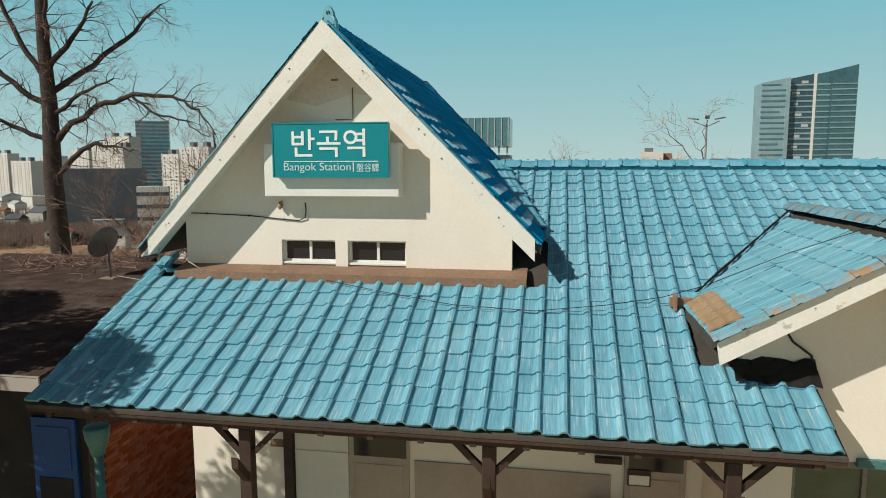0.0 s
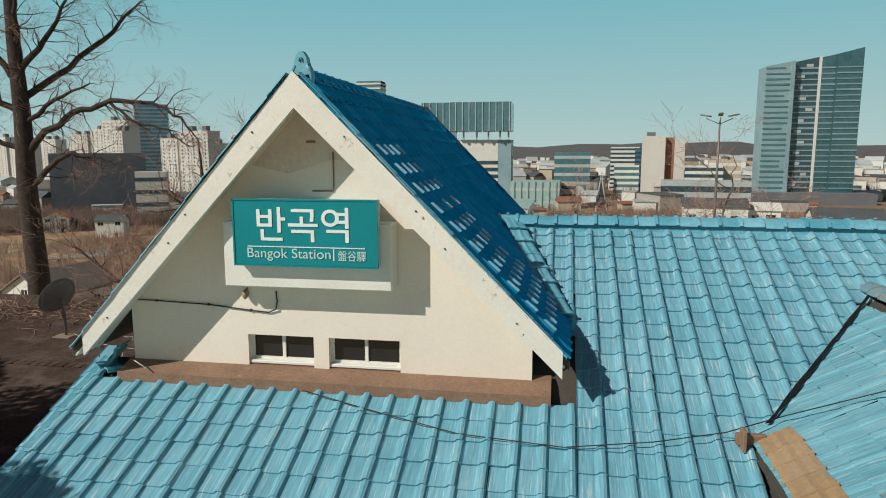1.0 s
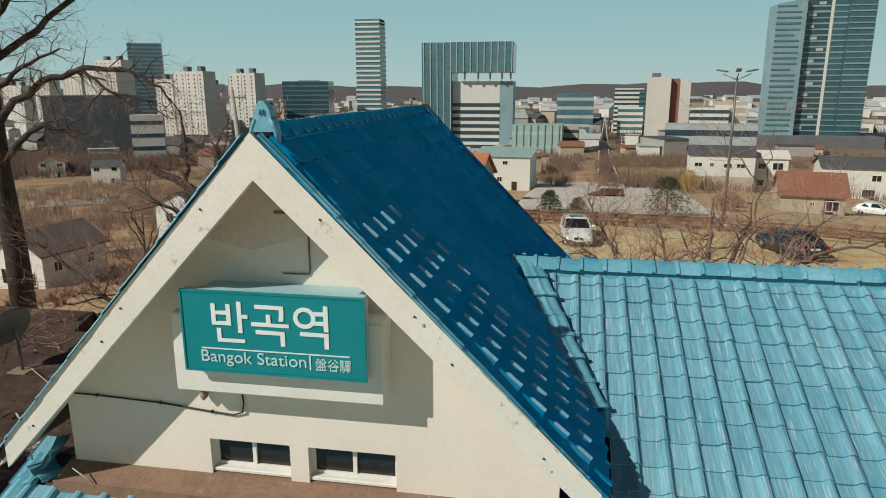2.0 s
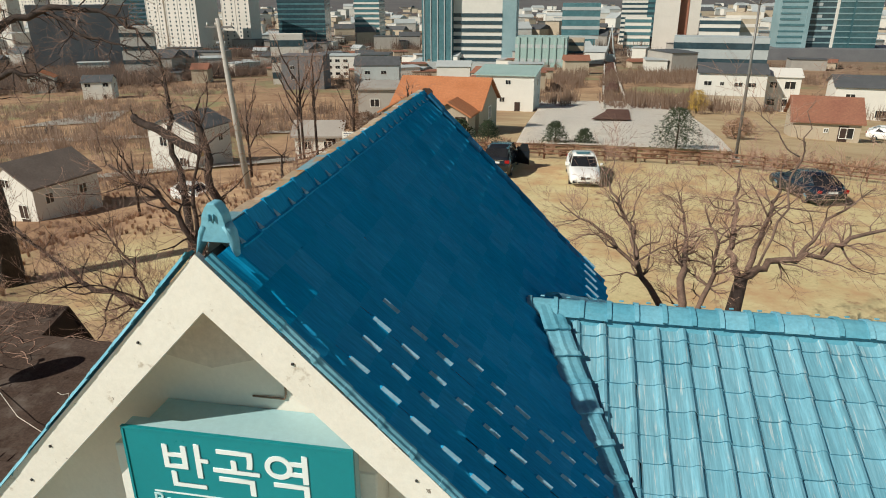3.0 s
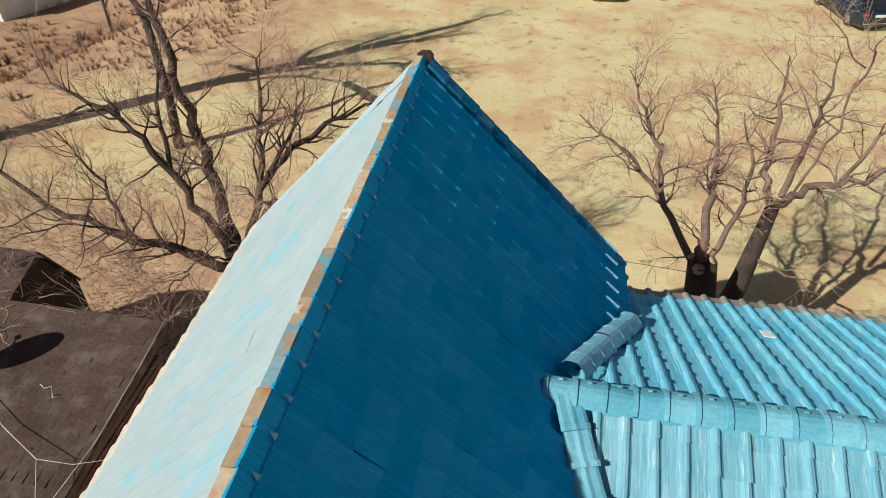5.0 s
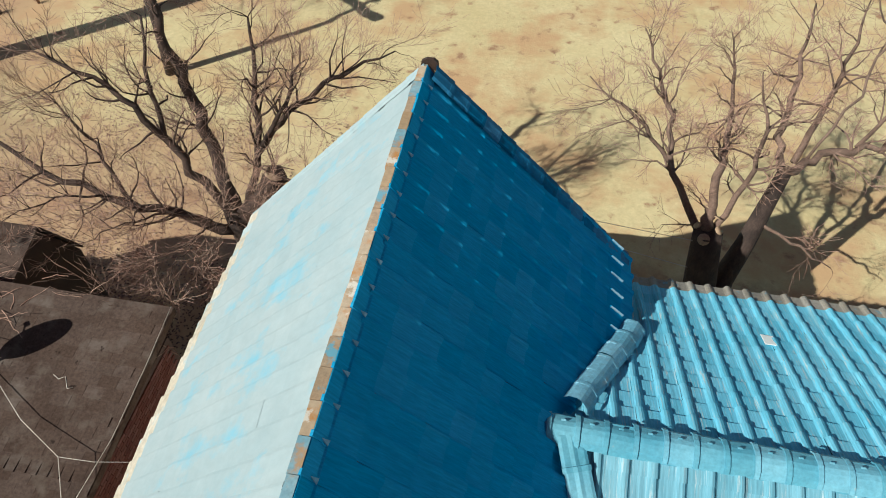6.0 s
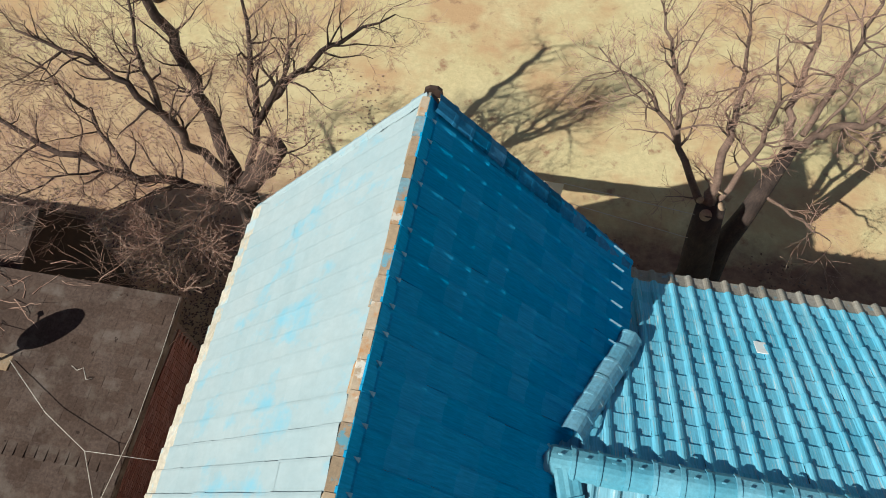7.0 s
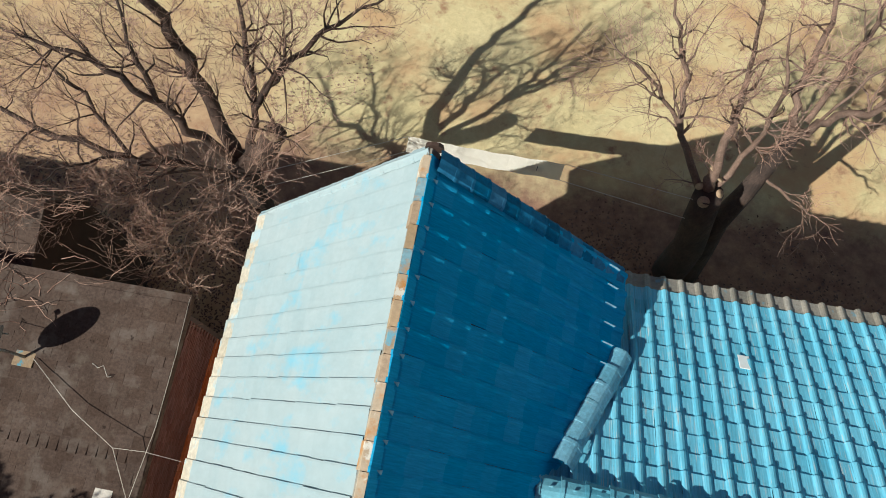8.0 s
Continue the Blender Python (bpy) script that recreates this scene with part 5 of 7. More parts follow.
def bare_tree(label, at, trunk, limbs, seed, kids=(6, 6, 5), reach=1.2, lift=0.2, twig=0.012, cuts=(), group="", along=4, along_from=0.25, near=True, thin=0.75, bark=None, limb_thin=1.0, sparse=0.0):
    """A leafless tree: a trunk, limbs along their own lines, and branches with twigs grown on the limbs."""
    rng = random.Random(seed)
    tree = thing("bare_tree", label, "tree", at, group=group)
    off = Vector(at)
    local = lambda pts: [Vector(p) - off for p in pts]
    tubes("trunk", [(local(trunk[0]), [r * thin for r in trunk[1]])], M_TRUNK, tree, sides=14)
    out = [[], [], []]
    for pts, radii in limbs:
        pts, radii = local(pts), [r * thin * limb_thin for r in radii]
        fine, fr = [], []
        for i in range(len(pts) - 1):
            for s in range(4):
                f = s / 4
                q = pts[i].lerp(pts[i + 1], f)
                fine.append(q + Vector((rng.gauss(0, 0.04), rng.gauss(0, 0.04), rng.gauss(0, 0.04))) * (1 if i + s else 0))
                fr.append(radii[i] + (radii[i + 1] - radii[i]) * f)
        fine.append(pts[-1])
        fr.append(radii[-1])
        tubes("limb", [(fine, fr)], bark or M_BARK, tree, sides=8)
        n = len(fine)
        total = sum((fine[i + 1] - fine[i]).length for i in range(n - 1))
        for _ in range(max(3, int(total * along * (0.25 if radii[0] < sparse else 1.0)))):
            i = rng.randrange(int(n * along_from), n)
            way = (fine[min(i + 1, n - 1)] - fine[max(i - 1, 0)]).normalized()
            side = Vector((rng.gauss(0, 1), rng.gauss(0, 1), rng.gauss(0, 0.8) + 0.2))
            side = (side - way * side.dot(way)).normalized()
            spread(rng, fine[i], way * rng.uniform(0.3, 1.0) + side, reach * rng.uniform(0.5, 1.2), min(fr[i] * 0.5, twig * 2.2), 0, out, lift, 0.6, kids)
    if near:
        for bar in out[0]:
            tubes("branch", [bar], bark or M_BARK, tree, sides=5)
        out[0] = []
    tagged(tubes("twigs", out[0] + out[1] + out[2], M_TWIG, tree, sides=3, smooth=False), "fine reddish winter twigs", kind="stuff")
    for p, d, r in cuts:
        p = Vector(p) - off
        tubes("sawn_end", [([p, p + Vector(d).normalized() * 0.02], r)], M_CUT, tree, sides=10)
    return tree


# fallen leaves added dark to deepen the shade in the lee of the buildings, and a russet drift under the pollarded tree
def litter(label, count, area, keep, material, seed):
    rng = random.Random(seed)
    verts, faces = [], []
    for _ in range(count):
        x, y = rng.uniform(*area[0]), area[1][0] + (area[1][1] - area[1][0]) * rng.random() ** 1.25
        if keep(x, y) < rng.uniform(-0.4, 0.4):
            continue
        c, a = Vector((x, y, land(x, y) + 0.012 + 0.02 * rng.random())), rng.uniform(0, 6.283)
        d = Vector((math.cos(a), math.sin(a), rng.gauss(0, 0.2))) * rng.uniform(0.025, 0.05)
        e = Vector((-math.sin(a), math.cos(a), rng.gauss(0, 0.2))) * rng.uniform(0.015, 0.03)
        n = len(verts)
        verts += [tuple(c - d), tuple(c + e), tuple(c + d), tuple(c - e)]
        faces.append((n, n + 1, n + 2, n + 3))
    me = bpy.data.meshes.new("leaf_litter")
    me.from_pydata(verts, [], faces)
    me.materials.append(material)
    tagged(new("leaf_litter", me), label, "leaves", kind="stuff")


litter("brown fallen leaves, kept dark for the shade behind the buildings", 26000, ((-13, 13), (5.7, 11.3)), lambda x, y: noise.noise((x / 2.5, y / 2.5, 1.0)) + (9.3 - y) * 0.5, M_LITTER, 33)
litter("russet leaves and twig ends drifted under the tree", 7000, ((-15, -3), (8.5, 16.0)), lambda x, y: noise.noise((x / 2.0, y / 2.0, 4.0)) * 1.3 - 0.1 - (x + 8) * 0.06, M_RUSSET, 34)
# two pollarded trees behind the station
bare_tree("pollarded bare cherry tree with a dark sawn stump limb", (-4.5, 8.75, 0),
          ([(-4.5, 8.75, 0), (-4.55, 8.8, 1.6), (-4.45, 8.8, 2.8), (-4.5, 8.85, 3.5)], [0.36, 0.29, 0.30, 0.33]),
          [([(-4.6, 8.95, 3.4), (-5.1, 9.7, 4.2), (-5.55, 10.2, 5.2), (-5.9, 10.5, 6.5), (-6.3, 10.9, 7.9)], [0.24, 0.21, 0.18, 0.14, 0.11]),
           ([(-4.6, 8.8, 3.4), (-5.15, 8.8, 4.6), (-5.6, 8.9, 5.6), (-6.2, 8.9, 6.4), (-7.3, 8.8, 7.1)], [0.16, 0.13, 0.10, 0.07, 0.03]),
           ([(-5.5, 8.9, 5.4), (-5.6, 9.2, 6.4), (-5.4, 9.4, 7.6)], [0.08, 0.06, 0.03]),
           ([(-4.6, 8.7, 3.1), (-5.6, 8.45, 3.6), (-6.5, 8.3, 4.0), (-8.2, 8.4, 4.5), (-10.0, 8.9, 5.5)], [0.18, 0.14, 0.12, 0.08, 0.03]),
           ([(-6.4, 8.3, 4.0), (-7.4, 9.2, 4.6), (-8.6, 9.8, 5.4)], [0.07, 0.05, 0.02]),
           ([(-4.35, 9.0, 3.4), (-3.95, 9.5, 4.8), (-3.95, 10.0, 5.9), (-4.1, 10.6, 7.0)], [0.13, 0.10, 0.08, 0.03]),
           ([(-4.0, 9.45, 4.7), (-3.4, 10.0, 5.4), (-2.7, 10.7, 5.7), (-1.6, 11.6, 5.9)], [0.12, 0.10, 0.07, 0.02]),
           ([(-3.9, 9.5, 4.8), (-3.3, 9.7, 5.8), (-3.0, 10.2, 6.8)], [0.08, 0.06, 0.02]),
           ([(-4.5, 8.7, 3.3), (-4.6, 8.0, 4.0), (-4.6, 7.3, 4.3), (-4.55, 6.6, 4.5), (-4.6, 6.0, 4.35)], [0.05, 0.035, 0.025, 0.016, 0.006]),
           ([(-5.0, 8.6, 3.4), (-5.6, 7.9, 4.2), (-6.1, 7.2, 4.5), (-6.6, 6.7, 4.5)], [0.05, 0.03, 0.018, 0.006]),
           ([(-6.4, 8.3, 4.0), (-7.0, 7.6, 4.8), (-7.4, 6.9, 5.1), (-7.7, 6.3, 4.9)], [0.045, 0.03, 0.016, 0.006]),
           ([(-4.4, 8.6, 3.4), (-4.0, 8.0, 4.6), (-3.7, 7.4, 5.2), (-3.6, 7.0, 5.3)], [0.04, 0.025, 0.014, 0.006]),
           ([(-4.35, 8.85, 3.35), (-3.75, 9.0, 4.1), (-3.55, 9.05, 4.55)], [0.34, 0.34, 0.33])],
          41, reach=1.15, cuts=[((-3.55, 9.05, 4.55), (0.2, 0.1, 0.5), 0.20)], group="trees behind the station", along=4.9, thin=0.85, kids=(6, 5, 4), limb_thin=0.8)
bare_tree("pollarded bare cherry tree with pale sawn knobs", (5.45, 9.3, 0),
          ([(5.45, 9.3, 0), (5.40, 9.4, 1.6), (5.14, 9.5, 3.0), (5.0, 9.6, 3.9)], [0.48, 0.42, 0.37, 0.33]),
          [([(4.9, 9.65, 3.75), (4.12, 10.3, 4.7), (3.95, 11.0, 5.5), (3.6, 11.7, 6.0), (3.2, 12.0, 6.7)], [0.15, 0.11, 0.09, 0.06, 0.02]),
           ([(4.1, 10.4, 4.8), (3.3, 10.9, 5.5), (2.3, 11.3, 6.0)], [0.08, 0.06, 0.02]),
           ([(4.95, 9.75, 3.8), (5.0, 10.3, 4.7), (5.15, 11.2, 5.0), (5.44, 12.4, 5.0), (5.3, 13.6, 5.7)], [0.17, 0.15, 0.11, 0.08, 0.03]),
           ([(5.1, 9.7, 3.7), (5.6, 10.4, 4.5), (5.9, 11.3, 5.2), (5.7, 12.3, 5.8)], [0.13, 0.10, 0.07, 0.02]),
           ([(5.0, 9.7, 3.8), (4.98, 9.95, 4.2)], [0.24, 0.20])],
          42, reach=1.05, cuts=[((4.98, 9.96, 4.22), (0, 0.4, 0.8), 0.10), ((4.90, 9.38, 3.90), (-0.2, -0.5, 0.8), 0.12), ((5.16, 9.55, 4.02), (0.4, -0.2, 0.8), 0.09), ((4.78, 9.66, 3.98), (-0.6, 0.1, 0.7), 0.08), ((5.12, 9.80, 4.12), (0.3, 0.4, 0.8), 0.07)], group="trees behind the station", along=5.6, lift=0.05, thin=0.85, kids=(6, 5, 4), limb_thin=0.66, bark=M_BARKSUNLIT)
bare_tree("bare cherry tree leaning away, with long twisted limbs", (5.85, 9.4, 0),
          ([(5.85, 9.4, 0), (5.74, 9.5, 1.5), (5.78, 9.8, 2.3), (6.02, 10.15, 3.1), (6.35, 10.8, 4.6)], [0.42, 0.34, 0.28, 0.23, 0.16]),
          [([(6.3, 10.7, 4.5), (6.2, 11.4, 5.0), (6.4, 12.1, 5.4), (6.6, 13.1, 5.8), (6.9, 14.4, 6.2)], [0.16, 0.13, 0.11, 0.07, 0.03]),
           ([(6.35, 10.8, 4.6), (7.0, 11.1, 4.9), (7.7, 11.3, 5.0), (8.7, 11.4, 5.4), (10.2, 11.7, 5.8)], [0.17, 0.14, 0.12, 0.09, 0.03]),
           ([(6.5, 11.0, 4.7), (7.0, 12.0, 5.4), (7.6, 13.3, 5.8), (8.0, 14.6, 6.3)], [0.12, 0.10, 0.07, 0.02]),
           ([(7.6, 11.3, 5.0), (8.4, 12.2, 5.6), (9.6, 13.0, 6.2)], [0.08, 0.06, 0.02]),
           ([(6.7, 11.0, 4.8), (7.2, 11.5, 6.1), (7.5, 12.0, 7.3), (7.65, 12.2, 8.3)], [0.055, 0.045, 0.035, 0.012]),
           ([(7.45, 11.95, 7.1), (6.9, 12.0, 7.6), (6.3, 12.1, 8.4)], [0.03, 0.025, 0.01]),
           ([(6.2, 10.3, 3.6), (6.9, 9.9, 3.5), (7.6, 9.7, 3.2)], [0.07, 0.05, 0.02])],
          43, reach=1.15, group="trees behind the station", along=4.2, sparse=0.04, lift=0.05, thin=0.85, kids=(6, 5, 4), limb_thin=0.66, bark=M_BARKSUNLIT)
# a topped tree with one sawn limb laid across its fork
bare_tree("topped bare tree with a sawn log caught in its fork", (-11.2, 17.6, land(-11.2, 17.6)),
          ([(-11.2, 17.6, 0), (-11.1, 17.7, 2.0), (-11.2, 17.8, 4.6)], [0.2, 0.17, 0.13]),
          [([(-11.2, 17.8, 4.5), (-11.6, 18.0, 5.8), (-11.5, 18.2, 7.0), (-11.7, 18.3, 8.6)], [0.12, 0.10, 0.08, 0.03]),
           ([(-10.2, 17.7, 5.3), (-11.2, 17.8, 5.65), (-12.2, 18.0, 6.1), (-13.0, 18.2, 6.4)], [0.2, 0.19, 0.17, 0.15])],
          46, reach=0.8, along=1.5, cuts=[((-10.18, 17.7, 5.29), (0.8, 0, -0.4), 0.17)], bark=M_TRUNK, thin=0.9)


def ginkgo(at, seed):
    rng = random.Random(seed)
    x, y, z = at
    limbs = [([(x, y, 8.0), (x + 1.0, y, 8.9), (x + 2.2, y + 0.1, 9.6), (x + 3.9, y + 0.2, 10.15), (x + 5.6, y + 0.3, 10.0), (x + 6.8, y + 0.3, 9.5), (x + 7.6, y + 0.3, 8.3)], [0.17, 0.14, 0.12, 0.10, 0.07, 0.045, 0.015]),
             ([(x + 3.8, y + 0.2, 10.1), (x + 5.0, y, 9.3), (x + 6.4, y, 8.9), (x + 7.4, y, 8.3)], [0.07, 0.05, 0.035, 0.015]),
             ([(x, y, 6.6), (x + 0.9, y, 7.4), (x + 2.0, y, 8.1), (x + 2.9, y, 7.9), (x + 3.9, y, 7.8)], [0.14, 0.12, 0.09, 0.05, 0.015]),
             ([(x, y, 10.2), (x + 1.4, y + 1.2, 11.6), (x + 2.6, y + 2.4, 13.2), (x + 3.4, y + 3.4, 14.6)], [0.15, 0.12, 0.09, 0.04]),
             ([(x, y, 11.2), (x + 1.0, y + 0.4, 12.6), (x + 1.8, y + 0.8, 14.2)], [0.14, 0.10, 0.05]),
             ([(x, y, 9.6), (x - 1.2, y - 0.6, 10.6), (x - 2.6, y - 1.0, 12.2), (x - 3.4, y - 1.2, 13.8)], [0.15, 0.12, 0.09, 0.04]),
             ([(x, y, 10.8), (x - 0.9, y - 0.3, 12.2), (x - 1.6, y - 0.5, 14.0), (x - 2.0, y - 0.6, 15.6)], [0.14, 0.11, 0.08, 0.03]),
             ([(x, y, 8.2), (x - 1.5, y - 0.5, 8.8), (x - 3.2, y - 0.8, 9.7)], [0.12, 0.09, 0.03]),
             ([(x, y, 12.2), (x + 0.5, y - 0.4, 13.8), (x + 1.0, y - 0.6, 15.6)], [0.12, 0.08, 0.03]),
             ([(x, y, 9.2), (x + 1.7, y - 0.2, 10.2), (x + 3.0, y + 0.2, 10.8)], [0.11, 0.08, 0.03])]
    bare_tree("tall bare ginkgo with stubby winter spurs", at,
              ([(x, y, z - 0.2), (x + 0.05, y, 3.0), (x - 0.1, y, 6.5), (x, y, 9.5), (x - 0.1, y, 12.5), (x - 0.15, y, 16.5)], [0.48, 0.42, 0.38, 0.32, 0.25, 0.12]),
              limbs, seed, kids=(5, 4, 3), reach=1.3, lift=-0.12, along=4.5, twig=0.012, along_from=0.15, thin=1.0, bark=M_TRUNK)


ginkgo((-18.6, 17.0, land(-18.6, 17.0)), 51)
# bare thicket trees along the western bank
rng = random.Random(77)
for x, y, h in ((-14.6, 40.5, 7.5), (-16.2, 42.0, 8.5), (-17.5, 44.5, 7.0), (-12.6, 43.0, 6.0), (-19.5, 40.0, 6.5), (-24.0, 33.0, 5.5), (-9.0, 46.0, 5.0)):
    z = land(x, y)
    limbs = []
    for k in range(5):
        a = rng.uniform(0, 2 * math.pi)
        limbs.append(([(x, y, z + h * (0.3 + 0.08 * k)), (x + 0.12 * h * math.cos(a), y + 0.12 * h * math.sin(a), z + h * (0.52 + 0.08 * k)), (x + 0.2 * h * math.cos(a), y + 0.2 * h * math.sin(a), z + h * (0.72 + 0.08 * k))], [0.08, 0.06, 0.02]))
    bare_tree("slender bare tree in the brown scrub", (x, y, z), ([(x, y, z - 0.1), (x, y, z + h * 0.4), (x + 0.1, y, z + h * 0.85)], [0.14, 0.1, 0.04]), limbs, 100 + int(h * 10) + int(x), kids=(4, 3, 2), reach=1.2, group="scrub trees", along=3, near=False)


def scrub(name, label, spots, seed, blades=26, size=1.0, material=None):
    """Dry bushes: thin bent stems fanning out of the ground, all in one mesh."""
    rng = random.Random(seed)
    verts, faces = [], []
    for x, y in spots:
        z = land(x, y) - 0.05
        k = size * rng.uniform(0.5, 1.3)
        for _ in range(blades):
            a, lean_, h = rng.uniform(0, 6.283), rng.uniform(0.1, 0.8), k * rng.uniform(0.4, 1.0)
            dx, dy = math.cos(a), math.sin(a)
            w = 0.009 * k + 0.006
            bx, by = x + dx * 0.15 * k * rng.random(), y + dy * 0.15 * k * rng.random()
            n = len(verts)
            for f, s in ((0, 1.0), (0.5, 0.8), (1.0, 0.25)):
                cx, cy, cz = bx + dx * lean_ * h * f * f, by + dy * lean_ * h * f * f, z + h * f
                verts += [(cx - dy * w * s, cy + dx * w * s, cz), (cx + dy * w * s, cy - dx * w * s, cz)]
            faces += [(n, n + 1, n + 3, n + 2), (n + 2, n + 3, n + 5, n + 4)]
    me = bpy.data.meshes.new(name)
    me.from_pydata(verts, [], faces)
    me.materials.append(material or M_SCRUB)
    tagged(new(name, me), label, "scrub", kind="stuff")


rng = random.Random(9)
spots = []
while len(spots) < 1500:
    x, y = rng.uniform(-60, -8), rng.uniform(9, 75)
    if x + 0.42 * y < -11.0 + rng.gauss(0, 2) and noise.noise((x / 7, y / 7, 3)) > -0.1:
        spots.append((x, y))
scrub("dry_scrub", "brown winter scrub on the western bank", spots, 10, 60, 0.55)
scrub("thicket", "dark tangled undergrowth on the western bank", [(rng.uniform(-46, -24), rng.uniform(18, 40)) for _ in range(110)], 12, 60, 0.9, M_WOODS)
spots = []
while len(spots) < 900:
    x, y = rng.uniform(-34, -13), rng.uniform(23, 42)
    if noise.noise((x / 5, y / 5, 8)) > -0.15:
        spots.append((x, y))
scrub("russet_brush", "russet twiggy brush west of the car park", spots, 14, 26, 0.36, M_SCRUB)
spots = [(rng.uniform(-12, 30), 42.8 + abs(rng.gauss(0, 3.5))) for _ in range(420)]
scrub("dry_grass", "dry grass and brambles beyond the fence", spots, 11, 30, 0.8)


def pine(at, h, seed):
    rng = random.Random(seed)
    t = thing("pine_tree", "small dark green pine beyond the fence", "tree", at, group="small pines")
    tubes("trunk", [([(0, 0, 0), (0.05, 0, h * 0.5), (0, 0, h * 0.95)], [0.09, 0.06, 0.02])], M_BARK, t)
    verts, faces = [], []
    for i in range(int(330 * h)):
        f = rng.uniform(0.15, 1.0)
        a = rng.uniform(0, 6.283)
        r = h * 0.62 * math.sqrt(max(0.02, 1.05 - f)) * rng.uniform(0.3, 1.1)
        c = Vector((r * math.cos(a), r * math.sin(a), f * h))
        for _ in range(7):
            d = Vector((rng.gauss(0, 1), rng.gauss(0, 1), rng.gauss(0.5, 0.7))).normalized() * rng.uniform(0.10, 0.24)
            s = d.orthogonal().normalized() * 0.014
            n = len(verts)
            verts += [tuple(c - s), tuple(c + s), tuple(c + d)]
            faces.append((n, n + 1, n + 2))
    tagged(joined("crown", verts, faces, M_PINE, t), "clumped green needles")


for n, (x, y, h) in enumerate(((1.9, 48.5, 2.0), (4.2, 48.8, 1.5), (10.9, 48.0, 3.4), (-3.4, 49.0, 1.9))):
    pine((x, y, land(x, y)), h, 60 + n)


def shrub(label, at, h, wide, leaf, seed):
    """A rounded bush: bent stems bearing many small leaves."""
    rng = random.Random(seed)
    t = thing("shrub", label, "bush", at, group="bushes beside the plaza")
    verts, faces = [], []
    for k in range(9):
        a = k * 0.7
        p = [(0, 0, 0), (0.3 * wide * math.cos(a), 0.3 * wide * math.sin(a), h * 0.45), (0.6 * wide * math.cos(a), 0.6 * wide * math.sin(a), h * rng.uniform(0.7, 0.95))]
        tubes("stem", [(p, [0.05, 0.035, 0.012])], M_BARK, t, sides=5)
    for _ in range(1500):
        a, f = rng.uniform(0, 6.283), rng.uniform(0.15, 1.0)
        r = wide * math.sin(math.pi * min(f, 0.93)) ** 0.5 * rng.random() ** 0.5 * (1 + 0.25 * math.sin(3 * a + 5 * f))
        c = Vector((r * math.cos(a), r * math.sin(a), f * h))
        d = Vector((rng.gauss(0, 1), rng.gauss(0, 1), rng.gauss(0, 1))).normalized() * 0.16
        q = d.orthogonal().normalized() * 0.07
        n = len(verts)
        verts += [tuple(c), tuple(c + d * 0.5 + q), tuple(c + d), tuple(c + d * 0.5 - q)]
        faces.append((n, n + 1, n + 2, n + 3))
    tagged(joined("crown", verts, faces, leaf, t), "clumped small leaves")


for label, x, y, h, wide, leaf in (("golden yellow bush at the corner of the plaza", 26.2, 122.0, 4.2, 1.8, M_YELLOW), ("russet bush beside the paving", 19.5, 66.0, 1.8, 1.5, M_SCRUB),
                                   ("russet bush on the bare slope", 22.0, 74.0, 1.8, 1.3, M_SCRUB), ("dark green bush by the orange-roofed house", -6.0, 50.5, 1.9, 1.3, M_PINE),
                                   ("dark green bush before the orange-roofed house", -8.6, 51.5, 2.2, 1.5, M_PINE), ("brown hedge bush by the white cottage", -16.0, 56.5, 2.4, 1.9, M_BRUSH),
                                   ("brown hedge bush behind the notice board", -13.2, 52.0, 2.2, 1.8, M_BRUSH)):
    shrub(label, (x, y, land(x, y) - 0.05), h, wide, leaf, int(h * 10 + abs(x)))


# unseen leafy evergreens before the shed, added out of view to shade the roof corner and the shed
def evergreen(at, h, seed, wide=1.5):
    rng = random.Random(seed)
    t = thing("evergreen_tree", "unseen dense evergreen tree added before the shed for its shade", "tree", at, group="evergreens before the shed")
    tubes("trunk", [([(0, 0, 0), (0.05, 0, h * 0.5), (0, 0, h * 0.9)], [0.16, 0.12, 0.03])], M_BARK, t, sides=10)
    for k in range(9):
        a, z = k * 2.4, h * (0.45 + 0.05 * k)
        tubes("limb", [([(0, 0, z), (0.5 * math.cos(a), 0.5 * math.sin(a), z + 0.3), (0.95 * math.cos(a), 0.95 * math.sin(a), z + 0.45)], [0.05, 0.035, 0.012])], M_BARK, t)
    verts, faces = [], []
    for i in range(int(4600 * wide * wide)):
        f = rng.uniform(0.42, 1.0)
        a = rng.uniform(0, 6.283)
        r = wide * math.sqrt(max(0.05, 1 - abs(f - 0.66) / 0.36)) * rng.random() ** 0.4 * (1 + 0.3 * math.sin(3 * a + 9 * f))
        c = Vector((r * math.cos(a), r * math.sin(a), f * h))
        d = Vector((rng.gauss(0, 1), rng.gauss(0, 1), rng.gauss(0, 1))).normalized() * 0.11
        s = d.orthogonal().normalized() * 0.04
        n = len(verts)
        verts += [tuple(c), tuple(c + d * 0.5 + s), tuple(c + d), tuple(c + d * 0.5 - s)]
        faces.append((n, n + 1, n + 2, n + 3))
    tagged(joined("crown", verts, faces, M_PINE, t), "dense dark green leaves")


# first tree inferred from the roof corner's shadow; the others added to darken the shed
evergreen((-6.5, -5.2, 0), 9.0, 91)
evergreen((-8.8, -2.9, 0), 9.6, 92, 2.1)
evergreen((-12.4, -2.4, 0), 10.0, 93, 2.2)
evergreen((-8.0, -5.8, 0), 8.7, 94, 1.6)


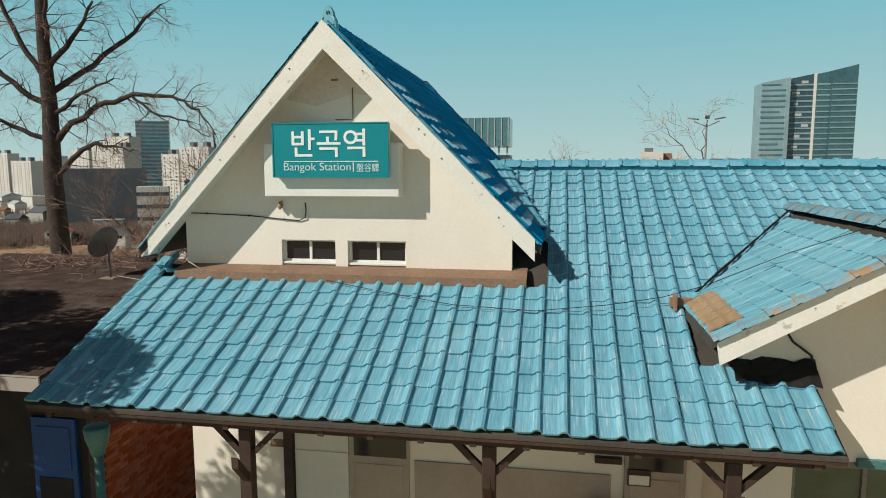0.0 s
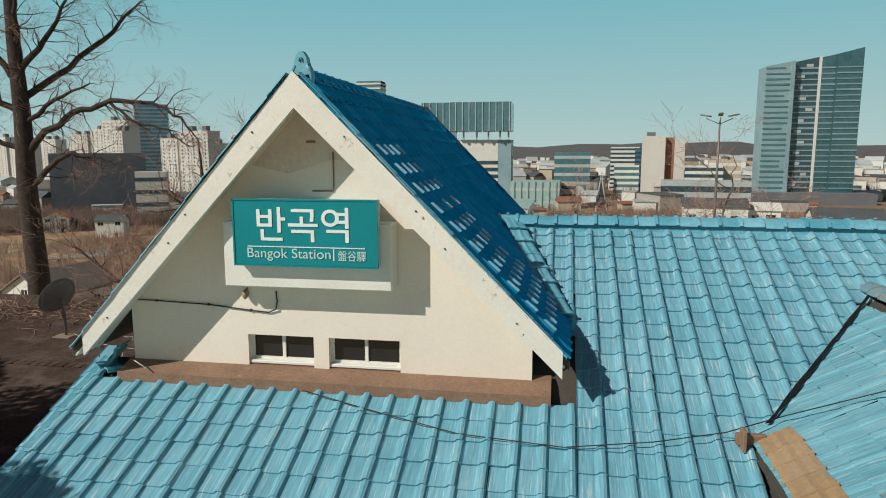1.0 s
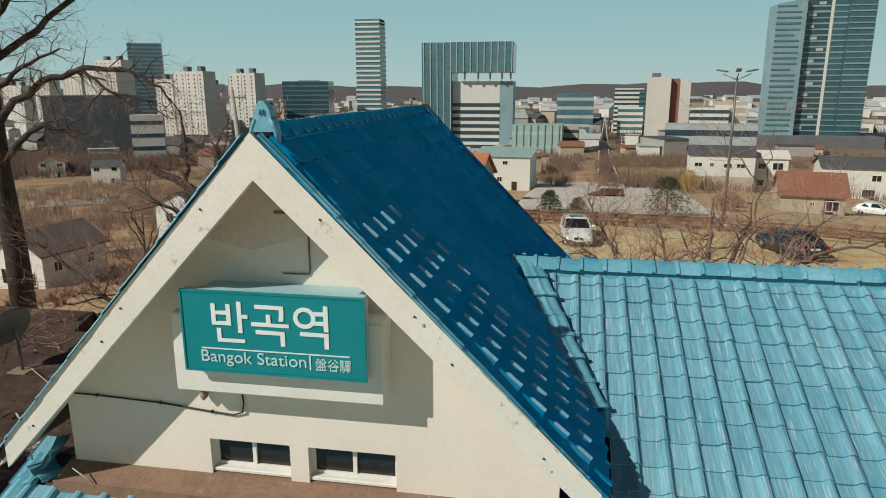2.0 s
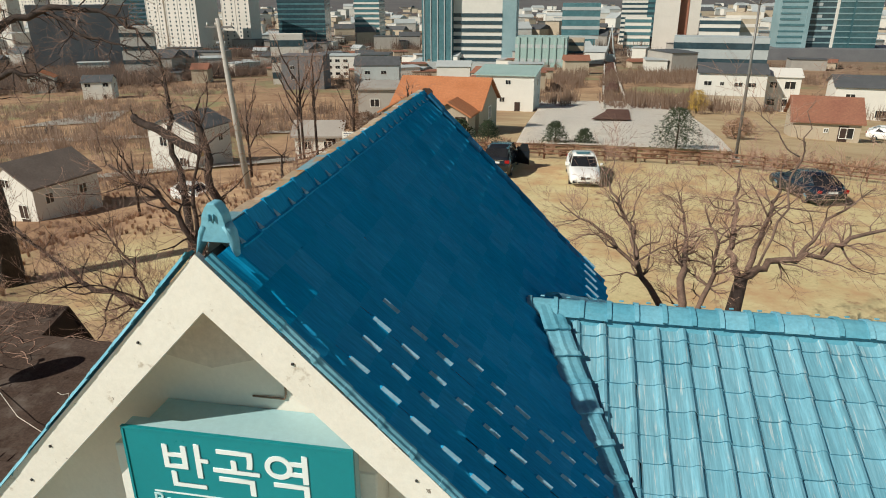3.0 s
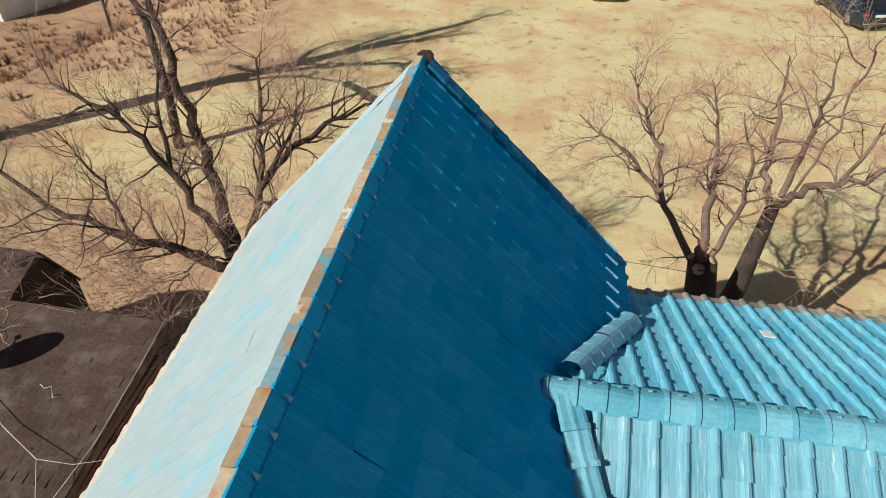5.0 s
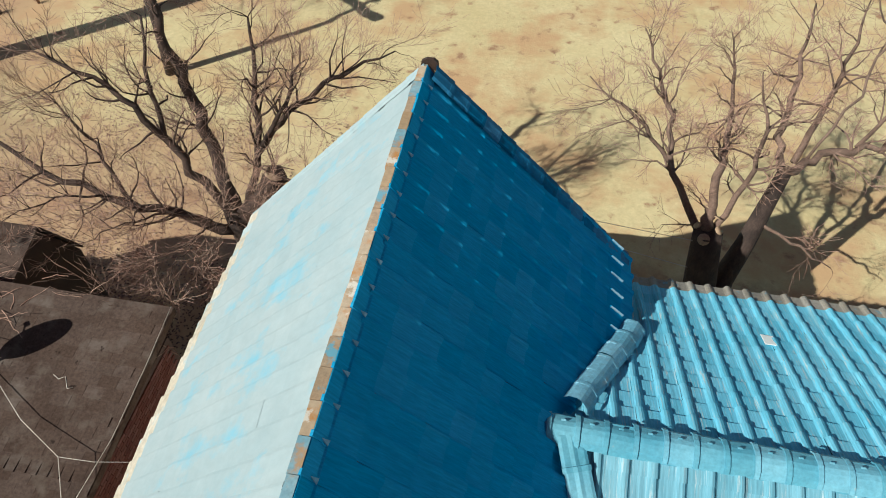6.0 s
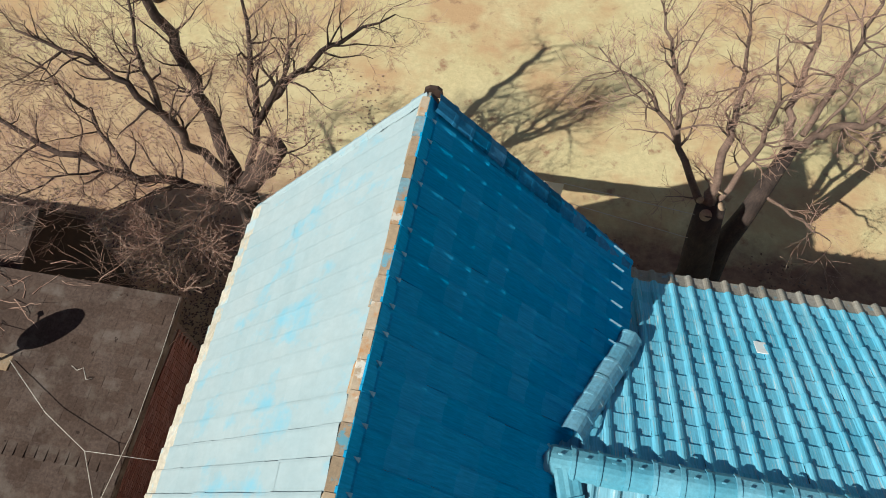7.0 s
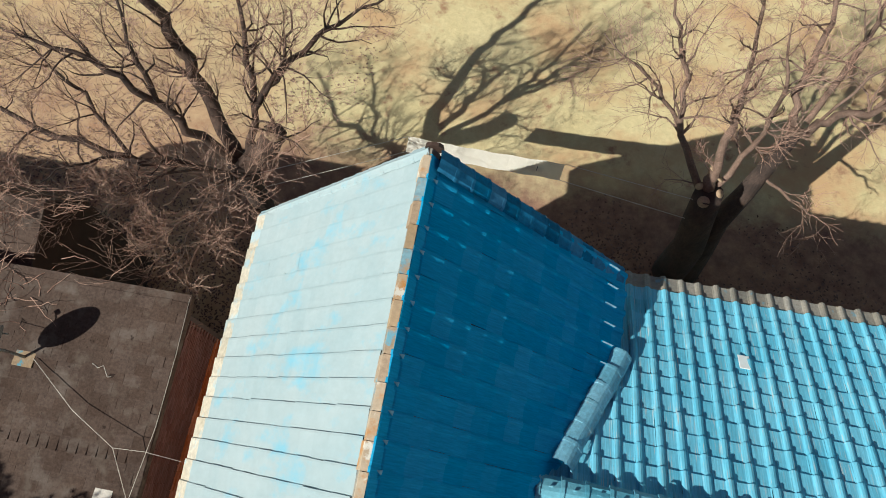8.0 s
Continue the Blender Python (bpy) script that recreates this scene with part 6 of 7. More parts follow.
# ---- car park ----
def loft(stations, ring):
    """A skin through sections; each is a y and the numbers that ring() turns into points."""
    bm = bmesh.new()
    rows = [[bm.verts.new((x, y, z)) for x, z in ring(*vals)] for y, *vals in stations]
    n = len(rows[0])
    for a, b in zip(rows, rows[1:]):
        for k in range(n):
            bm.faces.new((a[k], a[(k + 1) % n], b[(k + 1) % n], b[k]))
    bm.faces.new(rows[0])
    bm.faces.new(rows[-1][::-1])
    return bm


def body_ring(low, mid, top, hl, hm, ht):
    return [(-hl, low), (-hm * 0.985, low + 0.12), (-hm, mid), (-ht, top), (-ht * 0.6, top + 0.025), (ht * 0.6, top + 0.025), (ht, top), (hm, mid), (hm * 0.985, low + 0.12), (hl, low)]


def cabin_ring(low, top, hl, ht):
    return [(-hl, low), (-ht, top - 0.04), (-ht * 0.85, top), (ht * 0.85, top), (ht, top - 0.04), (hl, low)]


def car(label, at, rz, paint, suv, seed, tail_visible=True, open_door=False, sunroof=False):
    """A parked car; its front points to -y."""
    c = thing("car", label, "car", at, rz, group="cars on the sand")
    h = 0.22 if suv else 0.0
    L = 2.4
    body = [(-L, 0.35, 0.52, 0.62 + h, 0.62, 0.70, 0.60), (-L + 0.12, 0.22, 0.55, 0.72 + h, 0.76, 0.84, 0.72), (-L + 0.5, 0.19, 0.60, 0.82 + h, 0.82, 0.90, 0.80), (-1.1, 0.18, 0.66, 0.93 + h, 0.84, 0.925, 0.86),
            (-0.5, 0.18, 0.70, 0.97 + h, 0.85, 0.93, 0.88), (1.0, 0.18, 0.72, 1.0 + h, 0.85, 0.93, 0.88), (L - 0.55, 0.2, 0.72, 1.02 + h, 0.84, 0.91, 0.84), (L - 0.1, 0.26, 0.7, (0.98 if not suv else 1.1) + h, 0.78, 0.86, 0.76), (L, 0.38, 0.66, (0.9 if not suv else 1.0) + h, 0.7, 0.78, 0.70)]
    bd = part("body", loft(body, body_ring), paint, c, smooth=True)
    top = 1.46 + h * 1.4
    if suv:
        cab = [(-1.0, 0.95 + h, 0.98 + h, 0.80, 0.76), (-0.25, 0.97 + h, top - 0.03, 0.84, 0.66), (0.4, 0.98 + h, top, 0.85, 0.68), (1.7, 1.0 + h, top - 0.02, 0.84, 0.66), (2.28, 1.05 + h, 1.12 + h, 0.78, 0.72)]
    else:
        cab = [(-1.05, 0.93 + h, 0.96 + h, 0.80, 0.74), (-0.2, 0.95 + h, top - 0.03, 0.84, 0.62), (0.4, 0.97 + h, top, 0.85, 0.64), (1.1, 0.98 + h, top - 0.05, 0.84, 0.62), (1.95, 1.0 + h, 1.03 + h, 0.78, 0.66)]
    part("glasshouse", loft(cab, cabin_ring), M_GLASS, c, "dark tinted glazing", smooth=False)
    roof = [(-0.28, top - 0.05, top - 0.01, 0.645 + 0.03 * suv, 0.62), (0.4, top - 0.03, top + 0.022, 0.665, 0.63), (1.2 + 0.5 * suv, top - 0.06, top - 0.005, 0.65, 0.6)]
    part("roof", loft(roof, cabin_ring), paint, c, smooth=True)
    for sx in (-1, 1):
        part("pillar", prism([(sx * 0.80, -1.0, 0.97 + h), (sx * 0.80, -0.9, 0.97 + h), (sx * 0.655, -0.2, top - 0.01), (sx * 0.655, -0.28, top - 0.01)], (sx * 0.035, 0, 0.015)), paint, c)
        part("pillar", prism([(sx * 0.85, 0.42, 0.97 + h), (sx * 0.85, 0.5, 0.97 + h), (sx * 0.66, 0.48, top), (sx * 0.66, 0.40, top)], (sx * 0.02, 0, 0)), paint, c)
        y0 = 1.75 if suv else 1.55
        part("pillar", prism([(sx * 0.83, y0, 1.0 + h), (sx * 0.80, y0 + 0.5, 1.02 + h), (sx * 0.63, y0 - 0.25, top - 0.06), (sx * 0.64, y0 - 0.45, top - 0.04)], (sx * 0.03, 0, 0.015)), paint, c)
        part("mirror", boxes(((sx * 0.92, -0.85, 0.98 + h), (sx * 1.09, -0.7, 1.12 + h)), bevel=0.03), paint, c)
        lamp_ = part("headlight", prism([(sx * 0.50, -L + 0.10, 0.62 + h * 0.8), (sx * 0.76, -L + 0.22, 0.64 + h * 0.8), (sx * 0.80, -L + 0.42, 0.74 + h * 0.8), (sx * 0.56, -L + 0.2, 0.70 + h * 0.8)], (0, -0.035, 0.035)), M_CHROME, c, "clear headlight")
        part("tail_lamp", boxes(((sx * 0.60, L - 0.06, 0.78 + h), (sx * 0.84, L + 0.015, 0.92 + h)), bevel=0.02), M_RED, c, "red tail lamp")
        part("fog_lamp", boxes(((sx * 0.52, -L + 0.0, 0.30), (sx * 0.72, -L + 0.1, 0.42)), bevel=0.02), M_TYRE, c)
        for wy in (-1.45, 1.42):
            wh = part("wheel", bmesh.new(), M_TYRE, c)
            wh.location = (sx * 0.80, wy, 0.33)
            tubes("tyre", [([(-0.11 * sx, 0, 0), (-0.09 * sx, 0, 0), (0.09 * sx, 0, 0), (0.115 * sx, 0, 0)], [0.29, 0.33, 0.33, 0.28])], M_TYRE, wh, sides=20)
            tubes("rim", [([(0.09 * sx, 0, 0), (0.122 * sx, 0, 0)], [0.22, 0.2])], M_CHROME, wh, sides=12)
    for sx in (-1, 1):
        part("grille", boxes(((sx * 0.04, -L - 0.02, 0.52 + h * 0.6), (sx * 0.26, -L + 0.08, 0.64 + h * 0.6)), bevel=0.02), M_TYRE, c, "black grille")
    part("lower_intake", boxes(((-0.42, -L - 0.01, 0.27), (0.42, -L + 0.1, 0.37)), bevel=0.02), M_TYRE, c)
    part("number_plate", boxes(((-0.26, L - 0.02, 0.74 + h), (0.26, L + 0.025, 0.86 + h))), M_PLATE, c, "plain white plate")
    part("rear_bumper_trim", boxes(((-0.75, L - 0.1, 0.42), (0.75, L + 0.02, 0.47)), bevel=0.01), M_CHROME, c)
    if suv:
        part("chrome_strip", boxes(((-0.5, L - 0.02, 0.92 + h), (0.5, L + 0.02, 0.95 + h))), M_CHROME, c)
    if sunroof:
        part("sunroof", boxes(((-0.42, -0.05, top + 0.012), (0.42, 0.62, top + 0.03)), bevel=0.01), M_GLASS, c, "dark glass sunroof")
    if open_door:
        dr = part("open_door", prism([(-0.93, -0.85, 0.32), (-1.75, -0.45, 0.32), (-1.75, -0.45, 1.15), (-0.93, -0.85, 1.15)], (0.03, 0.06, 0)), paint, c, "door standing open")
        part("door_window", prism([(-0.96, -0.83, 1.15), (-1.73, -0.45, 1.15), (-1.6, -0.5, 1.62), (-1.2, -0.7, 1.62)], (0.02, 0.03, 0)), M_GLASS, dr)
    return c


car("white sedan with dark windows parked nose out on the sand", (3.75, 36.9, 0), 3, M_CARWHITE, False, 1, sunroof=True)
car("black estate car with one door standing open", (-1.35, 38.2, 0), 176, M_CARBLACK, True, 2, open_door=True)
car("dark blue hatchback parked askew on the sand", (15.9, 35.1, 0), 194, M_CARNAVY, False, 3)

car("white van parked on the track below the bank", (-31.6, 52.4, land(-31.6, 52.4)), 78, M_CARWHITE, True, 4)
car("white saloon parked beside the brick cottage", (41.5, 84.0, land(41.5, 84.0)), 60, M_CARWHITE, False, 5)
car("white hatchback parked beyond the brick cottage", (45.0, 92.0, land(45.0, 92.0)), 75, M_CARWHITE, False, 6)
car("dark car on the pale field road", (-113.8, 131.5, land(-113.8, 131.5)), 40, M_CARBLACK, False, 7)

slab = tagged(new("pavement", mesh_of(prism([(-10.9, 35.3, 0.0), (-5.2, 35.3, 0.0), (-5.1, 41.0, 0.0), (-9.9, 41.2, 0.0)], (0, 0, 0.06)), "pavement", M_CONC)), "pale concrete slab at the edge of the car park", "pavement", kind="structure")


def fence(name, a, b, label, step=2.0):
    f = thing(name, label, "fence")
    a, b = Vector((*a, 0)), Vector((*b, 0))
    n = max(1, round((b - a).length / step))
    way = (b - a).normalized()
    side = Vector((-way.y, way.x, 0))
    rng = random.Random(int(a.x * 7))
    for i in range(n + 1):
        p = a.lerp(b, i / n)
        z = land(p.x, p.y)
        tubes("post", [([(p.x, p.y, z - 0.1), (p.x + rng.gauss(0, 0.02), p.y, z + 0.98)], [0.075, 0.065])], M_RAIL, f, sides=8)
        if i < n:
            q = a.lerp(b, (i + 1) / n)
            zq = land(q.x, q.y)
            for hgt in (0.32, 0.60, 0.88):
                o = side * -0.08
                tubes("rail", [([(p.x + o.x, p.y + o.y, z + hgt + rng.gauss(0, 0.015)), (q.x + o.x, q.y + o.y, zq + hgt + rng.gauss(0, 0.015))], 0.048)], M_RAIL, f, sides=7)


fence("timber_fence", (-4.9, 42.3), (13.6, 42.2), "rustic brown timber rail fence along the car park")
fence("timber_fence", (13.6, 42.2), (34.0, 35.8), "rustic brown timber rail fence along the car park")
fence("timber_fence", (-14.5, 36.5), (-8.5, 44.5), "rustic brown timber rail fence on the bank")

# three-armed lamp mast by the fence
mast = thing("street_lamp", "tall lamp mast with three flat lamp heads", "street lamp", (13.9, 42.6, 0))
tubes("pole", [([(0, 0, 0), (0, 0, 6.0), (0, 0, 10.1)], [0.11, 0.09, 0.06])], M_STEEL, mast, sides=10)
part("base", boxes(((-0.25, -0.25, 0), (0.25, 0.25, 0.35)), bevel=0.02), M_CONC, mast)
for a in (20, 140, 260):
    ca, sa = math.cos(radians(a)), math.sin(radians(a))
    arm = tubes("arm", [([(0, 0, 9.9), (0.5 * ca, 0.5 * sa, 10.1), (1.0 * ca, 1.0 * sa, 10.3)], 0.035)], M_STEEL, mast)
    bm = bmesh.new()
    box(bm, (0.7, -0.16, -0.05), (1.45, 0.16, 0.05), 0.03)
    bmesh.ops.transform(bm, matrix=pose(0, 0, 10.32, 0, -10, a), verts=bm.verts)
    part("lamp_head", bm, M_STEEL, arm, "flat grey lamp head")

# leaning concrete utility pole
up = thing("utility_pole", "leaning pale concrete utility pole", "utility pole", (-15.7, 31.8, land(-15.7, 31.8)))
tubes("shaft", [([(0, 0, -0.2), (-0.35, 0, 4.0), (-0.75, 0, 9.5)], [0.19, 0.17, 0.12])], M_POLE, up, sides=12)
part("crossarm", boxes(((-1.5, -0.05, 9.0), (0.1, 0.05, 9.1)), bevel=0.01), M_STEEL, up)
for x in (-1.4, -0.9, 0.0):
    tubes("insulator", [([(x, 0, 9.1), (x, 0, 9.28)], [0.04, 0.05])], M_HOUSEWHITE, up)

# notice board at the corner of the slab
board = thing("notice_board", "white notice board on two short posts", "sign", (-11.6, 38.6, land(-11.6, 38.6)))
for x in (-0.28, 0.28):
    tubes("post", [([(x, 0, 0), (x, 0, 2.0)], 0.035)], M_STEEL, board)
part("panel", boxes(((-0.42, -0.05, 1.15), (0.42, -0.02, 2.05)), bevel=0.01), M_BANNER, board, "white panel")
for k in range(5):
    part("text_bar", boxes(((-0.34, -0.056, 1.9 - 0.15 * k), (0.3 - 0.1 * (k % 2), -0.05, 1.94 - 0.15 * k))), M_NAVYINK, board)

# banner strung behind the station between the trees
ban = thing("banner", "white cloth banner strung between the trees", "banner")
a0, a1, dz = Vector((-1.22, 10.32, 2.95)), Vector((2.17, 9.92, 3.55)), Vector((-0.04, -0.24, -0.28))
cols = []
for i in range(19):
    f = i / 18
    p = a0.lerp(a1, f) + Vector((0, 0.012 * math.sin(i * 1.7), -0.04 * 4 * f * (1 - f)))
    cols.append([p, p + dz * 0.5 + Vector((0, 0.015 * math.sin(i * 1.3), 0)), p + dz])
bm = bmesh.new()
grid = [[bm.verts.new(p) for p in c] for c in cols]
for a, b in zip(grid, grid[1:]):
    for k in range(2):
        bm.faces.new((a[k], a[k + 1], b[k + 1], b[k]))
bmesh.ops.solidify(bm, geom=bm.faces[:], thickness=0.004)
part("cloth", bm, M_BANNER, ban)
for i in range(4):
    p = a0.lerp(a1, 0.74 + 0.035 * i) + Vector((0, -0.012, -0.055)) + dz * 0.3
    part("text_bar", prism([p, p + Vector((0.08, 0.02, -0.01)), p + Vector((0.08, 0.02, -0.01)) + dz * 0.3, p + dz * 0.3], (0.0, -0.004, 0.012)), M_NAVYINK, ban)
tubes("cord", [([a0, (-4.25, 8.9, 2.9)], 0.006), ([a0 + dz, (-4.25, 8.85, 2.3)], 0.006), ([a1, (4.8, 9.5, 3.7)], 0.006), ([a1 + dz, (4.85, 9.4, 3.0)], 0.006)], M_WIRE, ban, sides=4)


# ---- houses beyond the fence ----
def window(parent, m, w, h, bars=1):
    """A framed window on a wall; m brings its middle, facing -y, into the house."""
    fr = boxes(((-w / 2, -0.06, -h / 2), (w / 2, 0.02, -h / 2 + 0.07)), ((-w / 2, -0.06, h / 2 - 0.07), (w / 2, 0.02, h / 2)), ((-w / 2, -0.06, -h / 2 + 0.07), (-w / 2 + 0.07, 0.02, h / 2 - 0.07)), ((w / 2 - 0.07, -0.06, -h / 2 + 0.07), (w / 2, 0.02, h / 2 - 0.07)), ((-0.03, -0.055, -h / 2 + 0.07), (0.03, 0.015, h / 2 - 0.07)))
    ob = part("window", fr, M_FRAME, parent)
    ob.matrix_basis = m
    part("pane", boxes(((-w / 2 + 0.07, -0.03, -h / 2 + 0.07), (w / 2 - 0.07, -0.02, h / 2 - 0.07))), M_GLASS, ob)
    return ob


def house(label, at, rz, w, d, h, rise, wall, roofing, wins, ridge="x", over=0.35, group="houses beyond the fence", base=None, mono=False):
    """A house with its front towards -y. wins: (face, across, height, width, tall), face f, r or l."""
    t = thing("house", label, "house", at, rz, group=group)
    if mono:
        out = [(0, -d / 2, 0), (0, d / 2, 0), (0, d / 2, h), (0, -d / 2, h + rise)]
        bm = prism([(-w / 2, *p[1:]) for p in out], (w, 0, 0))
        part("wall", bm, wall, t)
        part("roof", prism([(-w / 2 - over, -d / 2 - over, h + rise * (1 + over / d)), (w / 2 + over, -d / 2 - over, h + rise * (1 + over / d)), (w / 2 + over, d / 2 + over, h - rise * over / d), (-w / 2 - over, d / 2 + over, h - rise * over / d)], (0, 0, 0.18)), roofing, t)
    elif rise <= 0.01:
        part("wall", boxes(((-w / 2, -d / 2, 0), (w / 2, d / 2, h))), wall, t)
        part("roof", boxes(((-w / 2 - over, -d / 2 - over, h), (w / 2 + over, d / 2 + over, h + 0.25))), roofing, t)
    elif ridge == "x":
        part("wall", prism([(-w / 2, -d / 2, 0), (-w / 2, d / 2, 0), (-w / 2, d / 2, h), (-w / 2, 0, h + rise), (-w / 2, -d / 2, h)], (w, 0, 0)), wall, t)
        for s in (-1, 1):
            k = rise / (d / 2)
            part("roof", prism([(-w / 2 - over, 0, h + rise), (w / 2 + over, 0, h + rise), (w / 2 + over, s * (d / 2 + over), h - k * over), (-w / 2 - over, s * (d / 2 + over), h - k * over)], (0, 0, 0.16)), roofing, t)
    else:
        part("wall", prism([(-w / 2, -d / 2, 0), (w / 2, -d / 2, 0), (w / 2, -d / 2, h), (0, -d / 2, h + rise), (-w / 2, -d / 2, h)], (0, d, 0)), wall, t)
        for s in (-1, 1):
            k = rise / (w / 2)
            part("roof", prism([(0, -d / 2 - over, h + rise), (0, d / 2 + over, h + rise), (s * (w / 2 + over), d / 2 + over, h - k * over), (s * (w / 2 + over), -d / 2 - over, h - k * over)], (0, 0, 0.16)), roofing, t)
    if base:
        part("base_course", boxes(((-w / 2 - 0.06, -d / 2 - 0.06, 0), (w / 2 + 0.06, d / 2 + 0.06, base[0]))), base[1], t)
    for face, a, z, ww, hh in wins:
        m = {"f": pose(a, -d / 2, z), "r": pose(w / 2, a, z, 0, 0, 90), "l": pose(-w / 2, a, z, 0, 0, -90)}[face]
        window(t, m, ww, hh)
    part("door", boxes(((w * 0.18, -d / 2 - 0.05, 0), (w * 0.18 + 0.95, -d / 2 + 0.02, 2.05)), bevel=0.01), M_WOOD, t)
    return t


def placed(x, y):
    return (x, y, land(x, y) - 0.1)


TWO = [("f", -2.5, 1.4, 1.3, 1.1), ("f", 0.3, 1.4, 1.2, 1.1), ("f", -2.5, 4.2, 1.3, 1.1), ("f", 0.8, 4.2, 1.3, 1.1)]
house("white rendered house with a grey gabled roof on the bank", placed(-48.8, 81.7), -7, 7.4, 8.0, 6.0, 1.7, M_HOUSEWHITE, M_ROOFGREY, [("f", -1.4, 4.3, 1.2, 1.3), ("f", 1.4, 1.6, 1.2, 1.3), ("r", -2.0, 4.2, 0.9, 1.2), ("r", -2.2, 1.6, 0.9, 1.0), ("r", 1.6, 4.2, 1.1, 1.1)], ridge="y")
house("white house with a long grey roof below the bank", placed(-44.6, 48.6), -10, 6.0, 7.0, 3.7, 1.8, M_HOUSEWHITE, M_ROOFTAUPE, [("f", -1.6, 1.4, 1.3, 1.5), ("f", 1.5, 1.4, 1.1, 1.3), ("f", 0.0, 3.8, 0.9, 0.8), ("r", -2.0, 2.4, 0.9, 1.0), ("r", 1.6, 2.4, 0.9, 1.0)], ridge="y")
house("house under a bright orange hipped roof", placed(-8.9, 62.0), -6, 8.4, 8.0, 3.0, 2.2, M_HOUSEBEIGE, M_ROOFRED, [("f", -2.6, 1.7, 1.4, 1.3), ("f", 0.6, 1.7, 1.2, 1.3), ("r", 0.5, 2.0, 1.2, 1.2), ("f", -2.6, 3.2, 0.9, 0.7)])
house("lean orange-roofed annex before the house", placed(-11.6, 56.6), -6, 4.0, 3.2, 2.4, 1.1, M_HOUSEBEIGE, M_ROOFRED, [("f", -0.9, 1.3, 1.0, 1.0)], ridge="y")
house("lean orange-roofed porch beside the house", placed(-7.4, 56.0), -6, 3.6, 2.8, 2.2, 1.0, M_HOUSEBEIGE, M_ROOFRED, [("f", -0.8, 1.2, 0.9, 0.9)], ridge="y")
house("plain white flat-topped house with a pale green roof", placed(-7.2, 119.0), -5, 10.2, 9.0, 7.3, -0.8, M_HOUSEWHITE, M_ROOFTEAL, [("f", -3.2, 5.2, 1.4, 0.8), ("f", 0.6, 5.4, 1.0, 0.8), ("f", -0.4, 2.4, 1.0, 0.9), ("r", 0.5, 5.0, 1.6, 1.2), ("r", 2.5, 2.2, 1.2, 1.2)], mono=True)
house("white house with a dark sloping roof and brown lower storey", placed(35.6, 141.5), -8, 12.4, 10.0, 7.6, 1.4, M_HOUSEWHITE, M_ROOFGREY, [("f", -4.4, 5.6, 1.5, 0.9), ("f", -1.8, 5.6, 0.8, 0.8), ("f", 1.2, 5.5, 1.6, 0.9), ("f", 3.6, 5.5, 1.6, 0.9), ("f", -4.2, 2.2, 2.2, 0.9), ("f", 1.0, 2.2, 2.0, 0.9)], base=(3.3, M_HOUSEBEIGE))
house("white balconied house beside the dark roof", placed(45.6, 143.5), -8, 6.6, 8.0, 7.2, 1.2, M_HOUSEWHITE, M_HOUSEWHITE, [("f", -1.6, 5.6, 1.4, 1.2), ("f", 1.4, 5.6, 2.0, 1.5), ("f", -1.6, 2.2, 1.5, 1.3), ("f", 1.4, 2.2, 2.2, 1.5)])
house("beige brick cottage with a red-brown gabled roof", placed(31.3, 77.5), -10, 6.6, 6.4, 2.5, 2.1, M_HOUSEBEIGE, M_ROOFBROWN, [("f", 2.0, 1.3, 1.4, 1.2), ("f", 0.0, 1.5, 0.5, 0.5)])
house("white two-storey house with a grey roof", placed(58.0, 133.0), -10, 12.0, 9.0, 6.2, 1.6, M_HOUSEWHITE, M_ROOFGREY, [("f", -3.5, 4.4, 1.6, 1.2), ("f", 3.0, 4.4, 1.6, 1.2), ("f", 2.0, 1.6, 2.2, 1.4)])
house("white house with balconies and a flat roof", placed(78.0, 138.0), -14, 9.0, 9.0, 7.2, 0.0, M_HOUSEWHITE, M_PANEL, [("f", -1.5, 5.2, 2.6, 1.6), ("f", -1.5, 1.9, 2.6, 1.6), ("l", 0, 5.0, 1.4, 1.2)])
house("grey rendered block house", placed(-21.0, 88.0), 8, 8.5, 8.0, 6.6, 0.0, M_HOUSEGREY, M_HOUSEGREY, [("f", -2.0, 4.8, 1.3, 1.1), ("f", 1.4, 4.8, 1.3, 1.1), ("r", 0.0, 4.6, 1.1, 1.0), ("f", 1.4, 1.8, 1.3, 1.1)])
house("low blue steel-roofed store", placed(-33.0, 200.0), 0, 16.0, 10.0, 4.0, 1.0, M_PANEL, M_ROOFBLUE, [("f", -3, 2, 3, 1.2)])
house("dark grey workshop block", placed(-101.0, 262.0), 6, 17.0, 12.0, 13.5, 0.0, M_BLOCKGREY, M_BLOCKGREY, [("f", -4, 9, 2, 1.4), ("f", 2, 9, 2, 1.4), ("f", -4, 5, 2, 1.4), ("f", 2, 5, 2, 1.4)])
house("white office block with rows of windows", placed(-112.0, 330.0), 6, 24.0, 14.0, 11.0, 0.0, M_HOUSEWHITE, M_PANEL, [("f", a, z, 2.4, 1.5) for a in (-9, -5, -1, 3, 7) for z in (2.5, 5.6, 8.7)])
house("dark-roofed block with a blue gable", placed(-77.0, 285.0), 10, 19.0, 14.0, 9.0, 3.0, M_PANEL, M_ROOFGREY, [("f", -4, 6, 2.4, 1.5), ("f", 3, 6, 2.4, 1.5), ("f", -4, 2.6, 2.4, 1.5)])
house("white house with an orange roof on the far slope", placed(-212.0, 248.0), 30, 10.0, 9.0, 6.5, 2.4, M_HOUSEWHITE, M_ROOFRED, [("f", -3, 5.5, 2, 1.4), ("f", 3, 5.5, 2, 1.4), ("r", 0, 5, 1.6, 1.4)], ridge="y")
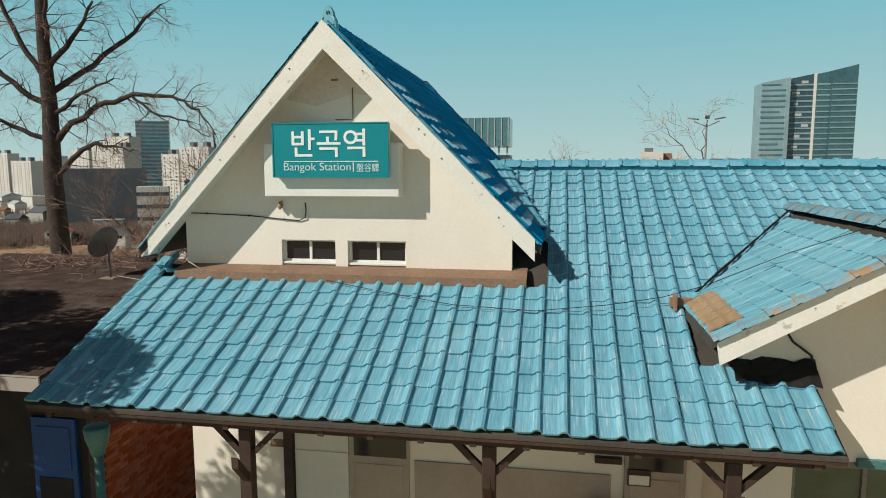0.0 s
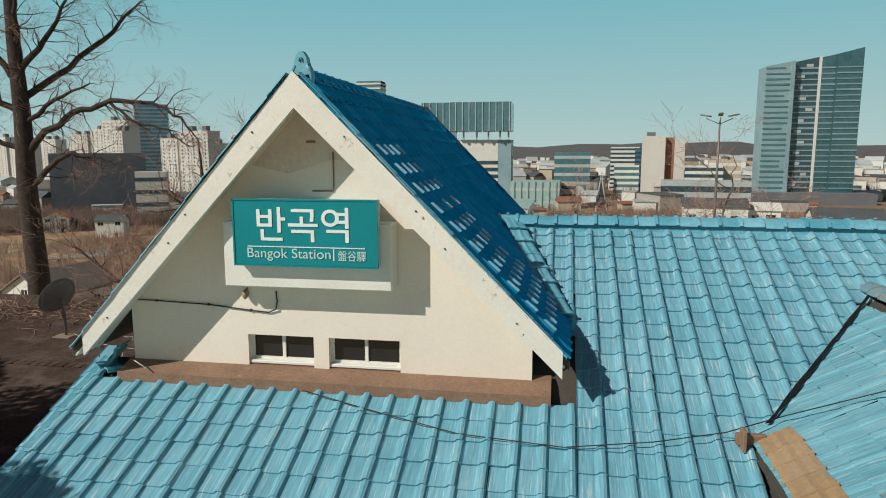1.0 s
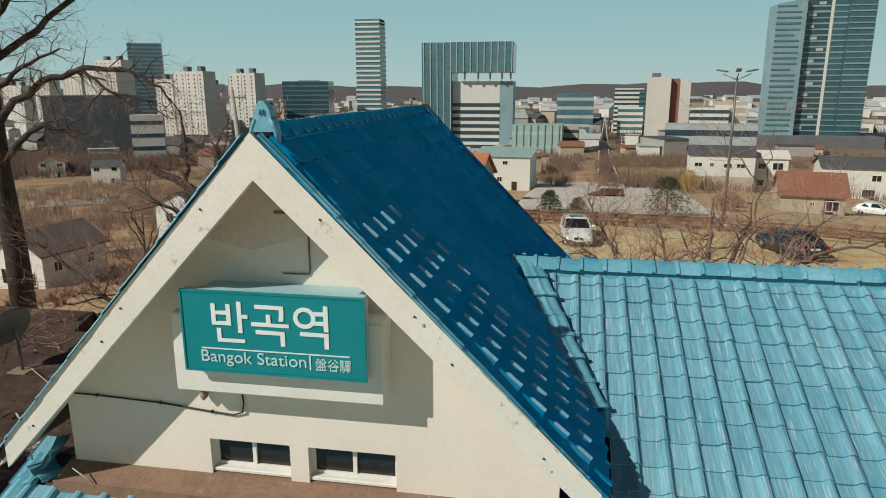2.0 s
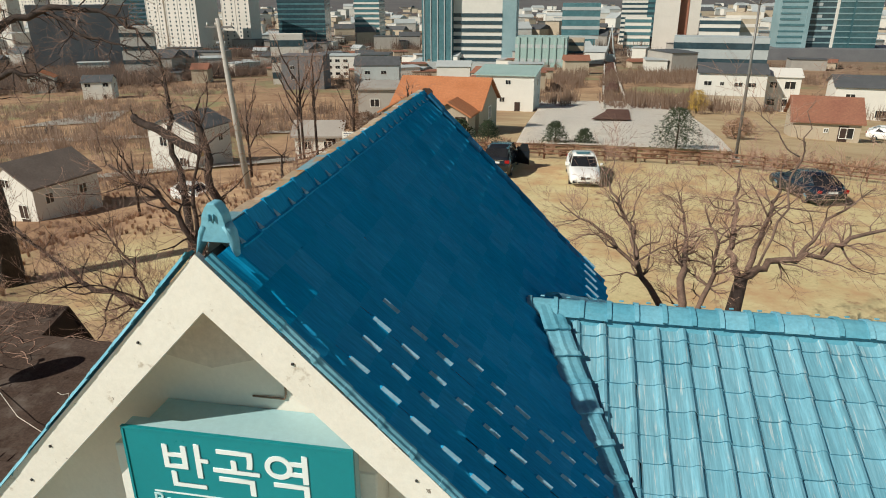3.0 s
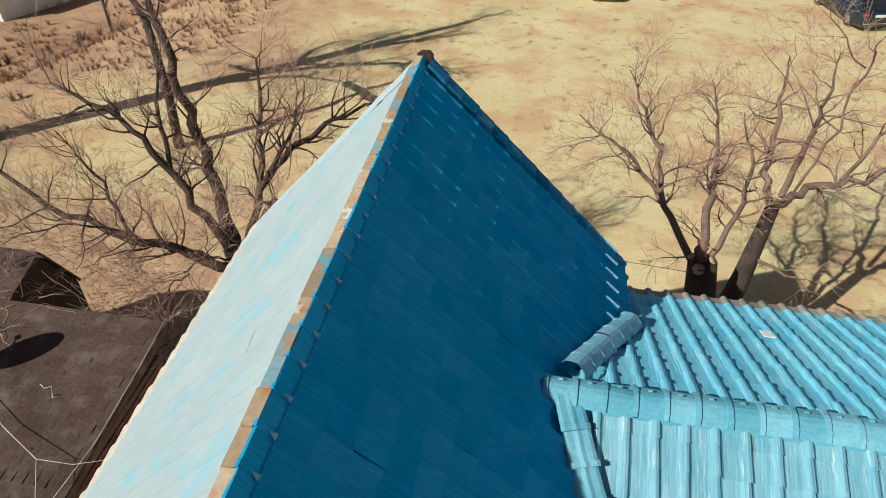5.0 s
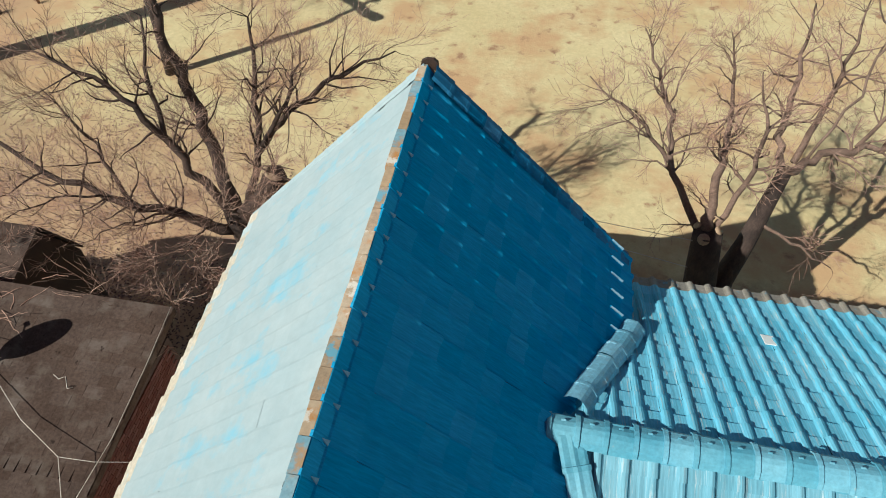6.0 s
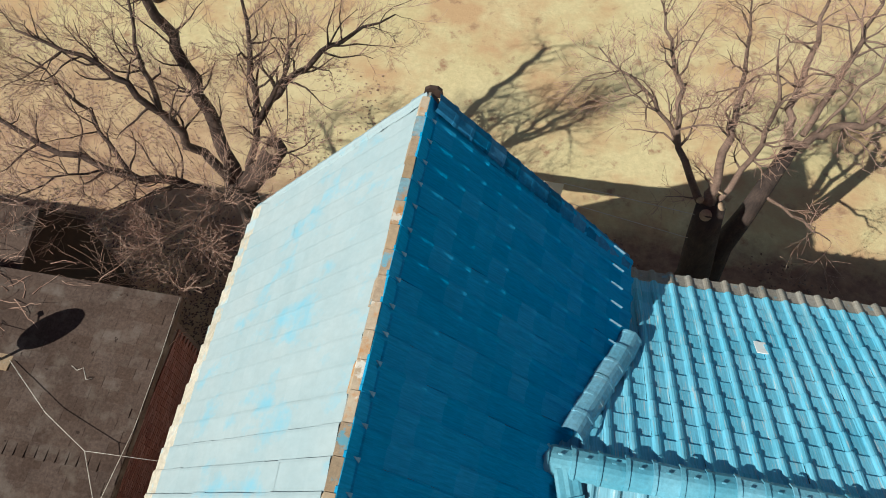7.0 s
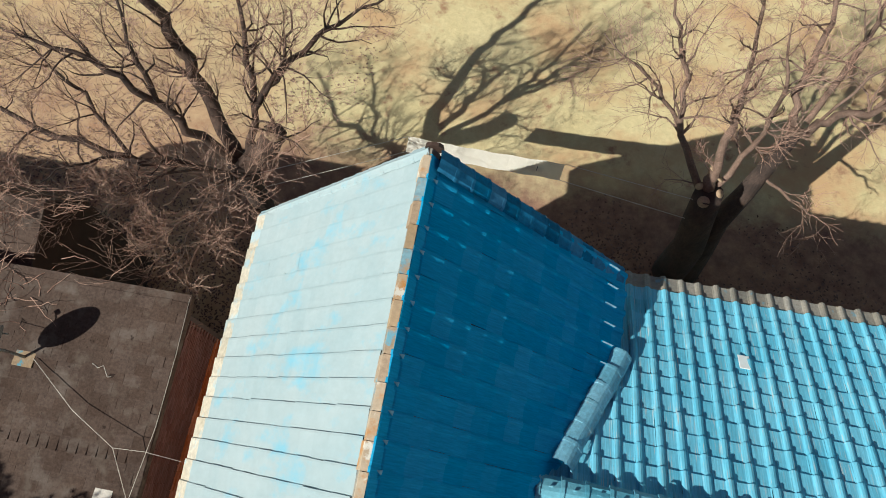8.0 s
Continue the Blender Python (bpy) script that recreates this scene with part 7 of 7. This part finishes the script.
house("white and blue house on the far slope", placed(-165.0, 220.0), 22, 10.0, 8.5, 6.5, 2.0, M_HOUSEWHITE, M_ROOFGREY, [("f", -3, 5.5, 2, 1.4), ("f", 3, 5.5, 2, 1.4), ("r", 0, 5, 1.6, 1.4)])
house("small white cottage in the scrub", placed(-21.5, 60.0), 10, 4.5, 4.0, 2.4, 1.0, M_HOUSEWHITE, M_HOUSEGREY, [("f", -1.0, 1.4, 0.9, 0.9), ("f", 1.0, 1.4, 0.9, 0.9)])

# plaza with its raised walkway
def lying(name, label, category, corners, up, material, sub=6):
    """A flat strip laid over the falling ground."""
    bm = bmesh.new()
    (ax, ay), (bx, by), (cx, cy), (dx, dy) = corners
    rows = []
    for j in range(sub + 1):
        f = j / sub
        row = []
        for i in range(sub + 1):
            g = i / sub
            x = (ax + (bx - ax) * g) * (1 - f) + (dx + (cx - dx) * g) * f
            y = (ay + (by - ay) * g) * (1 - f) + (dy + (cy - dy) * g) * f
            row.append(bm.verts.new((x, y, land(x, y) + up)))
        rows.append(row)
    for j in range(sub):
        for i in range(sub):
            bm.faces.new((rows[j][i], rows[j][i + 1], rows[j + 1][i + 1], rows[j + 1][i]))
    bmesh.ops.solidify(bm, geom=bm.faces[:], thickness=-0.2)
    return tagged(new(name, mesh_of(bm, name, material)), label, category, kind="structure")


lying("pavement", "broad pale paved plaza below the car park", "pavement", ((-1.0, 47.0), (15.0, 48.0), (28.5, 150.0), (-2.0, 140.0)), 0.45, M_PAVE, 30)
lying("walkway", "red-brown walkway laid across the plaza", "walkway", ((5.9, 78.3), (10.8, 81.0), (14.0, 117.0), (10.2, 116.5)), 0.62, M_WALKWAY)
lying("walkway", "long red-brown walkway running down to the town", "walkway", ((13.0, 178.0), (17.0, 179.0), (29.5, 380.0), (24.5, 379.0)), 0.6, M_WALKWAY, 14)
lying("road", "pale concrete lane on the western slope", "road", ((-75.0, 62.0), (-72.0, 58.0), (-30.0, 86.0), (-33.0, 90.0)), 0.3, M_CONC, 10)
lying("road", "wide pale concrete road among the fields", "road", ((-131.0, 140.0), (-111.5, 150.0), (-125.0, 178.0), (-132.0, 169.0)), 0.3, M_CONC, 8)
lying("road", "pale lane between the winter fields", "road", ((-120.0, 118.0), (-116.0, 112.0), (-50.0, 128.0), (-52.0, 133.0)), 0.3, M_CONC, 10)
for x0, x1 in ((9.4, 10.0), (14.2, 14.8)):
    lying("kerb", "pale kerb along the walkway", "kerb", ((x0, 120.0), (x1, 120.0), (x1 + 14.8, 380.0), (x0 + 14.8, 380.0)), 0.75, M_PAVE, 10)
spire = thing("pointed_monument", "slender pale pointed monument at the end of the walkway", "monument", (26.5, 372.0, land(26.5, 372.0)))
for sx in (-1, 1):
    tubes("leg", [([(sx * 3.2, 0, 0), (sx * 1.2, 0, 9.0), (0, 0, 19.0)], [0.5, 0.4, 0.15])], M_PANEL, spire)
part("deck", boxes(((-3.0, -3, 0), (3.0, 3, 3.2)), ((-2.2, -3.2, 3.2), (2.2, 3.2, 4.4))), M_PANEL, spire)


# ---- the town ----
def block(name, label, x, y, rz, w, d, top, wall, glass, floors, band=0.5, proud=0.12, roof_bits=(), fins=0, side_only=False):
    """A far block: its body, a glazed band for each floor, and what stands on its roof."""
    z0 = land(x, y) - 2
    t = thing(name, label, "building", (x, y, z0), rz)
    h = top - z0
    part("wall", boxes(((-w / 2, -d / 2, 0), (w / 2, d / 2, h))), wall, t)
    step = (h - 3) / floors
    me = mesh_of(boxes(((-w / 2 - proud, -d / 2 - proud, 0), (w / 2 + proud, d / 2 + proud, step * band))), "window_band", glass)
    for k in range(floors):
        ob = new("window_band", me)
        ob.parent = t
        ob.location = (0, 0, 3 + step * (k + 0.25))
    for k in range(fins):
        xx = -w / 2 + w * (k + 0.5) / fins
        part("fin", boxes(((xx - 0.35, -d / 2 - 0.5, 0), (xx + 0.35, -d / 2, h))), wall, t)
    for a, b in roof_bits:
        part("roof_house", boxes((a, b)), M_BLOCKGREY, t)
    return t


def flats(label, x, y, rz, w, d, top, seed):
    """A slab of flats with rows of small windows and lift houses."""
    z0 = land(x, y) - 2
    t = thing("apartment_block", label, "building", (x, y, z0), rz, group="apartment blocks")
    h = top - z0
    part("wall", boxes(((-w / 2, -d / 2, 0), (w / 2, d / 2, h)), ((-w / 2 - 1.2, -d / 2 + 1.5, 0), (-w / 2, d / 2 - 1, h * 0.93))), M_APT, t)
    n, cols = int(h / 3.0), max(3, int(w / 6.0))
    vs, fs = [], []
    for r in range(1, n):
        for c in range(cols):
            cx, cz = -w / 2 + w * (c + 0.5) / cols, r * h / n
            k = len(vs)
            for yy in (-d / 2 - 0.12, -d / 2 + 0.1):
                vs += [(cx - 0.6, yy, cz - 0.6), (cx + 0.6, yy, cz - 0.6), (cx + 0.6, yy, cz + 0.75), (cx - 0.6, yy, cz + 0.75)]
            fs += [(k, k + 1, k + 2, k + 3), (k, k + 4, k + 5, k + 1), (k + 1, k + 5, k + 6, k + 2), (k + 2, k + 6, k + 7, k + 3), (k + 3, k + 7, k + 4, k)]
    joined("windows", vs, fs, M_GLASSDARK, t)
    for c in range(0, cols + 1, 2):
        xx = -w / 2 + w * c / cols
        part("pilaster", boxes(((xx - 0.25, -d / 2 - 0.3, 0), (xx + 0.25, -d / 2 + 0.05, h + 0.8))), M_HOUSEWHITE, t)
    for k in (-0.22, 0.25):
        part("lift_house", boxes(((w * k - 2, -2.5, h), (w * k + 2, 2.5, h + 4))), M_BLOCKGREY, t)
    return t


# twin glass tower
tw = thing("glass_tower", "tall twin glass office tower with slanted tops", "building", (152.0, 455.0, land(152, 455) - 2), 0)
H = 95.0


def slanted(x0, x1, y0, y1, h0, h1):
    return prism([(x0, y0, 0), (x1, y0, 0), (x1, y0, h1), (x0, y0, h0)], (0, y1 - y0, 0))


part("west_wing", slanted(-21.3, -7.0, -4, 14, 88.0, 90.6), M_PANELTEAL, tw, "pale banded wing")
part("corner_rib", slanted(-7.0, -4.7, -4.6, 0, 90.6, 91.0), M_PANELTEAL, tw, "pale vertical rib")
part("core", slanted(-4.7, 11.3, 0, 14, 90.4, 93.6), M_GLASSDARK, tw)
part("edge_rib", slanted(10.3, 11.5, -1.6, 0.5, 93.4, 93.6), M_HOUSEWHITE, tw, "white vertical rib")
part("mullion_core", slanted(11.5, 19.6, -2.0, 14, 93.0, 94.6), M_GLASSDEEP, tw)
part("east_wing", slanted(19.6, 34.4, -4, 14, 94.6, 98.2), M_GLASSDEEP, tw, "glazed wing")
rng = random.Random(71)
for k in range(24):
    z = 8 + k * 3.4
    part("floor_band", boxes(((-21.6, -4.3, z), (-7.4 - 3.0 * (rng.random() < 0.3), -3.6, z + 0.8 + 0.5 * rng.random()))), M_GLASSTEAL, tw)
    part("floor_band", boxes(((-4.6, -0.35, z), (10.2, 0.4, z + rng.uniform(0.6, 1.3)))), M_PANELTEAL, tw)
    part("floor_band", boxes(((11.7, -2.3, z), (19.5, -1.8, z + rng.uniform(0.5, 1.0)))), M_PANELTEAL, tw)
    part("floor_band", boxes(((19.8, -4.35, z), (34.5, -3.6, z + rng.uniform(0.5, 1.0)))), M_PANELTEAL, tw)
    if k % 2:
        x = rng.uniform(-3, 5)
        part("blind", boxes(((x, -0.3, z + 1.3), (x + rng.uniform(2, 5), 0.3, z + 3.0))), M_PANEL, tw)
part("podium", boxes(((-36, -16, 0), (44, 18, 9))), M_BLOCKGREY, tw)

# green glass block with a cut-out
gb = thing("office_block", "green glazed office block with a raised overhanging top", "building", (-52.5, 405.0, land(-52.5, 405) - 2), 0)
Hg = 36.0 - (land(-52.5, 405) - 2)
part("west_slab", boxes(((-27, -12, 0), (-9, 12, Hg))), M_GLASSTEAL, gb)
part("top", boxes(((-9, -14, Hg - 17), (27, 12, Hg))), M_GLASSTEAL, gb, "overhanging glazed top")
part("body", boxes(((-9, -8, 0), (19, 12, Hg - 22))), M_HOUSEWHITE, gb)
part("side", boxes(((19, -8, 0), (27, 12, Hg - 22))), M_PANELTEAL, gb)
for x in (-2, 6, 13, 20, 25):
    part("column", boxes(((x, -11, Hg - 22), (x + 1, -10, Hg - 17))), M_PANEL, gb)
for k in range(8):
    part("window_band", boxes(((-8.9, -8.3, 3 + k * 4.1), (19, -7.9, 5.0 + k * 4.1))), M_GLASSDARK, gb)
for k in range(14):
    x = -26 + 4 * k
    part("mullion", boxes(((x, -14.4 if x > -9 else -12.4, (Hg - 17) if x > -9 else 4), (x + 0.5, -13.9 if x > -9 else -11.9, Hg))), M_PANEL, gb)
part("podium", boxes(((-34, -18, 0), (36, 16, 7))), M_PANEL, gb)

block("office_tower", "slim tower striped with pale floor edges", -184.0, 652.0, 0, 24, 22, 75, M_GLASSTEAL, M_HOUSEWHITE, 24, 0.38, 0.5, roof_bits=(((-12, -8, 107), (12, 8, 112)),))
block("office_block", "dark glazed office block beyond town", -232.0, 605.0, 8, 42, 26, 17, M_GLASSTEAL, M_GLASSDARK, 12, 0.6, 0.3, roof_bits=(((-8, -6, 50), (10, 6, 54)),))
block("office_block", "tall glazed tower behind the flats, haze put into its pale blue", -462.0, 705.0, 30, 35, 26, 60, M_GLASSHAZED, M_GLASSTEAL, 22, 0.5, 0.2)
block("warehouse", "big windowless dark grey hall", -268.0, 352.0, 35, 50, 30, 6.5, M_BLOCKGREY, M_BLOCKGREY, 2, 0.1, 0.05)
block("school_block", "cream school block with a framed front", -201.0, 302.0, 28, 15, 10, -2.6, M_APT, M_GLASSDARK, 4, 0.3, 0.12)
block("office_block", "small cream block among bare trees", -120.0, 290.0, 18, 14, 10, -5.0, M_APT, M_GLASSDARK, 3, 0.4, 0.1)
block("office_block", "white block with a blue glazed wing", 60.0, 602.0, -4, 24, 18, 10, M_HOUSEWHITE, M_GLASSDARK, 10, 0.45, 0.15)
block("office_block", "blue glazed wing of the white block", 75.0, 596.0, -4, 14, 14, 9, M_GLASSDARK, M_GLASSTEAL, 9, 0.5, 0.15)
block("office_tower", "beige slab tower with a brown centre", 71.0, 503.0, -6, 16, 14, 17.5, M_APT, M_APT, 8, 0.2, 0.05, roof_bits=(((-5, -3, 46), (1, 3, 49)),))
block("office_tower", "brown middle slab of the tower", 81.0, 506.0, -6, 9, 12, 16.5, M_ROOFBROWN, M_ROOFBROWN, 8, 0.2, 0.05)
block("office_tower", "cream end slab of the tower", 89.0, 503.0, -6, 7, 13, 15.0, M_APT, M_APT, 8, 0.2, 0.05)
block("office_block", "low blue and white glazed offices", 13.0, 503.0, -2, 26, 14, 6, M_GLASSTEAL, M_PANEL, 5, 0.35, 0.2)
block("hall", "pale green exhibition hall", -8.0, 332.0, -3, 24, 18, -7.4, M_ROOFTEAL, M_PANEL, 2, 0.25, 0.1, fins=7)
block("hall", "long grey low hall", 73.0, 334.0, -8, 40, 18, -7.0, M_PANEL, M_GLASSDARK, 2, 0.4, 0.1)
block("office_block", "beige block with a white-framed front", 116.0, 482.0, -10, 20, 14, 0.5, M_HOUSEBEIGE, M_APT, 5, 0.4, 0.15)
block("office_block", "white banded low offices", 100.0, 470.0, -10, 24, 14, -3.0, M_HOUSEWHITE, M_GLASSDARK, 5, 0.5, 0.15)
block("office_block", "white banded offices by the road", 54.0, 520.0, -4, 18, 14, -4.0, M_HOUSEWHITE, M_GLASSTEAL, 5, 0.5, 0.15)
block("office_block", "brown brick offices by the walkway", 6.0, 345.0, -3, 12, 16, -9.0, M_HOUSEBEIGE, M_GLASSDARK, 3, 0.4, 0.1)
for n, (x, y, rz, w, top) in enumerate(((-268, 552, 22, 28, 23.3), (-288, 502, 26, 30, 23.6), (-316, 512, 28, 18, 18.0), (-430, 602, 32, 36, 37.5), (-398, 560, 32, 14, 26.0), (-476, 640, 32, 26, 30.0), (-592, 702, 38, 30, 21), (-585, 652, 38, 34, 14.5), (-590, 752, 36, 34, 28), (-660, 700, 40, 40, 24), (-530, 720, 36, 26, 33), (-640, 640, 40, 30, 18), (-350, 640, 28, 24, 15))):
    flats("cream high-rise apartment block", x, y, -8 - rz * 0.2, w, 14, top, n)


def scatter(name, label, seed, n, material, roofing, area, sizes, keep=None):
    """Small far houses and sheds, in two joined meshes: walls and roofs."""
    rng = random.Random(seed)
    vw, fw, vr, fr = [], [], [], []
    done = 0
    while done < n:
        a, r = radians(rng.uniform(*area[0])), area[1][0] + (area[1][1] - area[1][0]) * rng.random() ** 0.8
        x, y = r * math.sin(a), r * math.cos(a)
        if keep and not keep(x, y):
            continue
        done += 1
        w, d, h = rng.uniform(*sizes[0]), rng.uniform(*sizes[0]), rng.uniform(*sizes[1])
        c, s = math.cos(rng.uniform(-0.5, 0.5)), 0
        t = rng.uniform(-0.5, 0.5)
        c, s = math.cos(t), math.sin(t)
        z = land(x, y) - 0.5
        P = lambda px, py, pz: (x + px * c - py * s, y + px * s + py * c, z + pz)
        k = len(vw)
        vw += [P(-w / 2, -d / 2, 0), P(w / 2, -d / 2, 0), P(w / 2, d / 2, 0), P(-w / 2, d / 2, 0), P(-w / 2, -d / 2, h), P(w / 2, -d / 2, h), P(w / 2, d / 2, h), P(-w / 2, d / 2, h)]
        fw += [(k, k + 1, k + 5, k + 4), (k + 1, k + 2, k + 6, k + 5), (k + 2, k + 3, k + 7, k + 6), (k + 3, k, k + 4, k + 7)]
        k, o, e = len(vr), 0.5, rng.choice((0.3, 0.3, h * 0.35))
        vr += [P(-w / 2 - o, -d / 2 - o, h), P(w / 2 + o, -d / 2 - o, h), P(w / 2 + o, d / 2 + o, h), P(-w / 2 - o, d / 2 + o, h), P(-w / 2 - o, 0, h + e), P(w / 2 + o, 0, h + e)]
        fr += [(k, k + 1, k + 5, k + 4), (k + 2, k + 3, k + 4, k + 5), (k + 1, k + 2, k + 5), (k + 3, k, k + 4), (k, k + 3, k + 2, k + 1)]
    t = thing(name, label, "houses", kind="stuff")
    joined("walls", vw, fw, material, t)
    joined("roofs", vr, fr, roofing, t)


clear = lambda x, y: (x > -0.12 * y - 20 or math.hypot(x, y) > 330) and not (-4 < x - y * 0.07 < 40 and y < 260) and not (-4 < x - y * 0.07 < 14 and y < 420) and not (100 < x < 200 and 400 < y < 500) and not (0.18 * y < x < 0.55 * y and y < 330)
scatter("distant_houses", "scattered white houses of the far town", 1, 150, M_HOUSEWHITE, M_PANEL, ((-52, 38), (190, 900)), ((7, 18), (4, 9)), clear)
scatter("distant_houses", "scattered brown-roofed houses of the far town", 2, 150, M_HOUSEBEIGE, M_ROOFBROWN, ((-52, 38), (150, 800)), ((7, 14), (3, 7)), clear)
scatter("distant_houses", "grey sheds and blocks of the far town", 3, 170, M_HOUSEGREY, M_ROOFGREY, ((-52, 38), (170, 1100)), ((8, 24), (4, 12)), clear)


open_land = lambda x, y: not (-6 < x - y * 0.07 < 18 and y < 122) and not (-3 < x - y * 0.055 < 3 and y < 420) and not (100 < x < 200 and 400 < y < 500)


scatter("distant_houses", "pale blocks of the outer town", 4, 420, M_HOUSEWHITE, M_PANEL, ((-50, 36), (650, 2000)), ((10, 34), (6, 20)), clear)
scatter("distant_houses", "brown blocks of the outer town", 5, 260, M_HOUSEBEIGE, M_ROOFGREY, ((-50, 36), (650, 2000)), ((10, 30), (6, 18)), clear)


def far_woods(name, label, seed, n, area, size, material, rise=lambda x, y: 0.0):
    """Leafless woods far off: little upright tufts."""
    rng = random.Random(seed)
    verts, faces = [], []
    for _ in range(n):
        a, r = radians(rng.uniform(*area[0])), area[1][0] + (area[1][1] - area[1][0]) * rng.random()
        x, y = r * math.sin(a), r * math.cos(a)
        if not open_land(x, y) or noise.noise((x / 60, y / 60, 7)) < -0.05:
            continue
        z = land(x, y) - 0.3 + rise(x, y)
        h = rng.uniform(*size)
        for _ in range(34):
            b, q = rng.uniform(0, 6.283), rng.uniform(0.0, 0.45) * h
            bx, by = x + q * math.cos(b), y + q * math.sin(b)
            top, wid = h * rng.uniform(0.5, 1.0), 0.014 * h
            k = len(verts)
            verts += [(bx - wid, by, z + top * 0.25), (bx + wid, by, z + top * 0.3), (bx + 0.3 * q * math.cos(b), by, z + top)]
            faces.append((k, k + 1, k + 2))
    me = bpy.data.meshes.new(name)
    me.from_pydata(verts, [], faces)
    me.materials.append(material)
    tagged(new(name, me), label, "woods", kind="stuff")


far_woods("winter_trees", "brown leafless trees between the houses", 21, 4200, ((-55, 40), (75, 420)), (1.6, 4.2), M_BRUSH)
far_woods("winter_woods", "brown leafless woods around the town", 22, 4000, ((-55, 40), (420, 1900)), (6.0, 13.0), M_WOODS)

far_woods("winter_trees", "brown thickets on the western slope", 23, 700, ((-54, -14), (130, 300)), (2.2, 5.5), M_BRUSH)
far_woods("winter_trees", "brown thickets beyond the paved square", 25, 650, ((0, 14), (124, 300)), (2.2, 5.0), M_BRUSH)
far_woods("winter_woods", "dark brown woods on the western slope", 24, 5200, ((-52, -20), (320, 560)), (4.5, 10.0), M_WOODS)

# hills on the horizon
bm = bmesh.new()
rows = []
for j, (r, k) in enumerate(((1700, 0.0), (2300, 0.55), (2900, 1.0), (3600, 0.4), (4300, 0.0))):
    row = []
    for i in range(81):
        a = radians(-70 + 140 * i / 80)
        h = 26 + 26 * noise.noise((i * 0.13, 0.0, 2.0)) + 12 * noise.noise((i * 0.45, j * 0.5, 5.0))
        h *= 1.0 + 0.9 * max(0.0, 1 - abs(math.degrees(a) - 14) / 9)
        row.append(bm.verts.new((r * math.sin(a), r * math.cos(a), -34 + k * (30 + max(h, 4)))))
    rows.append(row)
for a, b in zip(rows, rows[1:]):
    for i in range(80):
        bm.faces.new((a[i], a[i + 1], b[i + 1], b[i]))
tagged(new("backdrop", mesh_of(bm, "backdrop", M_HILL, True)), "low wooded hills closing the horizon", "hills", kind="structure")
